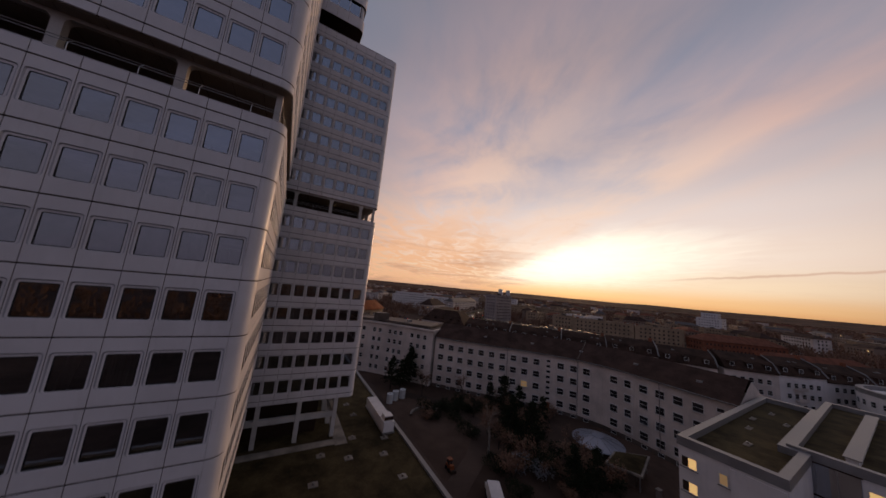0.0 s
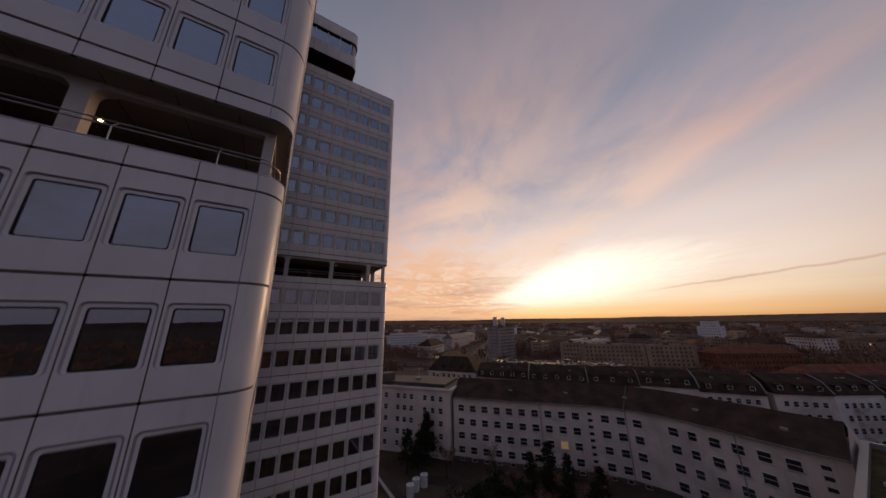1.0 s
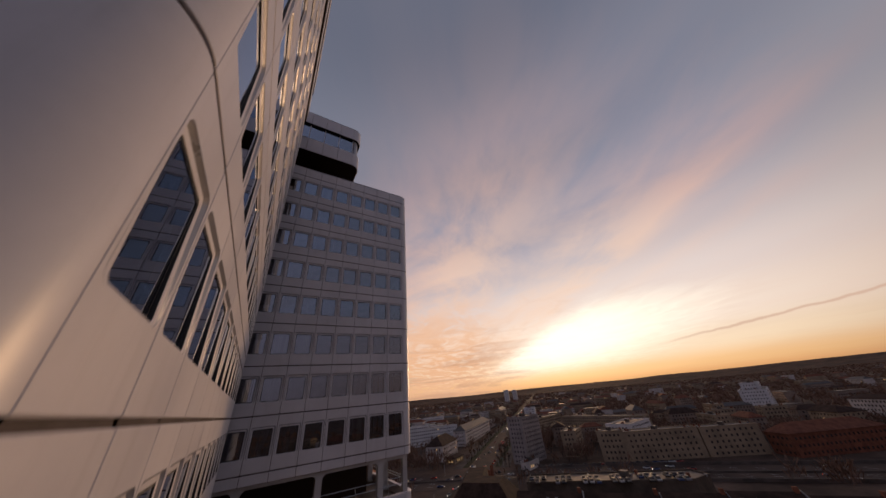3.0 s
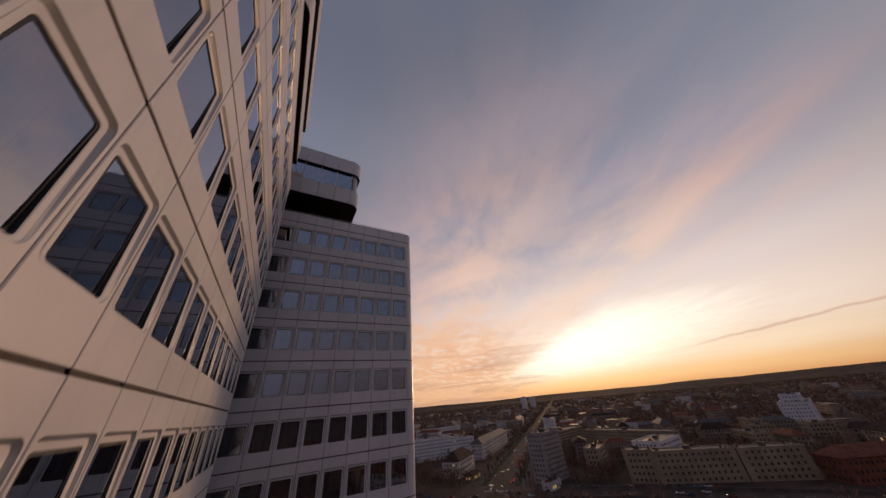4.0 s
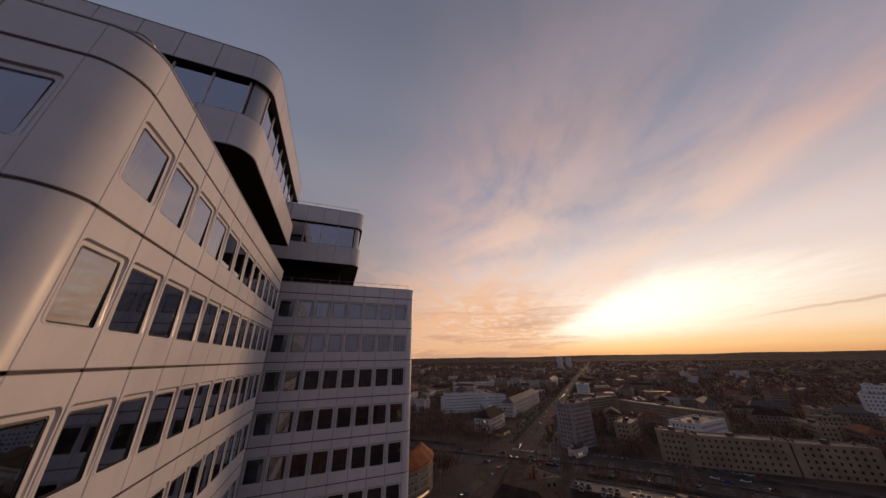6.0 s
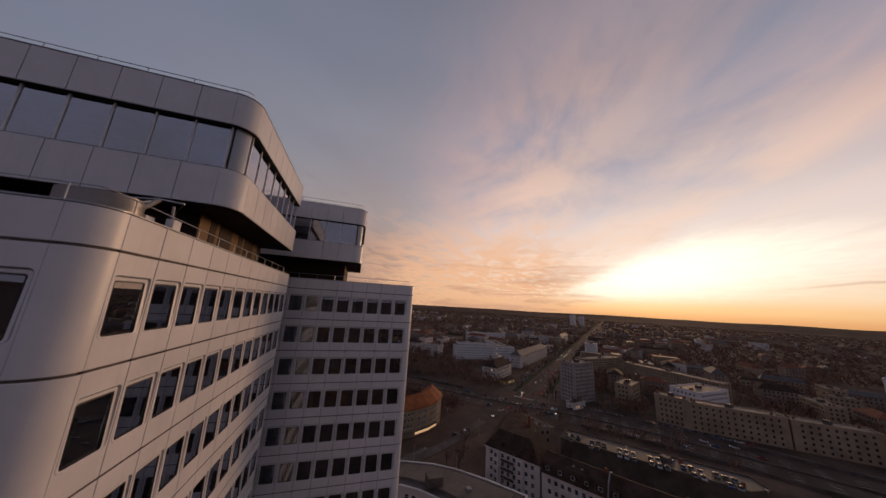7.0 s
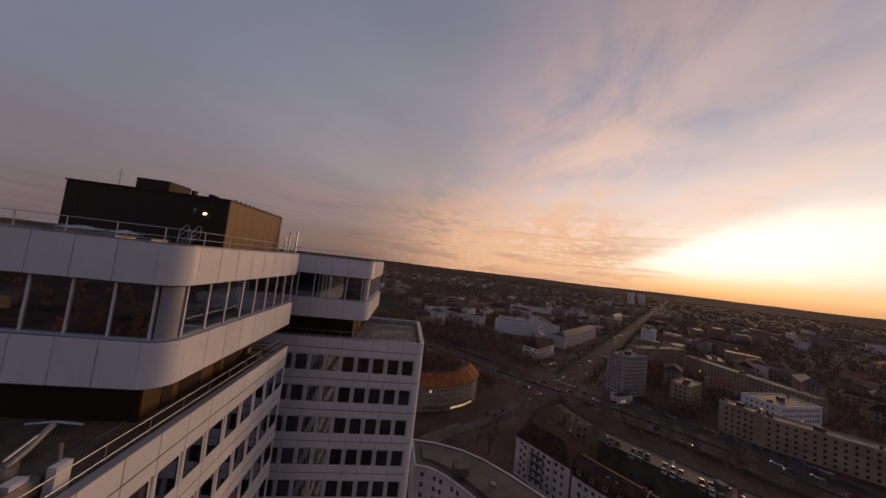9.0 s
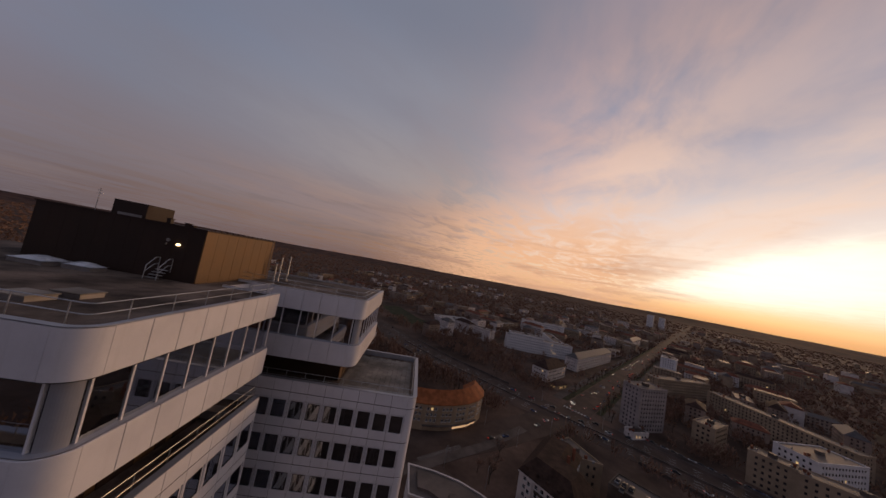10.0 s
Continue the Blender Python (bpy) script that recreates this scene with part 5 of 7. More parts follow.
# --- curved office wing round the courtyard
def curved_wing():
    inner = [(50.0, 63.8), (55.5, 57.2), (61.0, 51.0), (66.3, 45.5), (71.2, 40.2), (75.3, 35.2), (78.6, 29.6), (80.4, 23.4), (80.7, 17.0), (80.3, 10.5), (79.8, 4.0), (79.9, -2.6)]
    t = thing("curved_office_wing", "long curved pale plaster office wing with hipped tile roof", "building", (66, 45, 0), "courtyard wings")
    part("wall", sweep(inner, [(14, -.2), (14, 16.2), (0, 16.2), (0, -.2)], M_PLASTER, "wall"), t)
    part("end_wall", Geo().add([(79.9, -2.6, 0), (93.9, -2.9, 0), (93.9, -2.9, 16.2), (87, -2.8, 19.9), (79.9, -2.6, 16.2)], [(0, 1, 2, 3, 4)]).mesh("end_wall", M_PLASTER), t)
    part("roof", sweep(inner, [(14.6, 15.8), (14.6, 16.15), (7, 20.2), (-.65, 16.15), (-.65, 15.85), (0, 15.8)], M_TILE, "roof"), t, "dark brown tile roof")
    part("gutter", sweep(inner, [(-.66, 15.9), (-.86, 15.95), (-.86, 16.12), (-.66, 16.12)], M_ZINC, "gutter"), t)
    part("plinth", sweep(inner, [(0, 1.0), (-.12, .95), (-.12, -.1)], M_FELT, "plinth"), t)
    rng = random.Random(4)
    big, big_lit = window_mesh(1.9, 1.8, M_CITYGLASS), window_mesh(1.9, 1.8, M_DIMWIN)
    slit = window_mesh(1.25, .85, M_CITYGLASS, 1, False)
    run = [0.0]
    for a, b in zip(inner, inner[1:]):
        run.append(run[-1] + (Vector(b) - Vector(a)).length)
    sill = Geo().box((-.12, -.16, -.12), (2.02, .02, -.01)).mesh("window_sill", M_WHITE)
    lintel = Geo().box((-.06, -.08, 1.81), (1.96, .02, 1.93)).mesh("lintel", M_WHITE)
    for col in range(22):
        at = 2.4 + 3.43 * col
        i = max(j for j in range(len(run) - 1) if run[j] <= at)
        a3, b3 = Vector((*inner[i], 0)), Vector((*inner[i + 1], 0))
        u = (b3 - a3).normalized()
        inw = Vector((-u.y, u.x, 0))
        p = a3 + u * (at - run[i])
        if col == 10 or col == 21:
            if col == 10:
                part("door", Geo().box((-.65, -.04, 0), (.65, .02, 2.3)).box((-.8, -.9, 2.35), (.8, .02, 2.47)).mesh("door", M_REDBRICK), t, "dull red door under a small canopy", m=frame_of(p - inw * .14, u, inw))
            for r in range(1 if col == 10 else 0, 9):
                part("stair_window", slit, t, m=frame_of(p - u * .62 + Vector((0, 0, 1.5 + r * 1.52)) - inw * .02, u, inw))
            continue
        if col == 14:
            continue
        for r in range(4):
            wm = frame_of(p - u * .95 + Vector((0, 0, 1.85 + r * 3.5)) - inw * .02, u, inw)
            wn = part("window", big_lit if (col, r) == (8, 1) else big, t, m=wm)
            part("window_sill", sill, wn, "white sill", m=wm)
            part("lintel", lintel, wn, "white lintel", m=wm)
        part("basement_window", slit, t, m=frame_of(p - u * .5 + Vector((0, 0, .1)) - inw * .14, u, inw))
    for i, (a, b) in enumerate(zip(inner, inner[1:])):
        a3, b3 = Vector((*a, 0)), Vector((*b, 0))
        u = (b3 - a3).normalized()
        inw = Vector((-u.y, u.x, 0))
        if i in (3, 6, 9):
            part("downpipe", Geo().bar((a[0] - inw.x * .12, a[1] - inw.y * .12, .2), (a[0] - inw.x * .12, a[1] - inw.y * .12, 15.9), .08, 8).mesh("downpipe", M_ZINC), t)
            if i == 6:
                line = [a3 + inw * d + Vector((0, 0, z)) for d, z in ((-.6, 16.25), (7, 20.25), (14.6, 16.25))]
                part("firewall_strip", Geo().tube(line, .12, 4).mesh("firewall_strip", M_FELT), t)
        if i % 2 == 0:
            q = a3 + inw * 3.2
            part("roof_window", Geo().box((-.5, -.6, 17.75), (.5, .3, 18.25)).mesh("roof_window", M_ZINC), t, m=frame_of((q.x, q.y, 0), u, inw))
    # taller flat-roofed head of the wing
    h = thing("wing_head_building", "taller flat-roofed head of the curved wing with wide cornice", "building", (42, 82, 0), "courtyard wings")
    plan = [(22.0, 88.5), (27.0, 87.2), (32.0, 83.8), (37.0, 78.6), (42.0, 72.4), (48.6, 63.6), (63.0, 74.0), (54.2, 84.0), (46.5, 91.2), (39.5, 95.8), (30.5, 99.2), (21.5, 101.0)]
    part("wall", Geo().prism(plan, -.2, 17.6).mesh("wall", M_PLASTER), h)
    n = len(plan)
    g = Geo()
    o1, i1, i2 = poly_inset(plan, -.55), poly_inset(plan, .02), poly_inset(plan, 2.6)
    g.v = [(*p, 17.5) for p in plan] + [(*p, 17.7) for p in o1] + [(*p, 18.3) for p in o1] + [(*p, 18.3) for p in i1] + [(*p, 18.0) for p in i1] + [(*p, 18.0) for p in i2] + [(*p, 18.9) for p in i2]
    for j in range(6):
        g.f += ring_faces(n, j * n, (j + 1) * n)
        g.m += [0 if j < 4 else 1] * n
    g.f.append(tuple(range(6 * n, 7 * n)))
    g.m.append(1)
    part("cornice_and_roof", g.mesh("cornice_and_roof", [M_PLASTER, M_FELT]), h, "pale cornice round a grey felt roof")
    part("roof_house", Geo().box((34.2, 82.6, 18.6), (39.0, 86.4, 21.3)).mesh("roof_house", M_FELT), h, "grey roof house")
    part("roof_hatch", Geo().box((45.5, 78.5, 18.8), (47.0, 80, 19.5)).mesh("roof_hatch", M_ZINC), h)
    for i in range(5):
        wall_windows(h, plan[i], plan[i + 1], 5, 1.6, 3.25, 2.3 if i < 4 else 2.6, WIN_DARK, .5, 1.35, .02, rng)
    for i in (6, 7, 8, 9, 10):
        wall_windows(h, plan[i], plan[i + 1], 5, 1.6, 3.25, 2.6, WIN_DARK, .8, 1.35, .0, rng)


curved_wing()

# --- white wings with planted roofs
def white_wing(label, plan, top, lit_at, seed):
    t = thing("white_office_wing", label, "building", (plan[0][0] + 8, plan[0][1] + 4, 0), "white wings")
    part("wall", Geo().prism(plan, -.2, top).mesh("wall", M_WHITE), t)
    n = len(plan)
    o, i = poly_inset(plan, -.12), poly_inset(plan, .75)
    g = Geo()
    g.v = [(*p, top - .1) for p in o] + [(*p, top + .95) for p in o] + [(*p, top + .95) for p in i] + [(*p, top + .02) for p in i]
    for j in range(3):
        g.f += ring_faces(n, j * n, (j + 1) * n)
    g.m = [0] * len(g.f)
    part("parapet", g.mesh("parapet", M_ZINC), t, "broad pale parapet")
    part("green_roof", Geo().prism(poly_inset(plan, .7), top - .1, top + .12).mesh("green_roof", M_SEDUM), t, "brown-green planted roof")
    return t


def west_window(t, x, y, z, w, hgt, mat, blind=None):
    """One window of a west wall: dark frame, pane, and a drawn blind over part of it."""
    m = frame_of((x - .02, y, z), (0, -1, 0), (1, 0, 0))
    wn = part("window", window_mesh(w, hgt, mat, 1, False), t, m=m)
    if blind:
        part("blind", Geo().box((.1, -.02, .1), (w * blind, .0, hgt - .1)).mesh("blind", M_DARKWALL), wn, m=m)
    part("window_sill", Geo().box((-.08, -.15, -.09), (w + .08, .02, -.02)).mesh("window_sill", M_ZINC), wn, m=m)


wing_a = white_wing("white office wing with planted roof and a few lit windows", [(48.6, -12.7), (60.55, -12.7), (60.55, -10.98), (90.5, -10.3), (90.5, -3.4), (48.6, -3.8)], 16.0, (), 3)
wing_b = white_wing("larger white office wing with planted roof and glazed front", [(60.6, -44), (101, -44), (101, -10.2), (60.6, -11.0)], 16.3, (), 5)
for r in range(5):
    west_window(wing_a, 48.6, -4.05, 13.55 - r * 2.75, 1.6, 1.3, M_WARMWIN, .45)
    west_window(wing_a, 48.6, -7.5, 13.45 - r * 2.75, .85, 1.3, M_DIMWIN if r == 0 else M_CITYGLASS)
part("recess_edge", Geo().box((48.42, -12.6, 1.0), (48.59, -8.5, 15.6)).mesh("recess_edge", M_WHITE), wing_a, "slightly proud white wall panel")
for i in range(3):
    y0 = -11.45 - i * 1.55
    for z0, z1 in ((12.7, 16.1), (9.0, 12.5)):
        part("glazed_bay", Geo().box((60.5, y0 - 1.5, z0), (60.56, y0, z1)).mesh("glazed_bay", M_PGLASS), wing_b, "milky reflecting glass bay")
part("bay_back", Geo().box((60.57, -16.1, 9.0), (60.6, -11.4, 16.1)).mesh("bay_back", M_JAMB), wing_b)
for z in (8.9, 12.55, 16.15):
    part("bay_rail", Geo().box((60.42, -16.2, z - .06), (60.56, -11.35, z + .1)).mesh("bay_rail", M_DARKWALL), wing_b)
for r in range(4):
    for c in range(7):
        west_window(wing_b, 60.6, -16.4 - c * 3.4, 13.1 - r * 3.3, 1.4, 2.1, M_WARMWIN if (r, c) in ((0, 0), (1, 0), (0, 3)) else M_CITYGLASS)
for x, y in ((66, -6.5), (72.5, -5.6), (75, -8.8), (58, -8.0), (80, -6.4)):
    vent = thing("roof_vent", "small pale roof outlet on a slab", "roof vent", (x, y, 16.12), "wing roof vents")
    part("slab", Geo().box((x - .8, y - .3, 16.08), (x + .8, y + .3, 16.22)).mesh("slab", M_PAVER), vent)
    part("outlet", Geo().bar((x, y, 16.2), (x, y, 16.45), .15, 8).mesh("outlet", M_MACHINE), vent)
duct = thing("roof_duct", "long pale duct on the planted roof", "duct", (80, -15, 16.4))
part("duct_box", Geo().box((63, -15.9, 16.4), (96, -15.0, 17.3)).mesh("duct_box", M_WHITE), duct)
part("duct_cap", Geo().box((62.8, -16.1, 17.3), (96.2, -14.8, 17.4)).mesh("duct_cap", M_ZINC), duct)

rot = thing("round_building", "round white building with a ring parapet", "building", (158, -24, 0))
ring_o, ring_i = arc_line(158, -24, 14, 0, 348.75, 31), arc_line(158, -24, 12.6, 0, 348.75, 31)
part("wall", Geo().prism(ring_o, -.2, 14.2).mesh("wall", M_WHITE, True), rot)
g = Geo()
g.v = [(*p, 14.0) for p in ring_o] + [(*p, 15.4) for p in ring_o] + [(*p, 15.4) for p in ring_i] + [(*p, 14.2) for p in ring_i]
for j in range(3):
    g.f += ring_faces(32, j * 32, (j + 1) * 32)
g.m = [0] * len(g.f)
part("parapet", g.mesh("parapet", M_ZINC), rot)
for i in range(32):
    a, b = ring_o[i], ring_o[(i + 1) % 32]
    wall_windows(rot, a, b, 4, 1.5, 3.2, 2.5, WIN_DARK, .05)

# --- courtyard: canopy disc, tanks, machine, paths
disc = thing("courtyard_canopy", "flat pale conical canopy disc in the courtyard", "canopy", (69, 18.2, 0))
g = Geo()
prof = [(0, 3.0), (1.2, 2.95), (1.3, 2.75), (5.3, 1.75), (5.4, 1.6), (5.2, 1.5), (0, 2.4)]
nn = 28
g.v = [(69 + r * math.cos(2 * math.pi * i / nn), 18.2 + r * math.sin(2 * math.pi * i / nn), z) for r, z in prof for i in range(nn)]
for j in range(len(prof) - 1):
    g.f += ring_faces(nn, (j + 1) * nn, j * nn)
g.m = [0] * len(g.f)
part("disc", g.mesh("disc", material("pale_blue_sheet", (.28, .29, .34), 0.35, 0.2, 0.1, 0.4, 5.0, 0.03), True), disc)
for i in range(12):
    a = 2 * math.pi * i / 12
    part("seam", Geo().bar((69 + 1.3 * math.cos(a), 18.2 + 1.3 * math.sin(a), 2.8), (69 + 5.3 * math.cos(a), 18.2 + 5.3 * math.sin(a), 1.8), .04, 5).mesh("seam", M_ZINC), disc)
for i in range(4):
    a = 2 * math.pi * (i + .5) / 4
    part("leg", Geo().bar((69 + 3.6 * math.cos(a), 18.2 + 3.6 * math.sin(a), -.05), (69 + 3.6 * math.cos(a), 18.2 + 3.6 * math.sin(a), 2.1), .12, 8).mesh("leg", M_RAIL), disc)
for x, y in ((32.0, 55.1), (34.2, 56.5), (36.6, 57.1)):
    tank = thing("storage_tank", "upright pale cylindrical tank in the yard", "tank", (x, y, 0), "yard tanks")
    part("shell", Geo().bar((x, y, 0), (x, y, 2.3), .85, 16).mesh("shell", M_PLASTIC, True), tank)
    part("lid", Geo().bar((x, y, 2.3), (x, y, 2.42), .92, 16).mesh("lid", M_PLASTIC, True), tank)
    part("valve", Geo().bar((x, y, 2.42), (x, y, 2.6), .14, 8).mesh("valve", M_MACHINE), tank)
ribbon("courtyard_path", "dark trodden courtyard path", [(28, 18), (40, 26), (50, 36), (47, 50), (38, 60)], 4.0, .02, M_ASPHALT, "path")
ribbon("courtyard_drive", "asphalt drive along the podium", [(27, -30), (27, 20), (28, 70), (10, 110)], 7.0, .015, M_ASPHALT, "road")
ringm = thing("stone_circle", "low curved stone wall round a planted bed", "garden wall", (38.7, 44.6, 0))
for i in range(11):
    a0, a1 = 20 + i * 13, 20 + i * 13 + 12
    pts = arc_line(38.7, 44.6, 4.6, a0, a1, 2)
    part("stone", sweep(pts, [(0, 0), (0, .55), (.5, .55), (.5, 0)], M_PAVER, "stone"), ringm)
digger = thing("wheel_loader", "small orange wheel loader parked in the yard", "loader", (33.1, 25.0, 0))
MO = material("orange_machine_paint", (.24, .06, .014), 0.6, vary=0.2)
part("body", Geo().box((32.66, 24.10, .40), (33.54, 25.70, .95)).box((32.74, 24.0, .95), (33.46, 24.6, 1.1)).mesh("body", MO), digger)
part("cab", Geo().box((32.76, 24.70, .95), (33.44, 25.45, 1.75)).mesh("cab", M_CITYGLASS), digger)
part("cab_roof", Geo().box((32.70, 24.62, 1.75), (33.50, 25.52, 1.83)).mesh("cab_roof", MO), digger)
part("bucket", Geo().box((32.55, 23.45, .1), (33.65, 23.95, .5)).mesh("bucket", M_DARKWALL), digger)
part("lift_arm", Geo().bar((32.8, 24.2, .9), (32.8, 23.8, .35), .06).bar((33.4, 24.2, .9), (33.4, 23.8, .35), .06).mesh("lift_arm", MO), digger)
for x in (32.60, 33.60):
    for y in (24.35, 25.4):
        part("wheel", Geo().bar((x - .1, y, .3), (x + .1, y, .3), .3, 14).mesh("wheel", M_TYRE, True), digger)
for x, y, ang in ((35.6, 15.6, 60),):
    van = thing("white_van", "white delivery van parked in the yard", "van", (x, y, 0), "parked vans")
    mm = pose(x, y, 0, 0, 0, ang)
    part("body", Geo().box((-2.6, -1, .45), (1.2, 1, 2.4)).box((1.2, -1, .45), (2.5, 1, 1.3)).mesh("body", M_WHITE), van, m=mm)
    part("windscreen", Geo().add([(1.2, -.9, 2.3), (1.2, .9, 2.3), (2.2, .9, 1.32), (2.2, -.9, 1.32)], [(0, 1, 2, 3)]).mesh("windscreen", M_CITYGLASS), van, m=mm)
    for wx in (-1.7, 1.6):
        for wy in (-.95, .95):
            part("wheel", Geo().bar((wx, wy - .1, .38), (wx, wy + .1, .38), .38, 12).mesh("wheel", M_TYRE), van, m=mm)

# low pavilion with a planted roof beside the disc
pav = thing("garden_pavilion", "low garden pavilion with a brown planted roof and pale rim", "pavilion", (64.5, 9.8, 0))
pav_plan = [(59.5, 11.4), (62.0, 6.1), (71.2, 8.8), (65.7, 12.9)]
part("roof_slab", Geo().prism(pav_plan, 2.6, 3.0).mesh("roof_slab", M_PAVER), pav, "pale concrete roof slab")
part("planted_roof", Geo().prism(poly_inset(pav_plan, .35), 2.98, 3.1).mesh("planted_roof", M_SEDUM), pav)
part("wall", Geo().prism(poly_inset(pav_plan, 1.3), -.1, 2.6).mesh("wall", M_DARKYARD), pav, "dark set-back wall")
for q in poly_inset(pav_plan, .5):
    part("post", Geo().bar((*q, -.05), (*q, 2.62), .11, 8).mesh("post", M_RAIL), pav)
cab = thing("cable_cabinet", "grey cable cabinet with a pale cap beside the pavilion", "cabinet", (64.2, 4.6, 0))
part("body", Geo().box((63.75, 4.3, -.05), (64.65, 4.9, 1.25)).mesh("body", M_GREYBLOCK), cab)
part("cap", Geo().box((63.65, 4.2, 1.25), (64.75, 5.0, 1.35)).mesh("cap", M_PAVER), cab)


# ---- streets and houses beyond the courtyard ----
JX = Vector((146, 202))
AV_U, AV_V = Vector((.751, .660)), Vector((-.660, .751))       # along and across the avenue
MOTORWAY = [(-150, 560), (-30, 386), (10, 325), (50, 275), (97, 229), (138, 194), (172, 165), (201, 134), (224, 100), (268, 34), (345, -80), (475, -260)]
STREET = [(-70, 92), (-20, 116), (28, 140), (64, 156), (104, 178), (146, 202)]


def along(p, q):
    w = JX + AV_U * p + AV_V * q
    return (w.x, w.y)


ribbon("motorway", "dark asphalt city motorway in several lanes", MOTORWAY, 36, .06, M_ASPHALT)
ribbon("avenue", "long straight avenue running to the horizon", [along(-5, 0), along(420, 0)], 20, .075, M_ASPHALT)
ribbon("avenue_far", "far stretch of the straight avenue", [along(400, 0), along(1400, 6), along(2600, 30)], 11, .07, M_ASPHALT)
ribbon("street", "wide asphalt street leading to the junction", STREET, 24, .085, M_ASPHALT)
ribbon("pavement_avenue", "grey pavement along the avenue", [along(20, 19), along(900, 21)], 7, .16, M_PAVE, "pavement")
ribbon("pavement_avenue", "grey pavement along the avenue", [along(20, -19), along(900, -18)], 7, .16, M_PAVE, "pavement")
ribbon("pavement_street", "grey pavement along the street", [(-26, 100), (30, 128), (64, 148), (96, 172)], 6, .17, M_PAVE, "pavement")
ribbon("pavement_row", "grey pavement before the row of houses", [(60, 106), (127, 11), (170, -14)], 6, .16, M_PAVE, "pavement")
ribbon("row_street", "narrow asphalt street before the row of houses", [(30, 132), (56, 104), (122, 8), (175, -24)], 9, .05, M_ASPHALT)
ribbon("frontage_road", "asphalt frontage road beside the motorway", [(176, 190), (216, 148), (246, 108), (300, 24)], 8, .10, M_PAVE)
for side in (-1, 1):
    ribbon("verge_avenue", "dark planted verge along the avenue", [along(24, side * 13.4), along(640, side * 13.4)], 5, .05, M_LAWN, "verge")
ribbon("park_lawn", "dull green park lawn", [(-35, 560), (5, 472), (48, 415)], 42, .03, M_LAWN, "lawn")
# lane lines
lines = Geo()
for off in (-11, -7.5, -4, 4, 7.5, 11):
    for i in range(len(MOTORWAY) - 1):
        a, b = Vector(MOTORWAY[i]), Vector(MOTORWAY[i + 1])
        d = (b - a).normalized()
        n = Vector((-d.y, d.x)) * off
        k = 0.0
        while k < (b - a).length and (a - JX).length < 320:
            p = a + d * k + n
            lines.box((0, -.08, .065), (4, .08, .075), 0, frame_of((p.x, p.y, 0), (d.x, d.y, 0), (-d.y, d.x, 0)))
            k += 12
for k in range(9):
    for s in (-1, 1):
        p = JX + AV_U * (10 * s) + AV_V * (-9 + 2.2 * k)
        lines.box((-1.6, -.35, .09), (1.6, .35, .1), 0, frame_of((p.x, p.y, 0), (AV_U.x, AV_U.y, 0), (AV_V.x, AV_V.y, 0)))
for k in range(24):
    p = Vector((30, 128)).lerp(Vector((52, 142)), k / 23)
    lines.box((0, -.07, .1), (5, .07, .11), 0, frame_of((p.x, p.y, 0), (-.5, .86, 0), (-.86, -.5, 0)))
solid("lane_markings", lines.mesh("lane_markings", M_PAINT), "worn white lane and crossing markings", "road marking", kind="stuff")
bar = Geo()
for i in range(2, len(MOTORWAY) - 2):
    a, b = Vector(MOTORWAY[i]), Vector(MOTORWAY[i + 1])
    d = (b - a).normalized()
    for off, hgt, th in ((0, .9, .5), (18.4, 1.6, .3), (-18.4, 1.6, .3)):
        n = Vector((-d.y, d.x)) * off
        if i in (4, 5) and off:
            continue
        bar.box((0, -th / 2, 0), ((b - a).length, th / 2, hgt), 0, frame_of((a.x + n.x, a.y + n.y, .05), (d.x, d.y, 0), (-d.y, d.x, 0)))
solid("motorway_barrier", bar.mesh("motorway_barrier", M_FELT), "low concrete barriers along the motorway", "barrier", kind="structure")


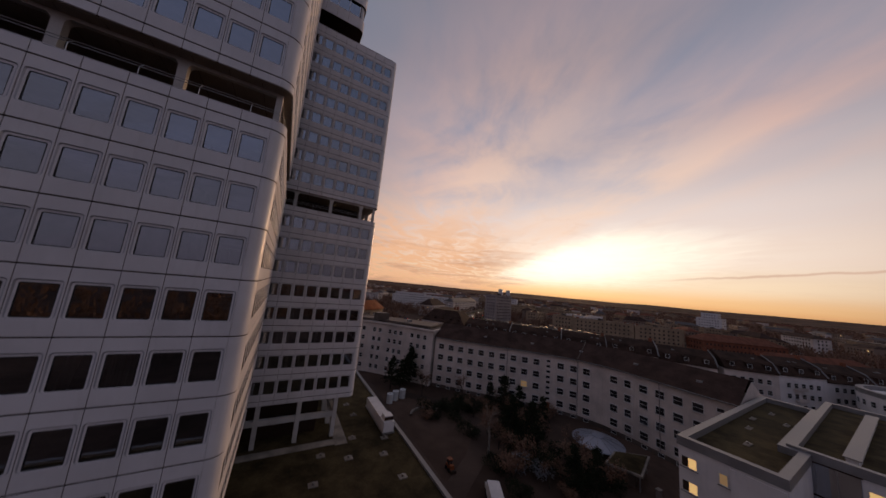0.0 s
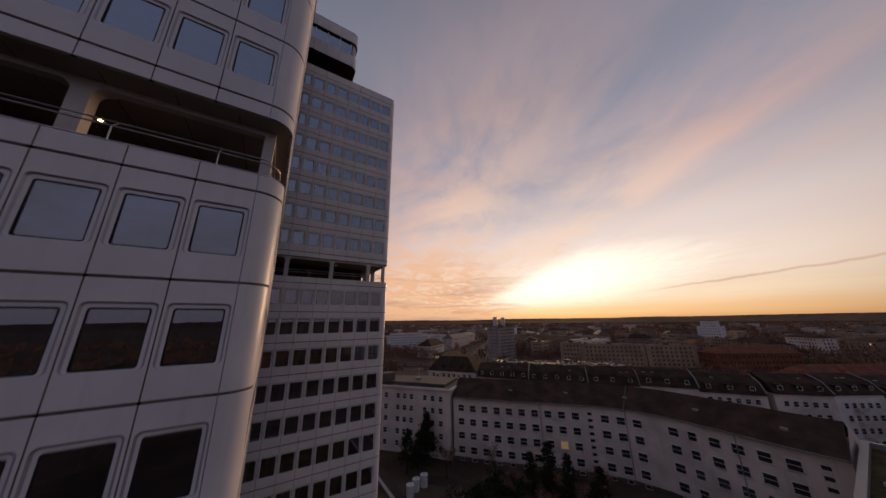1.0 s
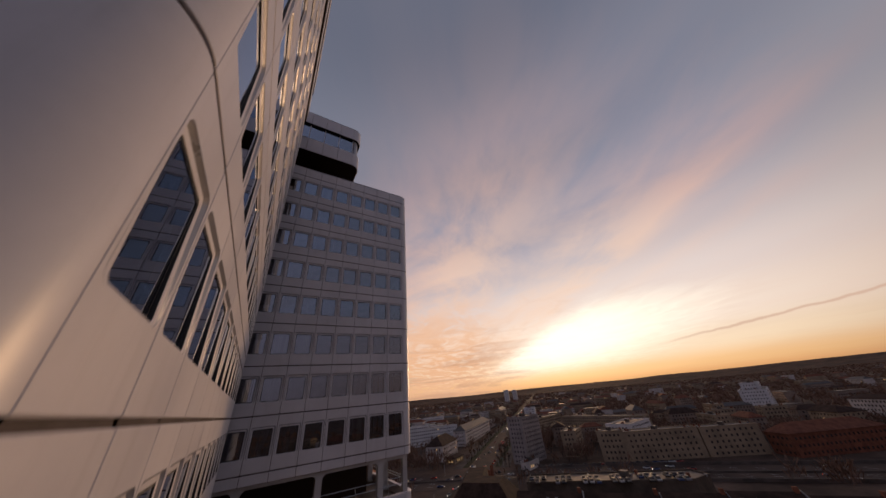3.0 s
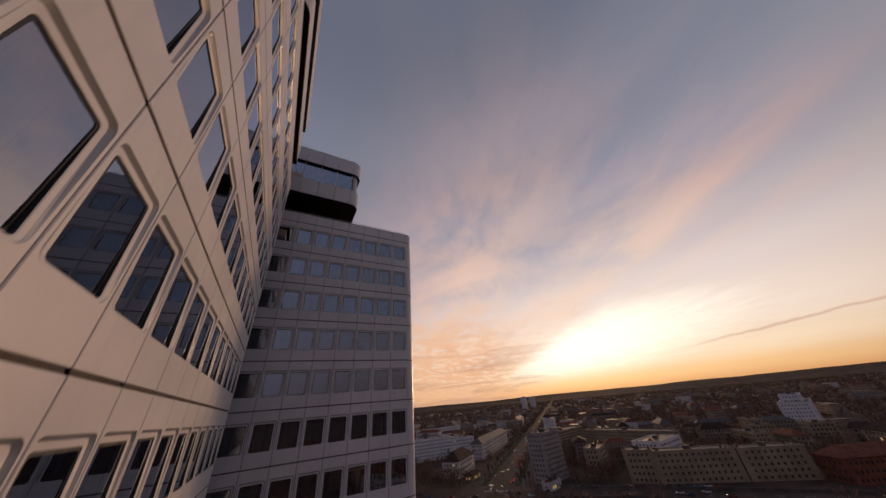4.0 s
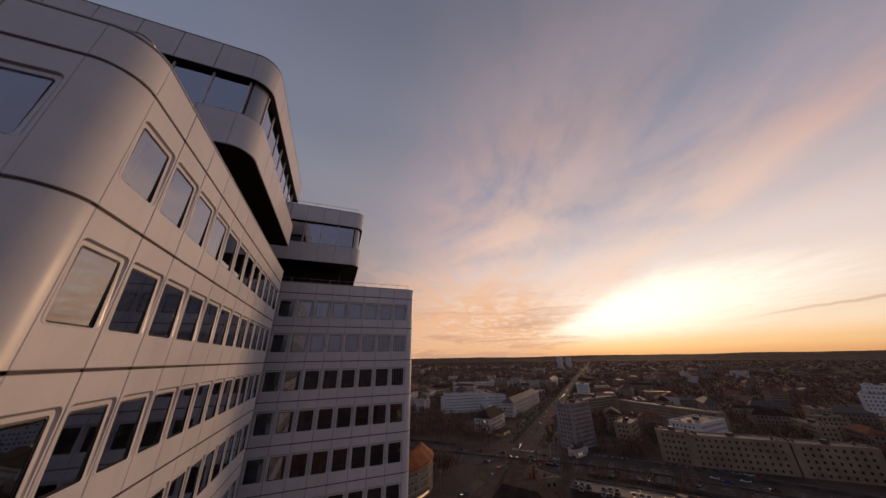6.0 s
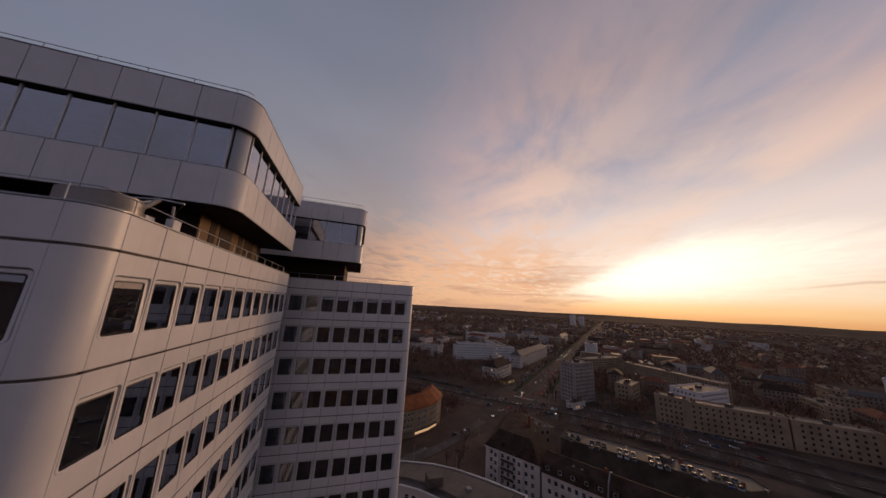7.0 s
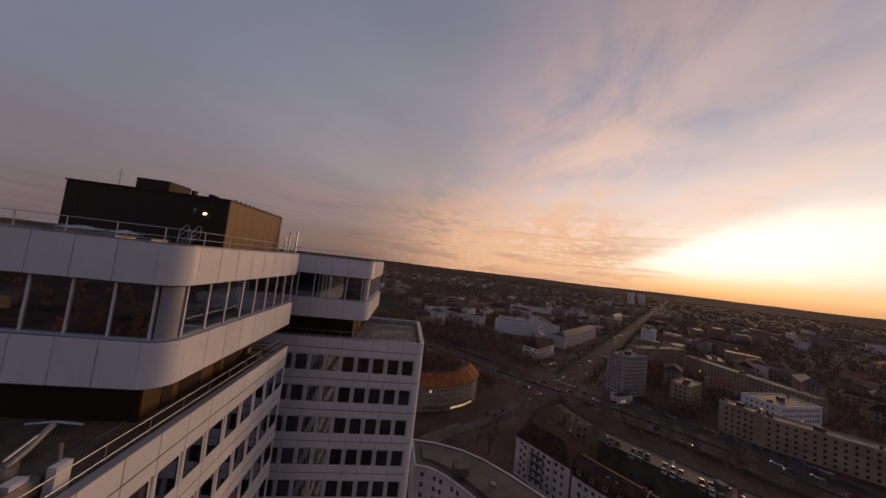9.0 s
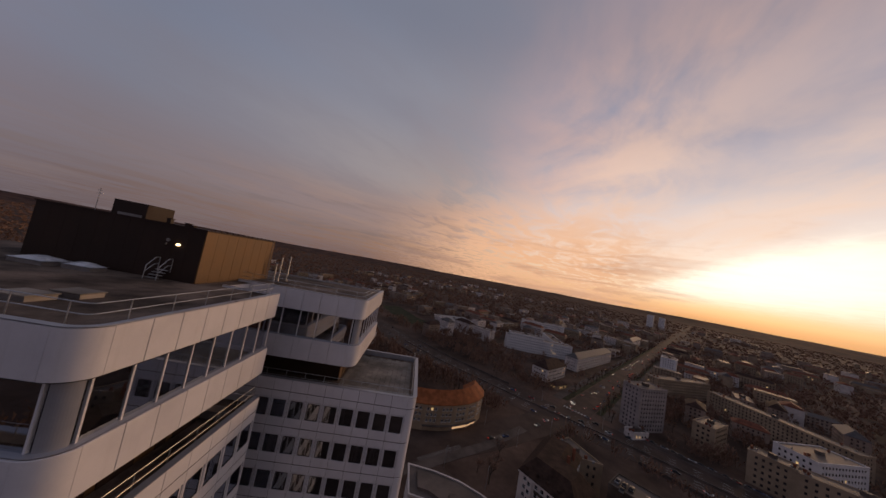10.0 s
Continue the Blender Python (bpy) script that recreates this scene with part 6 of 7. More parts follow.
def row_house(a, b, k, rng):
    """One house of the terrace: plaster front, mansard roof with dormers, party-wall strips."""
    a, b = Vector((*a, 0)), Vector((*b, 0))
    u = (b - a).normalized()
    inw = Vector((-u.y, u.x, 0))
    w = (b - a).length
    eave = 14.8 + rng.uniform(-.5, .5)
    t = thing("terraced_house", "pale plaster terraced house with dark mansard roof and dormers", "house", a + u * (w / 2) + inw * 6, "terraced houses")
    m = frame_of(a, u, inw)
    part("wall", Geo().box((0, 0, -.2), (w, 13, eave)).mesh("wall", rng.choice((M_PLASTER, M_WHITE, M_PLASTER))), t, m=m)
    prof = [(-.5, eave - .1), (-.5, eave + .15), (1.9, eave + 3.0), (6.5, eave + 4.9), (11.1, eave + 3.0), (13.5, eave - .1)]
    g = Geo()
    for x in (.02, w - .02):
        g.v += [(x, d, z) for d, z in prof]
    n = len(prof)
    g.f = [(i, n + i, n + i + 1, i + 1) for i in range(n - 1)] + [tuple(range(n)), tuple(range(2 * n - 1, n - 1, -1))]
    g.m = [0] * len(g.f)
    part("roof", g.mesh("roof", M_DARKTILE), t, m=m)
    part("party_wall", Geo().tube([(w, d, z + .18) for d, z in prof[1:]], .22, 4).mesh("party_wall", M_ZINC), t, m=m)
    nd = max(2, int(w / 4.2))
    dorm = Geo().box((-.95, -.2, 0), (.95, 2.0, 1.75)).box((-1.1, -.35, 1.75), (1.1, 2.4, 1.9))
    dd = dorm.mesh("dormer", M_DARKTILE)
    dw = window_mesh(1.35, 1.3, M_CITYGLASS, 1, False)
    for i in range(nd):
        x = w * (i + .5) / nd
        o = part("dormer", dd, t, m=m @ Matrix.Translation((x, .5, eave + .75)))
        part("dormer_window", dw, o, m=m @ Matrix.Translation((x - .67, .28, eave + 1.0)))
    for i in range(rng.randrange(1, 3)):
        x = rng.uniform(2, w - 2)
        part("roof_light", Geo().box((-.4, -.05, 0), (.4, .9, .35)).mesh("roof_light", M_ZINC), t, m=m @ Matrix.Translation((x, 3.6, eave + 3.6)))
    part("chimney", Geo().box((-.5, -.4, 0), (.5, .4, 3.0)).mesh("chimney", M_REDBRICK), t, m=m @ Matrix.Translation((w - 1.0, 6.3, eave + 3)))
    wall_windows(t, (a.x, a.y), (b.x, b.y), 4, 1.6, 3.3, 2.3, WIN_DARK, .6, 1.35, .01, rng)
    bal = rng.random() < .5
    for r in range(1, 4) if bal else ():
        part("balcony", Geo().box((w * .3, -1.2, 1.0 + r * 3.3), (w * .3 + 3, 0, 1.15 + r * 3.3)).box((w * .3, -1.2, 1.15 + r * 3.3), (w * .3 + 3, -1.12, 2.1 + r * 3.3)).mesh("balcony", M_PLASTER), t, m=m)


rng = random.Random(21)
row_line = [(81.0, 90.6), (93.5, 72.8), (106.0, 55.0), (115.5, 41.4), (125.0, 28.0), (134.5, 14.6)]
for k in range(len(row_line) - 1):
    row_house(row_line[k], row_line[k + 1], k, rng)
row2 = [(136.0, 13.4), (146, 3.0), (158.5, -5.0), (171, -13.0), (186, -22)]
for k in range(len(row2) - 1):
    row_house(row2[k], row2[k + 1], k, rng)


CORNER = block_house("corner block with steep brown tile roofs at the junction", [(67.5, 110.2), (80.7, 91.4), (95.1, 102.2), (90.5, 110.6), (102.5, 123.6), (88.5, 133.0)], 15.8, 5, "hip", M_PLASTER, M_DARKTILE, 6.0, 4.8, 2.5, windows="parts", name="corner_house", seed=2, chimneys=2)

# oriels, balconies and dormers on the corner block's street front
ca, cb = Vector((67.5, 110.2, 0)), Vector((80.7, 91.4, 0))
cu = (cb - ca).normalized()
cin = Vector((-cu.y, cu.x, 0))
cm = frame_of(ca, cu, cin)
for x in (5.0, 15.2):
    o = part("oriel", Geo().prism([(x - 1.6, .0), (x - 1.2, -.9), (x + 1.2, -.9), (x + 1.6, .0)], 3.4, 15.2).mesh("oriel", M_PLASTER), CORNER, "bay window shaft", m=cm)
    for r in range(4):
        part("window", WIN_DARK, o, m=cm @ Matrix.Translation((x - .675, -.92, 4.2 + r * 2.95)))
for r in range(4):
    part("balcony", Geo().box((7.4, -1.1, 3.6 + r * 2.95), (12.8, -.02, 3.75 + r * 2.95)).box((7.4, -1.1, 3.75 + r * 2.95), (12.8, -1.04, 4.65 + r * 2.95)).mesh("balcony", M_DARKYARD), CORNER, "dark railed balcony", m=cm)
part("cornice", Geo().box((-.4, -.62, 15.45), (23.3, -.02, 15.75)).mesh("cornice", M_PLASTER), CORNER, m=cm)
for i in range(5):
    part("dormer", Geo().box((2.0 + i * 4.4, .7, 16.7), (3.3 + i * 4.4, 3.0, 18.3)).mesh("dormer", M_DARKTILE), CORNER, m=cm)
block_house("flat-roofed rear house with pale walls", [(91.1, 133.6), (103.1, 124.2), (112.3, 121.8), (106.5, 141.0)], 14.6, 4, "flat", M_CREAM, M_FELT, seed=3)


def flat_annex():
    """Long flat parking deck behind the terrace."""
    a, b = Vector((105.5, 109.0)), Vector((145.3, 62.2))
    u = (b - a).normalized()
    n = Vector((-u.y, u.x))
    plan = [tuple(a), tuple(b), tuple(b + u * 7 + n * 6), tuple(b + u * 4 + n * 14), tuple(a + n * 12 + u * 1)]
    t = block_house("long parking deck with a pale rim and parked cars", plan, 15.7, 1, "flat", M_DARKYARD, M_FELT, name="annex_building", seed=5)
    c = a.lerp(b, .42) + n * 6
    d = thing("roof_divider", "low pale divider wall on the parking deck", "wall", (c.x, c.y, 15.75))
    part("coping", Geo().box((-.2, -5.6, 0), (.2, 5.6, .5)).mesh("coping", M_ZINC), d, m=frame_of((c.x, c.y, 15.75), (u.x, u.y, 0), (n.x, n.y, 0)))


flat_annex()


def orange_block():
    """Curved corner block with an orange roof and lit shops."""
    t = thing("orange_roof_building", "curved pale corner building with an orange tile roof", "building", (38, 172, 0))
    outer = [(20, 154.8), (29, 154.6), (38, 155.6), (47, 158.2), (55.5, 162.6), (62.5, 168.6), (67.5, 176), (69.5, 184)]
    part("wall", sweep(outer, [(0, -.2), (0, 14.6), (13, 14.6), (13, -.2)], M_CREAM, "wall"), t)
    part("roof", sweep(outer, [(-.7, 14.3), (-.7, 14.7), (6.5, 20.0), (13.7, 14.7), (13.7, 14.3)], M_ORANGE, "roof"), t, "orange tile roof")
    rng = random.Random(8)
    for a, b in zip(outer, outer[1:]):
        wall_windows(t, a, b, 3, 4.9, 3.1, 2.3, WIN_DARK, .2, 1.35, .03, rng)
    part("shop_front", sweep(outer[3:6], [(-.08, .9), (-.08, 2.5)], M_SHOP, "shop_front"), t, "glowing shop windows")
    part("shop_awning", sweep(outer[1:6], [(0, 3.3), (-1.4, 3.0), (-1.4, 2.9), (0, 3.1)], M_FELT, "shop_awning"), t)


orange_block()


def slab(label, c, size, ang, hgt, floors, wall, roof_mat, roof="flat", seed=1, rise=4, name="apartment_building", windows="joined", lit=.01, step=2.7):
    w, d = size
    ca, sa = math.cos(radians(ang)), math.sin(radians(ang))
    plan = [(c[0] + x * ca - y * sa, c[1] + x * sa + y * ca) for x, y in ((-w / 2, -d / 2), (w / 2, -d / 2), (w / 2, d / 2), (-w / 2, d / 2))]
    return block_house(label, plan, hgt, floors, roof, wall, roof_mat, rise, d / 2 - .2, step, windows, name, seed=seed, lit=lit)


AVA = 41.3
slab("tall pale residential slab beside the avenue", (200.5, 199), (27, 14), 12, 31, 10, M_GREYBLOCK, M_FELT, seed=31, lit=.01)
slab("low shop pavilion at the junction with lit front", (183, 183), (14, 7), 12, 4.5, 1, M_PLASTER, M_FELT, seed=32, lit=.4)
slab("short cream gable end facing the motorway", (235.5, 146.2), (18, 12), -61, 18, 5, M_CREAM, M_FELT, "flat", 40, lit=.005)
slab("long cream apartment block facing the motorway", (256, 123.3), (49, 12), -44, 17, 5, M_CREAM, M_FELT, "flat", 41, lit=.005, step=3.4)
slab("long cream apartment block facing the motorway", (287, 93), (36, 12), -44, 16.5, 5, M_CREAM, M_FELT, "flat", 42, lit=.005, step=3.4)
slab("long curved row of cream apartment houses", (336, 214), (96, 13), -88, 18, 6, M_CREAM, M_FELT, "flat", 43, lit=.004)
slab("cream apartment row near the avenue", (322, 288), (78, 13), 9, 18, 6, M_CREAM, M_FELT, seed=45)
slab("cream apartment block with balconies", (240, 184), (26, 12), 25, 17, 5, M_CREAM, M_FELT, seed=46)
slab("large white block with a grey roof", (288, 159), (42, 20), 5, 18, 5, M_WHITE, M_FELT, seed=64)
slab("white block with a stepped top by the avenue", (404, 382), (26, 18), AVA, 24, 7, M_WHITE, M_FELT, seed=47)
slab("white hotel block with rows of windows", (196, 377), (90, 16), -9, 18, 5, M_WHITE, M_FELT, seed=50, lit=.01)
slab("set-back white top of the hotel", (180, 384), (46, 15), -9, 21.5, 6, M_WHITE, M_FELT, seed=52)
slab("white hotel wing with window rows", (236, 412), (70, 15), 78, 18, 5, M_WHITE, M_FELT, seed=51)
slab("far white apartment block with window rows", (292, 566), (86, 16), -9, 19, 5, M_WHITE, M_FELT, seed=48)
slab("long office block with a dark hipped roof", (266, 361), (132, 15), 38, 15, 4, M_PLASTER, M_SLATE, "hip", 53, 5)
slab("far office block with a dark hipped roof", (525, 594), (110, 15), AVA, 15, 4, M_PLASTER, M_SLATE, "hip", 49, 5)
slab("pale villa with a steep brown hipped roof", (167, 282), (42, 17), 38, 12, 3, M_PLASTER, M_TILE, "hip", 54, 7, lit=.02)
slab("restaurant with lit garden", (163, 254), (18, 8), 30, 4, 1, M_CREAM, M_TILE, "hip", 55, 2, lit=.8)
slab("low hall with a pale roof in the park", (90, 500), (64, 40), 20, 7, 1, M_PLASTER, M_ZINC, "flat", 56)
slab("distant twin tower blocks by the avenue", (1228, 1318), (30, 26), AVA, 62, 16, M_WHITE, M_FELT, seed=57)
slab("distant tower block by the avenue", (1268, 1292), (28, 24), AVA, 58, 15, M_WHITE, M_FELT, seed=58)
slab("stepped white hospital block far off", (560, 130), (70, 26), 10, 26, 7, M_WHITE, M_FELT, seed=59)
slab("white terraced top of the hospital", (566, 132), (40, 18), 10, 33, 9, M_WHITE, M_FELT, seed=60)
slab("long red-brick hall with tiled roof", (318, 52), (60, 16), -35, 12, 3, M_REDBRICK, M_REDROOF, "hip", 61, 5)
slab("long red-roofed house row", (260, -40), (110, 14), -30, 13, 4, M_PLASTER, M_REDROOF, "hip", 62, 5)
slab("long red-roofed house row", (212, 4), (50, 13), -33, 13, 4, M_PLASTER, M_REDROOF, "hip", 63, 5)

FIXED = [(170, 378, 42), (215, 378, 40), (236, 412, 42), (292, 566, 50), (232, 335, 40), (266, 361, 40), (308, 394, 36), (490, 564, 36), (525, 594, 36), (560, 625, 36), (167, 282, 30), (163, 254, 16), (200, 199, 24), (183, 183, 14), (235, 146, 16), (256, 123, 28), (287, 93, 26), (336, 180, 24), (336, 214, 26), (336, 248, 24), (300, 285, 24), (322, 288, 26), (346, 292, 24), (240, 184, 22), (288, 159, 30), (404, 382, 22), (90, 500, 46), (0, 480, 40), (30, 440, 36), (-30, 550, 40), (318, 52, 40), (260, -40, 62), (212, 4, 34), (560, 130, 50), (38, 172, 38), (150, 10, 60), (100, 110, 60), (60, 40, 90), (158, -24, 30), (80, -20, 60), (0, 20, 120), (120, 40, 40), (1228, 1318, 30), (1268, 1292, 30), (146, 116, 22), (160, 98, 24), (174, 78, 24), (192, 56, 28)]


def seg_dist(p, line):
    best = 1e9
    for a, b in zip(line, line[1:]):
        a, b = Vector(a), Vector(b)
        k = max(0, min(1, (p - a).dot(b - a) / (b - a).length_squared))
        best = min(best, (p - a - (b - a) * k).length)
    return best


def free_spot(p, r):
    if any((p - Vector((x, y))).length < q + r * .6 for x, y, q in FIXED):
        return False
    loc = p - JX
    if loc.dot(AV_U) > -20 and abs(loc.dot(AV_V)) < (24 if loc.dot(AV_U) < 380 else 9) + r * .5:
        return False
    return seg_dist(p, MOTORWAY) > 26 + r * .5 and seg_dist(p, STREET) > 18 + r * .5


rng = random.Random(77)
spots, far_spots = [], []
for i in range(-46, 60):
    for j in range(-46, 50):
        p = JX + AV_U * (i * 36 + rng.uniform(-7, 7)) + AV_V * (j * 33 + rng.uniform(-7, 7))
        if p.y < -420 or (p.x < -30 and -75 < p.y < 150) or (p.y < -60 and p.x < 60 and p.length < 460):
            continue
        if rng.random() < (.30 if (p - JX).length < 420 else .62) or not free_spot(p, 18):
            continue
        woods = noise.noise((p.x * .0022, p.y * .0022, 3.1))
        dist = (p - Vector((10, 0))).length
        if woods > .22 or (dist > 900 and woods > .02) or (dist > 1500 and woods > -.2):
            continue
        if dist > 480 and p.x > 1.6 * p.y and rng.random() < .55:
            continue
        (spots if dist < 470 else far_spots).append((p, dist))
walls = (M_CITYWALL, M_CREAM, M_PLASTER, M_CITYWALL)
roofs = ((M_TILE, "hip"), (M_FELT, "flat"), (M_REDROOF, "hip"), (M_FELT, "flat"), (M_SLATE, "hip"))
names = {M_PLASTER: "grey plaster", M_CITYWALL: "weathered brown plaster", M_CREAM: "cream plaster", M_WHITE: "white"}
rn = {M_TILE: "brown tile roof", M_FELT: "flat felt roof", M_REDROOF: "red tile roof", M_SLATE: "slate roof"}
for k, (p, dist) in enumerate(spots):
    wm = rng.choice(walls)
    rm, kind = rng.choice(roofs)
    fl = rng.choice((4, 5, 5, 6))
    slab(f"{names[wm]} apartment house with a {rn[rm]}", tuple(p), (rng.uniform(18, 32), rng.uniform(10.5, 13)), AVA + rng.choice((0, 90)) + rng.uniform(-4, 4), fl * 3.05 + .8, fl, wm, rm, kind, 100 + k, rng.uniform(3, 5), lit=.003)
fw, fr = Geo(), Geo()
for p, dist in far_spots:
    w, d, hgt = rng.uniform(16, 40), rng.uniform(10, 16), rng.uniform(7, 19)
    ang = radians(AVA + rng.choice((0, 90)) + rng.uniform(-12, 12))
    m = frame_of((p.x, p.y, 0), (math.cos(ang), math.sin(ang), 0), (-math.sin(ang), math.cos(ang), 0))
    fw.box((-w / 2, -d / 2, -.2), (w / 2, d / 2, hgt), rng.choice((0, 0, 1, 1, 2)), m)
    if rng.random() < .55:
        rs = rng.uniform(2.5, 4.5)
        fr.add([m @ Vector(v) for v in ((-w / 2 - .4, -d / 2 - .4, hgt), (w / 2 + .4, -d / 2 - .4, hgt), (w / 2 + .4, d / 2 + .4, hgt), (-w / 2 - .4, d / 2 + .4, hgt), (-w / 2 + d * .3, 0, hgt + rs), (w / 2 - d * .3, 0, hgt + rs))],
               [(0, 1, 5, 4), (1, 2, 5), (2, 3, 4, 5), (3, 0, 4)], rng.choice((0, 1, 1, 2)))
    else:
        fr.box((-w / 2 - .2, -d / 2 - .2, hgt), (w / 2 + .2, d / 2 + .2, hgt + .4), 3, m)
    if dist < 1100:
        for fl in range(int(hgt / 3.1)):
            for c in range(int(w / 3)):
                for s in (-1, 1):
                    x, z = -w / 2 + 1 + c * 3, 1.2 + fl * 3.05
                    fw.add([m @ Vector(v) for v in ((x, s * (d / 2 + .03), z), (x + 1.4, s * (d / 2 + .03), z), (x + 1.4, s * (d / 2 + .03), z + 1.5), (x, s * (d / 2 + .03), z + 1.5))], [(0, 1, 2, 3) if s < 0 else (3, 2, 1, 0)], 3 if rng.random() > .01 else 4)
t = solid("distant_houses", fw.mesh("distant_houses", [M_CITYWALL, M_CREAM, M_PLASTER, M_CITYGLASS, M_WARMWIN]), "far city houses in plaster and brick", "houses", kind="stuff")
solid("distant_roofs", fr.mesh("distant_roofs", [M_TILE, M_REDROOF, M_SLATE, M_FELT]), "far city roofs in brown red and grey", "roofs", kind="stuff")


# ---- trees ----
def bare_tree(seed, hgt, spread, bark, twig, twigs=420):
    """Tapered trunk with forking limbs and a crown of thin twig clumps."""
    rng = random.Random(seed)
    wood, crown = Geo(), Geo()
    tips = []

    def grow(a, d, length, r, level):
        b = a + d * length
        n = 6 if level == 0 else 4
        q = d.to_track_quat("Z", "Y").to_matrix()
        vs = [p + q @ Vector((rr * math.cos(2 * math.pi * i / n), rr * math.sin(2 * math.pi * i / n), 0)) for p, rr in ((a, r), (b, r * .62)) for i in range(n)]
        wood.add(vs, [(i, (i + 1) % n, n + (i + 1) % n, n + i) for i in range(n)])
        tips.append((b, level))
        if level == 4:
            return
        for _ in range(3 if level else 4):
            nd = (d + Vector((rng.gauss(0, spread), rng.gauss(0, spread), rng.uniform(-.05, .45)))).normalized()
            grow(a + d * length * rng.uniform(.65, 1.0), nd, length * rng.uniform(.55, .78), r * .52, level + 1)

    grow(Vector((0, 0, -.1)), Vector((0, 0, 1)), hgt * .34, hgt * .022, 0)
    ends = [p for p, l in tips if l >= 2]
    for _ in range(twigs):
        p = rng.choice(ends) + Vector((rng.gauss(0, .35), rng.gauss(0, .35), rng.gauss(0, .3)))
        d = Vector((rng.gauss(0, 1), rng.gauss(0, 1), rng.gauss(.3, .8))).normalized()
        s = Vector((rng.gauss(0, 1), rng.gauss(0, 1), rng.gauss(0, 1))).cross(d).normalized() * rng.uniform(.02, .06)
        e = d * rng.uniform(.5, 1.3)
        crown.add([p - s, p + s, p + e + s * .3, p + e - s * .3], [(0, 1, 2, 3)])
    return wood.mesh("trunk", bark), crown.mesh("crown", twig)


def evergreen(seed, hgt, wide):
    """Pine with whorls of uneven boughs, each bough a spray of small tufts."""
    rng = random.Random(seed)
    wood = Geo().bar((0, 0, -.1), (0, 0, hgt * .95), hgt * .018, 6)
    crown = Geo()
    for _ in range(95):
        k = rng.random() ** .85
        z = hgt * (.14 + .84 * k)
        reach = wide * (1 - k) ** .7 * rng.uniform(.35, 1.15) + .2
        a = rng.uniform(0, 2 * math.pi)
        out = Vector((math.cos(a), math.sin(a), rng.uniform(-.12, .22)))
        wood.bar((0, 0, z), Vector((0, 0, z)) + out * reach * .8, .04, 3)
        for _ in range(20):
            q = Vector((0, 0, z)) + out * reach * rng.uniform(.3, 1.0) + Vector((rng.gauss(0, .28), rng.gauss(0, .28), rng.gauss(.1, .18)))
            d = (out + Vector((rng.gauss(0, .6), rng.gauss(0, .6), rng.gauss(.25, .4)))).normalized() * rng.uniform(.3, .65)
            s = d.cross(Vector((rng.gauss(0, 1), rng.gauss(0, 1), rng.gauss(0, 1)))).normalized() * rng.uniform(.08, .2)
            crown.add([q - s, q + s, q + d], [(0, 1, 2)])
    return wood.mesh("trunk", M_BARK), crown.mesh("crown", M_LEAF)


def shrub(seed, hgt, wide, mat):
    """Lumpy bush: stems and loose leaf tufts."""
    rng = random.Random(seed)
    wood, crown = Geo(), Geo()
    lumps = [(Vector((rng.gauss(0, wide * .4), rng.gauss(0, wide * .4), hgt * rng.uniform(.35, .8))), rng.uniform(.3, .55) * wide) for _ in range(7)]
    for c, r in lumps:
        wood.bar((c.x * .2, c.y * .2, -.1), c, .05, 4)
        for _ in range(150):
            d = Vector((rng.gauss(0, 1), rng.gauss(0, 1), rng.gauss(0, .8)))
            q = c + d.normalized() * r * rng.uniform(.55, 1.1)
            e = Vector((rng.gauss(0, 1), rng.gauss(0, 1), rng.gauss(.3, 1))).normalized() * rng.uniform(.15, .4)
            s = e.cross(d).normalized() * rng.uniform(.06, .16)
            crown.add([q - s, q + s, q + e], [(0, 1, 2)])
    return wood.mesh("trunk", M_BARK), crown.mesh("crown", mat)


TREES = [bare_tree(1, 11, .55, M_BARK, M_TWIG), bare_tree(2, 9, .5, M_BARK, M_TWIG), bare_tree(3, 13, .45, M_BARK, M_TWIG), bare_tree(4, 12, .32, M_BIRCH, M_TWIG, 500)]
FIRS = [evergreen(5, 12, 3.4), evergreen(6, 10, 3.6), evergreen(7, 11, 3.0)]
BUSHES = [shrub(11, 3.2, 3.0, M_LEAF), shrub(12, 2.4, 2.6, M_LEAF), shrub(13, 3.6, 2.8, M_TWIG)]

PALE_BUSH = shrub(14, 2.4, 2.8, material("silver_leaves", (.30, .31, .34), 0.7, vary=0.3, scale=0.5, bump=0.0, island=True))


def plant_tree(x, y, kind, s, ang, label, group):
    t = thing("tree", label, "tree", (x, y, 0), group)
    m = Matrix.Translation((x, y, 0)) @ Matrix.Rotation(ang, 4, "Z") @ Matrix.Scale(s, 4)
    part("trunk", kind[0], t, m=m)
    part("crown", kind[1], t, m=m)


rng = random.Random(9)
for x, y, s in ((41.5, 66.0, 1.0), (43.5, 68.5, 1.15), (38.5, 64.0, .8), (58.5, 38.0, .95), (60.5, 34.5, .8), (56.5, 41.5, .7), (62.0, 28.0, .75), (52.5, 29.0, .9), (53.5, 24.0, .95), (50.0, 11.4, .75), (52.2, 8.6, .7), (35.3, 64.0, .85)):
    plant_tree(x, y, FIRS[rng.randrange(3)], s, rng.uniform(0, 6), "dark evergreen tree in the courtyard", "courtyard trees")
plant_tree(43.4, 26.2, TREES[3], 1.0, 1.0, "bare pale birch in the courtyard", "courtyard trees")
for x, y in ((46, 60), (53, 50), (61, 42), (46.5, 26.5), (52, 18), (59, 25), (57, 14), (66, 32), (43, 57), (47, 14), (50, 40), (38, 70), (62, 20), (55, 33)):
    plant_tree(x, y, TREES[rng.randrange(3)], rng.uniform(.45, .75), rng.uniform(0, 6), "bare leafless courtyard tree", "courtyard trees")
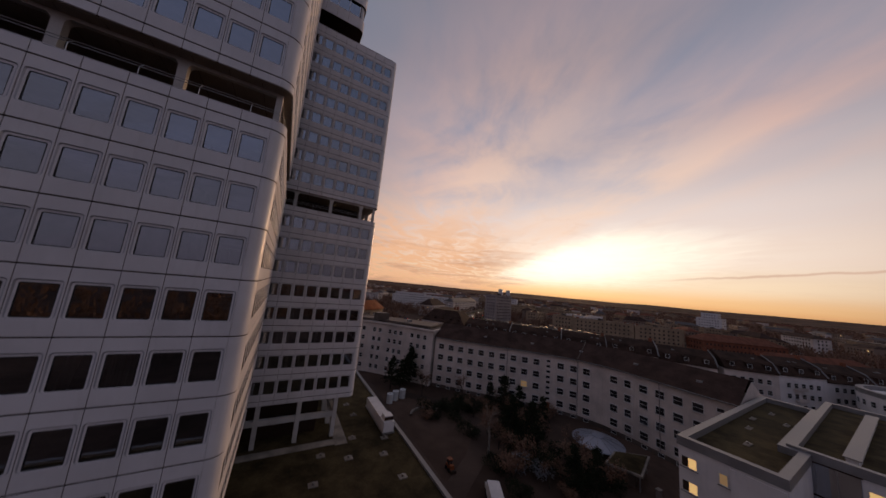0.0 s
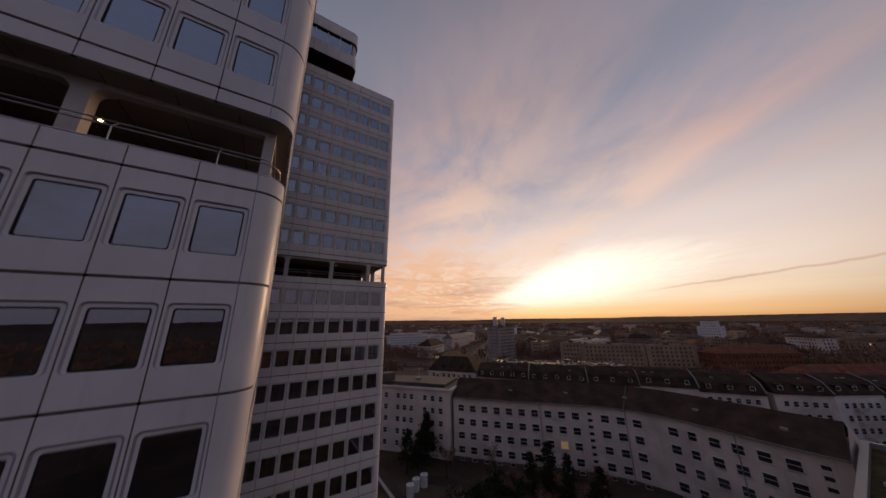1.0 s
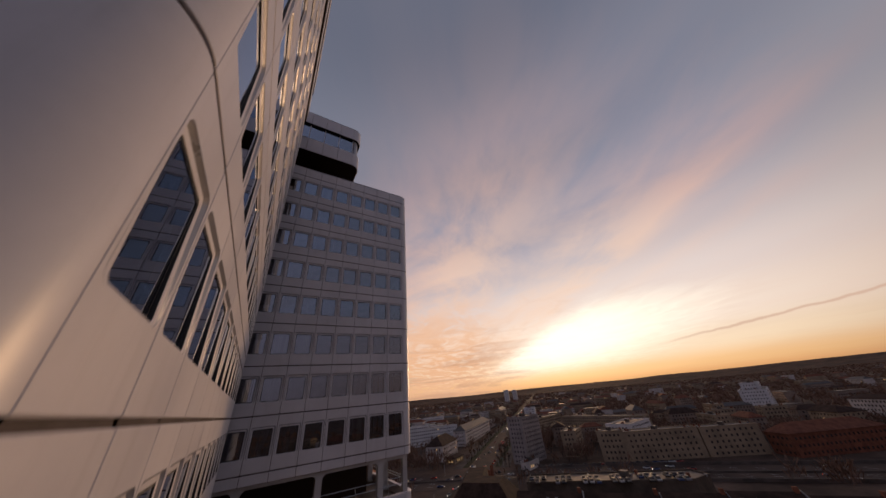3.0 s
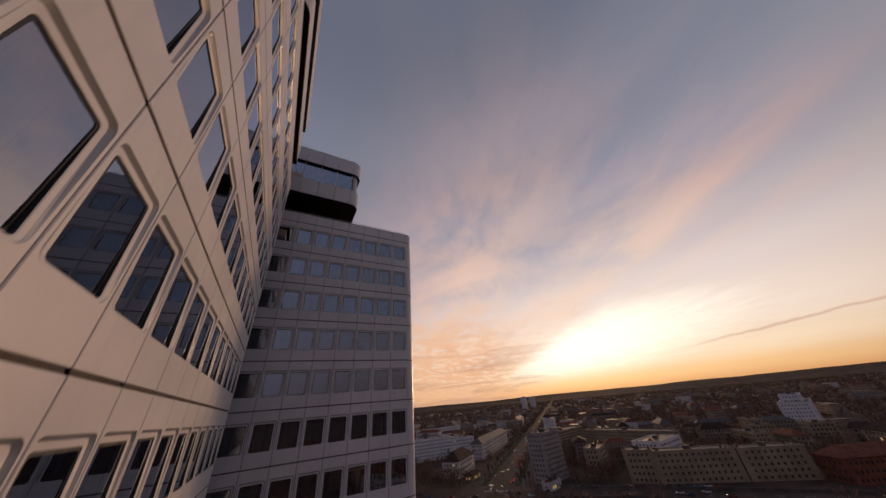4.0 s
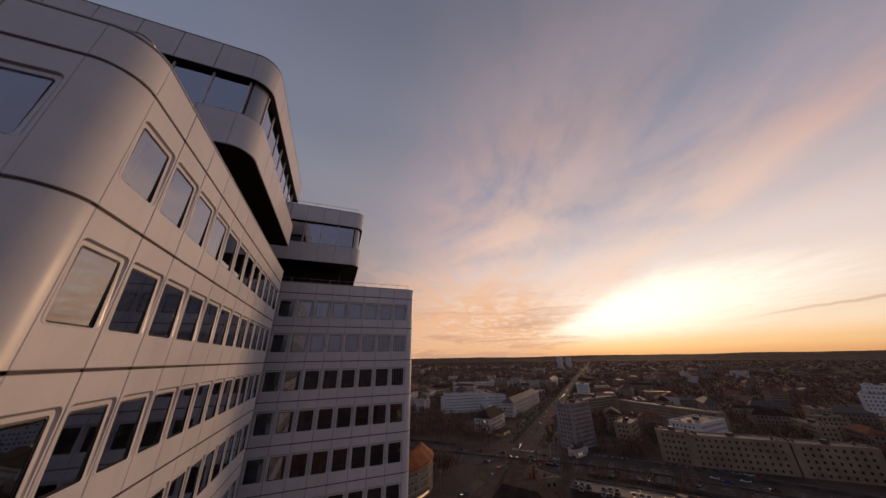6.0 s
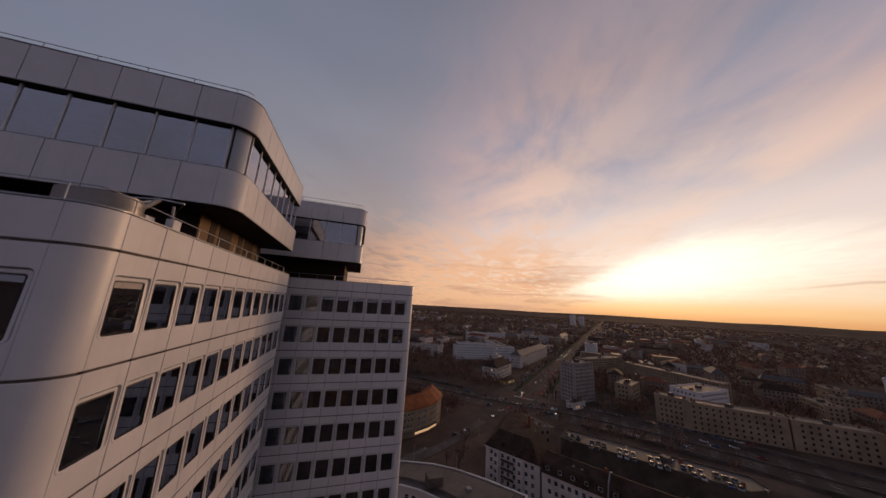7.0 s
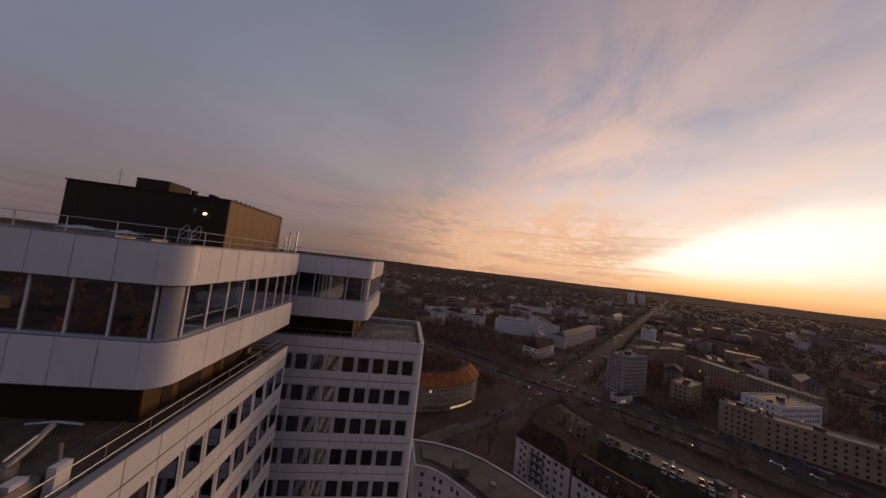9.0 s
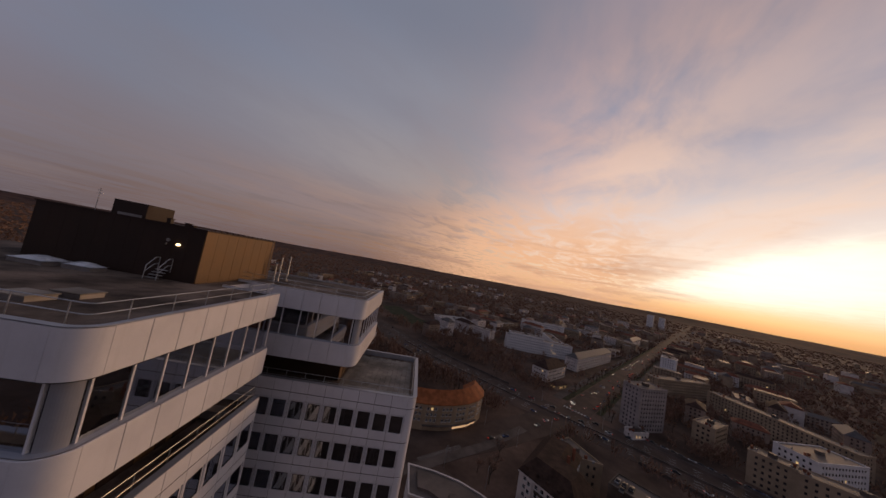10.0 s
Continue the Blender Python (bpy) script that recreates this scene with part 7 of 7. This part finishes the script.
SHRUBS = ((41, 22), (43, 18.5), (47.5, 22.5), (52.5, 24.5), (49, 27.5), (57, 29), (60, 31.5), (64, 24), (60, 15), (45, 41), (53, 12), (56, 10), (40, 15))
for x, y in SHRUBS:
    if (Vector((x, y)) - Vector((69, 18.2))).length < 10:
        continue
    plant_tree(x, y, BUSHES[rng.randrange(3)], rng.uniform(.8, 1.5), rng.uniform(0, 6), "low dark evergreen shrub in the courtyard", "courtyard shrubs")
for x, y, a in ((46.4, 19.4, 0), (48.6, 17.2, 2)):
    plant_tree(x, y, PALE_BUSH, .9, a, "pale silver-leaved shrub in the courtyard", "courtyard shrubs")
for i in range(46):
    x, y = 38 + rng.random() * 36, 8 + rng.random() * 46
    if x + y * .9 < 112 and (Vector((x, y)) - Vector((69, 18.2))).length > 10 and (x > 45 or y > 30):
        plant_tree(x, y, BUSHES[rng.randrange(3)], rng.uniform(.6, 1.4), rng.uniform(0, 6), "low dark shrub in the overgrown courtyard", "courtyard shrubs")
for i in range(60):
    for s in (-1, 1):
        x, y = along(36 + i * 11 + rng.uniform(-3, 3), s * 13.5 + rng.uniform(-1, 1))
        plant_tree(x, y, TREES[rng.randrange(3)], rng.uniform(.7, 1.05), rng.uniform(0, 6), "bare street tree along the avenue", "avenue trees")
near_trees = 0
for i in range(700):
    p = Vector((rng.uniform(-60, 420), rng.uniform(-60, 480)))
    if near_trees > 150:
        break
    if free_spot(p, 6) or (seg_dist(p, MOTORWAY) > 20 and 20 < (p - Vector((120, 280))).length < 120 and free_spot(p, 2)):
        plant_tree(p.x, p.y, TREES[rng.randrange(3)], rng.uniform(.7, 1.2), rng.uniform(0, 6), "bare leafless city tree", "city trees")
        near_trees += 1
for x, y in ((60, 122), (66, 132), (56, 128), (70, 140), (104, 150), (112, 158), (186, 214), (180, 206), (176, 198), (188, 184), (218, 206), (226, 198), (222, 184), (230, 172), (214, 172), (206, 180), (224, 164)):
    plant_tree(x, y, TREES[rng.randrange(3)], rng.uniform(.8, 1.1), rng.uniform(0, 6), "bare leafless city tree", "city trees")
for i in range(16):
    q = Vector((97, 103)).lerp(Vector((146, 40)), i / 15) + Vector((rng.uniform(-4, 4), rng.uniform(-4, 4)))
    plant_tree(q.x, q.y, TREES[rng.randrange(3)], rng.uniform(.8, 1.15), rng.uniform(0, 6), "bare tree in the narrow back yards", "yard trees")
# woods and gardens further off: clumps of twigs by the thousand
wd = Geo()
for i in range(32500):
    # the last ones stand behind the tower's front
    a = rng.uniform(-1.25, 2.2) if i < 30000 else rng.uniform(2.2, 5.0)
    dist = 140 + (3600 if i < 30000 else 700) * rng.random() ** 1.75
    p = Vector((math.sin(a) * dist, math.cos(a) * dist))
    if not free_spot(p, 1):
        continue
    woods = noise.noise((p.x * .0022, p.y * .0022, 3.1))
    if woods < -.1 and rng.random() < .35 and dist < 900:
        continue
    hgt, r = rng.uniform(7, 14), rng.uniform(2.5, 4.5) * (1 + dist / 1600)
    for _ in range(34 if dist < 300 else 22 if dist < 500 else 12 if dist < 1000 else 5):
        q = Vector((p.x + rng.gauss(0, r * .45), p.y + rng.gauss(0, r * .45), hgt * rng.uniform(.15, .7)))
        up = Vector((rng.gauss(0, .45), rng.gauss(0, .45), 1)).normalized() * hgt * rng.uniform(.25, .5)
        s = Vector((rng.gauss(0, 1), rng.gauss(0, 1), rng.gauss(0, .2))).normalized() * r * (.09 if dist < 300 else .14 if dist < 500 else .28 if dist < 1000 else .6)
        wd.add([q, q + up + s, q + up * .8 - s], [(0, 1, 2)])
solid("distant_woods", wd.mesh("distant_woods", M_TWIG), "bare brown winter trees between the far houses", "woods", kind="stuff")
# wooded low hills on the horizon
hill = Geo()
n = 240
for ring, (dist, base) in enumerate(((3650, 0), (4050, 18), (4450, 42), (4800, 68), (4950, 0))):
    for i in range(n):
        a = 2 * math.pi * i / n
        hz = 0 if base == 0 else base * (1 + .35 * noise.noise((math.cos(a) * 3.1, math.sin(a) * 3.1, ring * .7))) + 5 * noise.noise((math.cos(a) * 22, math.sin(a) * 22, ring))
        hill.v.append((dist * math.cos(a), dist * math.sin(a), hz - (.5 if base == 0 else 0)))
for j in range(4):
    hill.f += ring_faces(n, j * n, (j + 1) * n)
hill.m = [0] * len(hill.f)
solid("backdrop", hill.mesh("backdrop", M_WOOD), "low wooded hills along the horizon", "hills", kind="structure")


# ---- vehicles and street lamps ----
CAR_PAINT = [material("car_paint_" + nme, c, 0.45, 0.0, 0.05, bump=0.0) for nme, c in (("white", (.46, .45, .44)), ("grey", (.18, .18, .19)), ("black", (.02, .02, .022)), ("red", (.25, .03, .02)), ("blue", (.04, .06, .14)))]


def loft(sections, mat, name):
    g = Geo()
    k = len(sections[0])
    for s in sections:
        g.v += s
    for j in range(len(sections) - 1):
        g.f += ring_faces(k, j * k, (j + 1) * k)
    g.f += [tuple(range(k - 1, -1, -1)), tuple(range((len(sections) - 1) * k, len(sections) * k))]
    g.m = [0] * len(g.f)
    return g.mesh(name, mat, True)


def car_shell(mat):
    secs = []
    for x, z0, z1, w in ((-2.15, .45, .75, .72), (-2.05, .3, .9, .84), (-1.0, .25, .95, .88), (.7, .25, .92, .88), (1.7, .28, .82, .84), (2.1, .4, .7, .72)):
        secs.append([(x, -w, z0), (x, w, z0), (x, w, z1 - .12), (x, w * .88, z1), (x, -w * .88, z1), (x, -w, z1 - .12)])
    return loft(secs, mat, "body")


CABIN = loft([[(x, -w, z0), (x, w, z0), (x, w * .8, z1), (x, -w * .8, z1)] for x, z0, z1, w in ((-1.7, .88, .93, .76), (-1.05, .9, 1.4, .78), (.1, .9, 1.42, .78), (1.0, .88, .92, .76))], M_CARGLASS, "cabin")
BODIES = [car_shell(m) for m in CAR_PAINT]
WHEEL = Geo().bar((0, -.1, 0), (0, .1, 0), .32, 12).mesh("wheel", M_TYRE)
HEADL = Geo().box((2.02, -.1, .58), (2.12, .1, .7)).mesh("headlight", M_HEAD)
TAILL = Geo().box((-2.16, -.12, .62), (-2.08, .12, .74)).mesh("taillight", M_TAIL)


def car(x, y, ang, k, lit=True, z=.09, place="saloon car on the asphalt road"):
    t = thing("car", ("white", "grey", "black", "red", "dark blue")[k] + " " + place, "car", (x, y, z), "cars")
    m = pose(x, y, z, 0, 0, ang)
    part("body", BODIES[k], t, m=m)
    part("cabin", CABIN, t, m=m)
    for wx in (-1.3, 1.35):
        for wy in (-.78, .78):
            part("wheel", WHEEL, t, m=m @ Matrix.Translation((wx, wy, .32)))
    if lit:
        for wy in (-.6, .6):
            part("headlight", HEADL, t, m=m @ Matrix.Translation((0, wy, 0)))
            part("taillight", TAILL, t, m=m @ Matrix.Translation((0, wy, 0)))


rng = random.Random(33)
for i in range(92):
    s = rng.choice((-1, 1))
    x, y = along(14 + i * 7.5 + rng.uniform(-5, 5), -s * (rng.choice((2.4, 5.2, 8)) if i < 54 else rng.choice((2, 4.6))))
    car(x, y, AVA if s > 0 else AVA + 180, rng.randrange(5))
for x, y, a in ((140, 196, 215), (128, 190, 30), (152, 208, 40), (158, 200, 120), (70, 156, 30), (80, 160, 200), (108, 178, 210), (166, 216, 220), (126, 206, 330), (146, 188, 110), (134, 200, 25), (160, 222, 225), (118, 186, 28)):
    car(x, y, a, rng.randrange(5))
for i in range(30):
    k = rng.uniform(1, len(MOTORWAY) - 2.2)
    a, b = Vector(MOTORWAY[int(k)]), Vector(MOTORWAY[int(k) + 1])
    d = (b - a).normalized()
    s = rng.choice((-1, 1))
    p = a.lerp(b, k % 1) + Vector((-d.y, d.x)) * s * rng.choice((5.8, 9.3, 12.8))
    car(p.x, p.y, math.degrees(math.atan2(d.y, d.x)) + (0 if s < 0 else 180), rng.randrange(5))
for i in range(22):
    p = Vector((178, 184)).lerp(Vector((246, 104)), i / 22 + rng.uniform(-.01, .01))
    car(p.x + 4.6, p.y + 4.4, -50, rng.randrange(5), False, .0, "saloon car parked along the kerb")
for x, y in ((111.6, 108.2), (117.9, 99.8), (124.4, 91.4), (131.6, 83.4), (138.9, 75.9), (145.6, 69.0)):
    for i in range(3):
        for j in (-1, 1):
            if rng.random() < .82:
                car(x + .648 * (i - 1) * 2.45 + .762 * j * 2.6 - 1.2, y - .762 * (i - 1) * 2.45 + .648 * j * 2.6 - 1.2, 40.4 + (0 if rng.random() < .5 else 180), rng.choice((1, 1, 2, 2, 4)), False, 15.755, "saloon car parked on the deck")


def street_lamp(x, y, ang, hgt=9.0):
    t = thing("street_lamp", "slim steel street lamp with a lit head", "street lamp", (x, y, 0), "street lamps")
    m = pose(x, y, 0, 0, 0, ang)
    part("pole", Geo().bar((0, 0, -.1), (0, 0, hgt), .08, 8).mesh("pole", M_RAIL), t, m=m)
    part("arm", Geo().tube([(0, 0, hgt), (.6, 0, hgt + .3), (1.6, 0, hgt + .35)], .05).mesh("arm", M_RAIL), t, m=m)
    h = part("head", Geo().box((1.4, -.14, hgt + .3), (2.1, .14, hgt + .44)).mesh("head", M_FELT), t, m=m)
    part("lens", Geo().box((1.5, -.1, hgt + .26), (2.0, .1, hgt + .3)).mesh("lens", M_STREET), h, m=m)


for i in range(12):
    x, y = along(25 + i * 42, 14.0 * (1 if i % 2 else -1))
    street_lamp(x, y, AVA + (-90 if i % 2 else 90))
for x, y, a in ((57.4, 118, 60), (40, 128, 60), (84, 152, 60), (112, 168, 60), (130, 218, -40), (160, 186, 140), (70, 170, 240)):
    street_lamp(x, y, a)
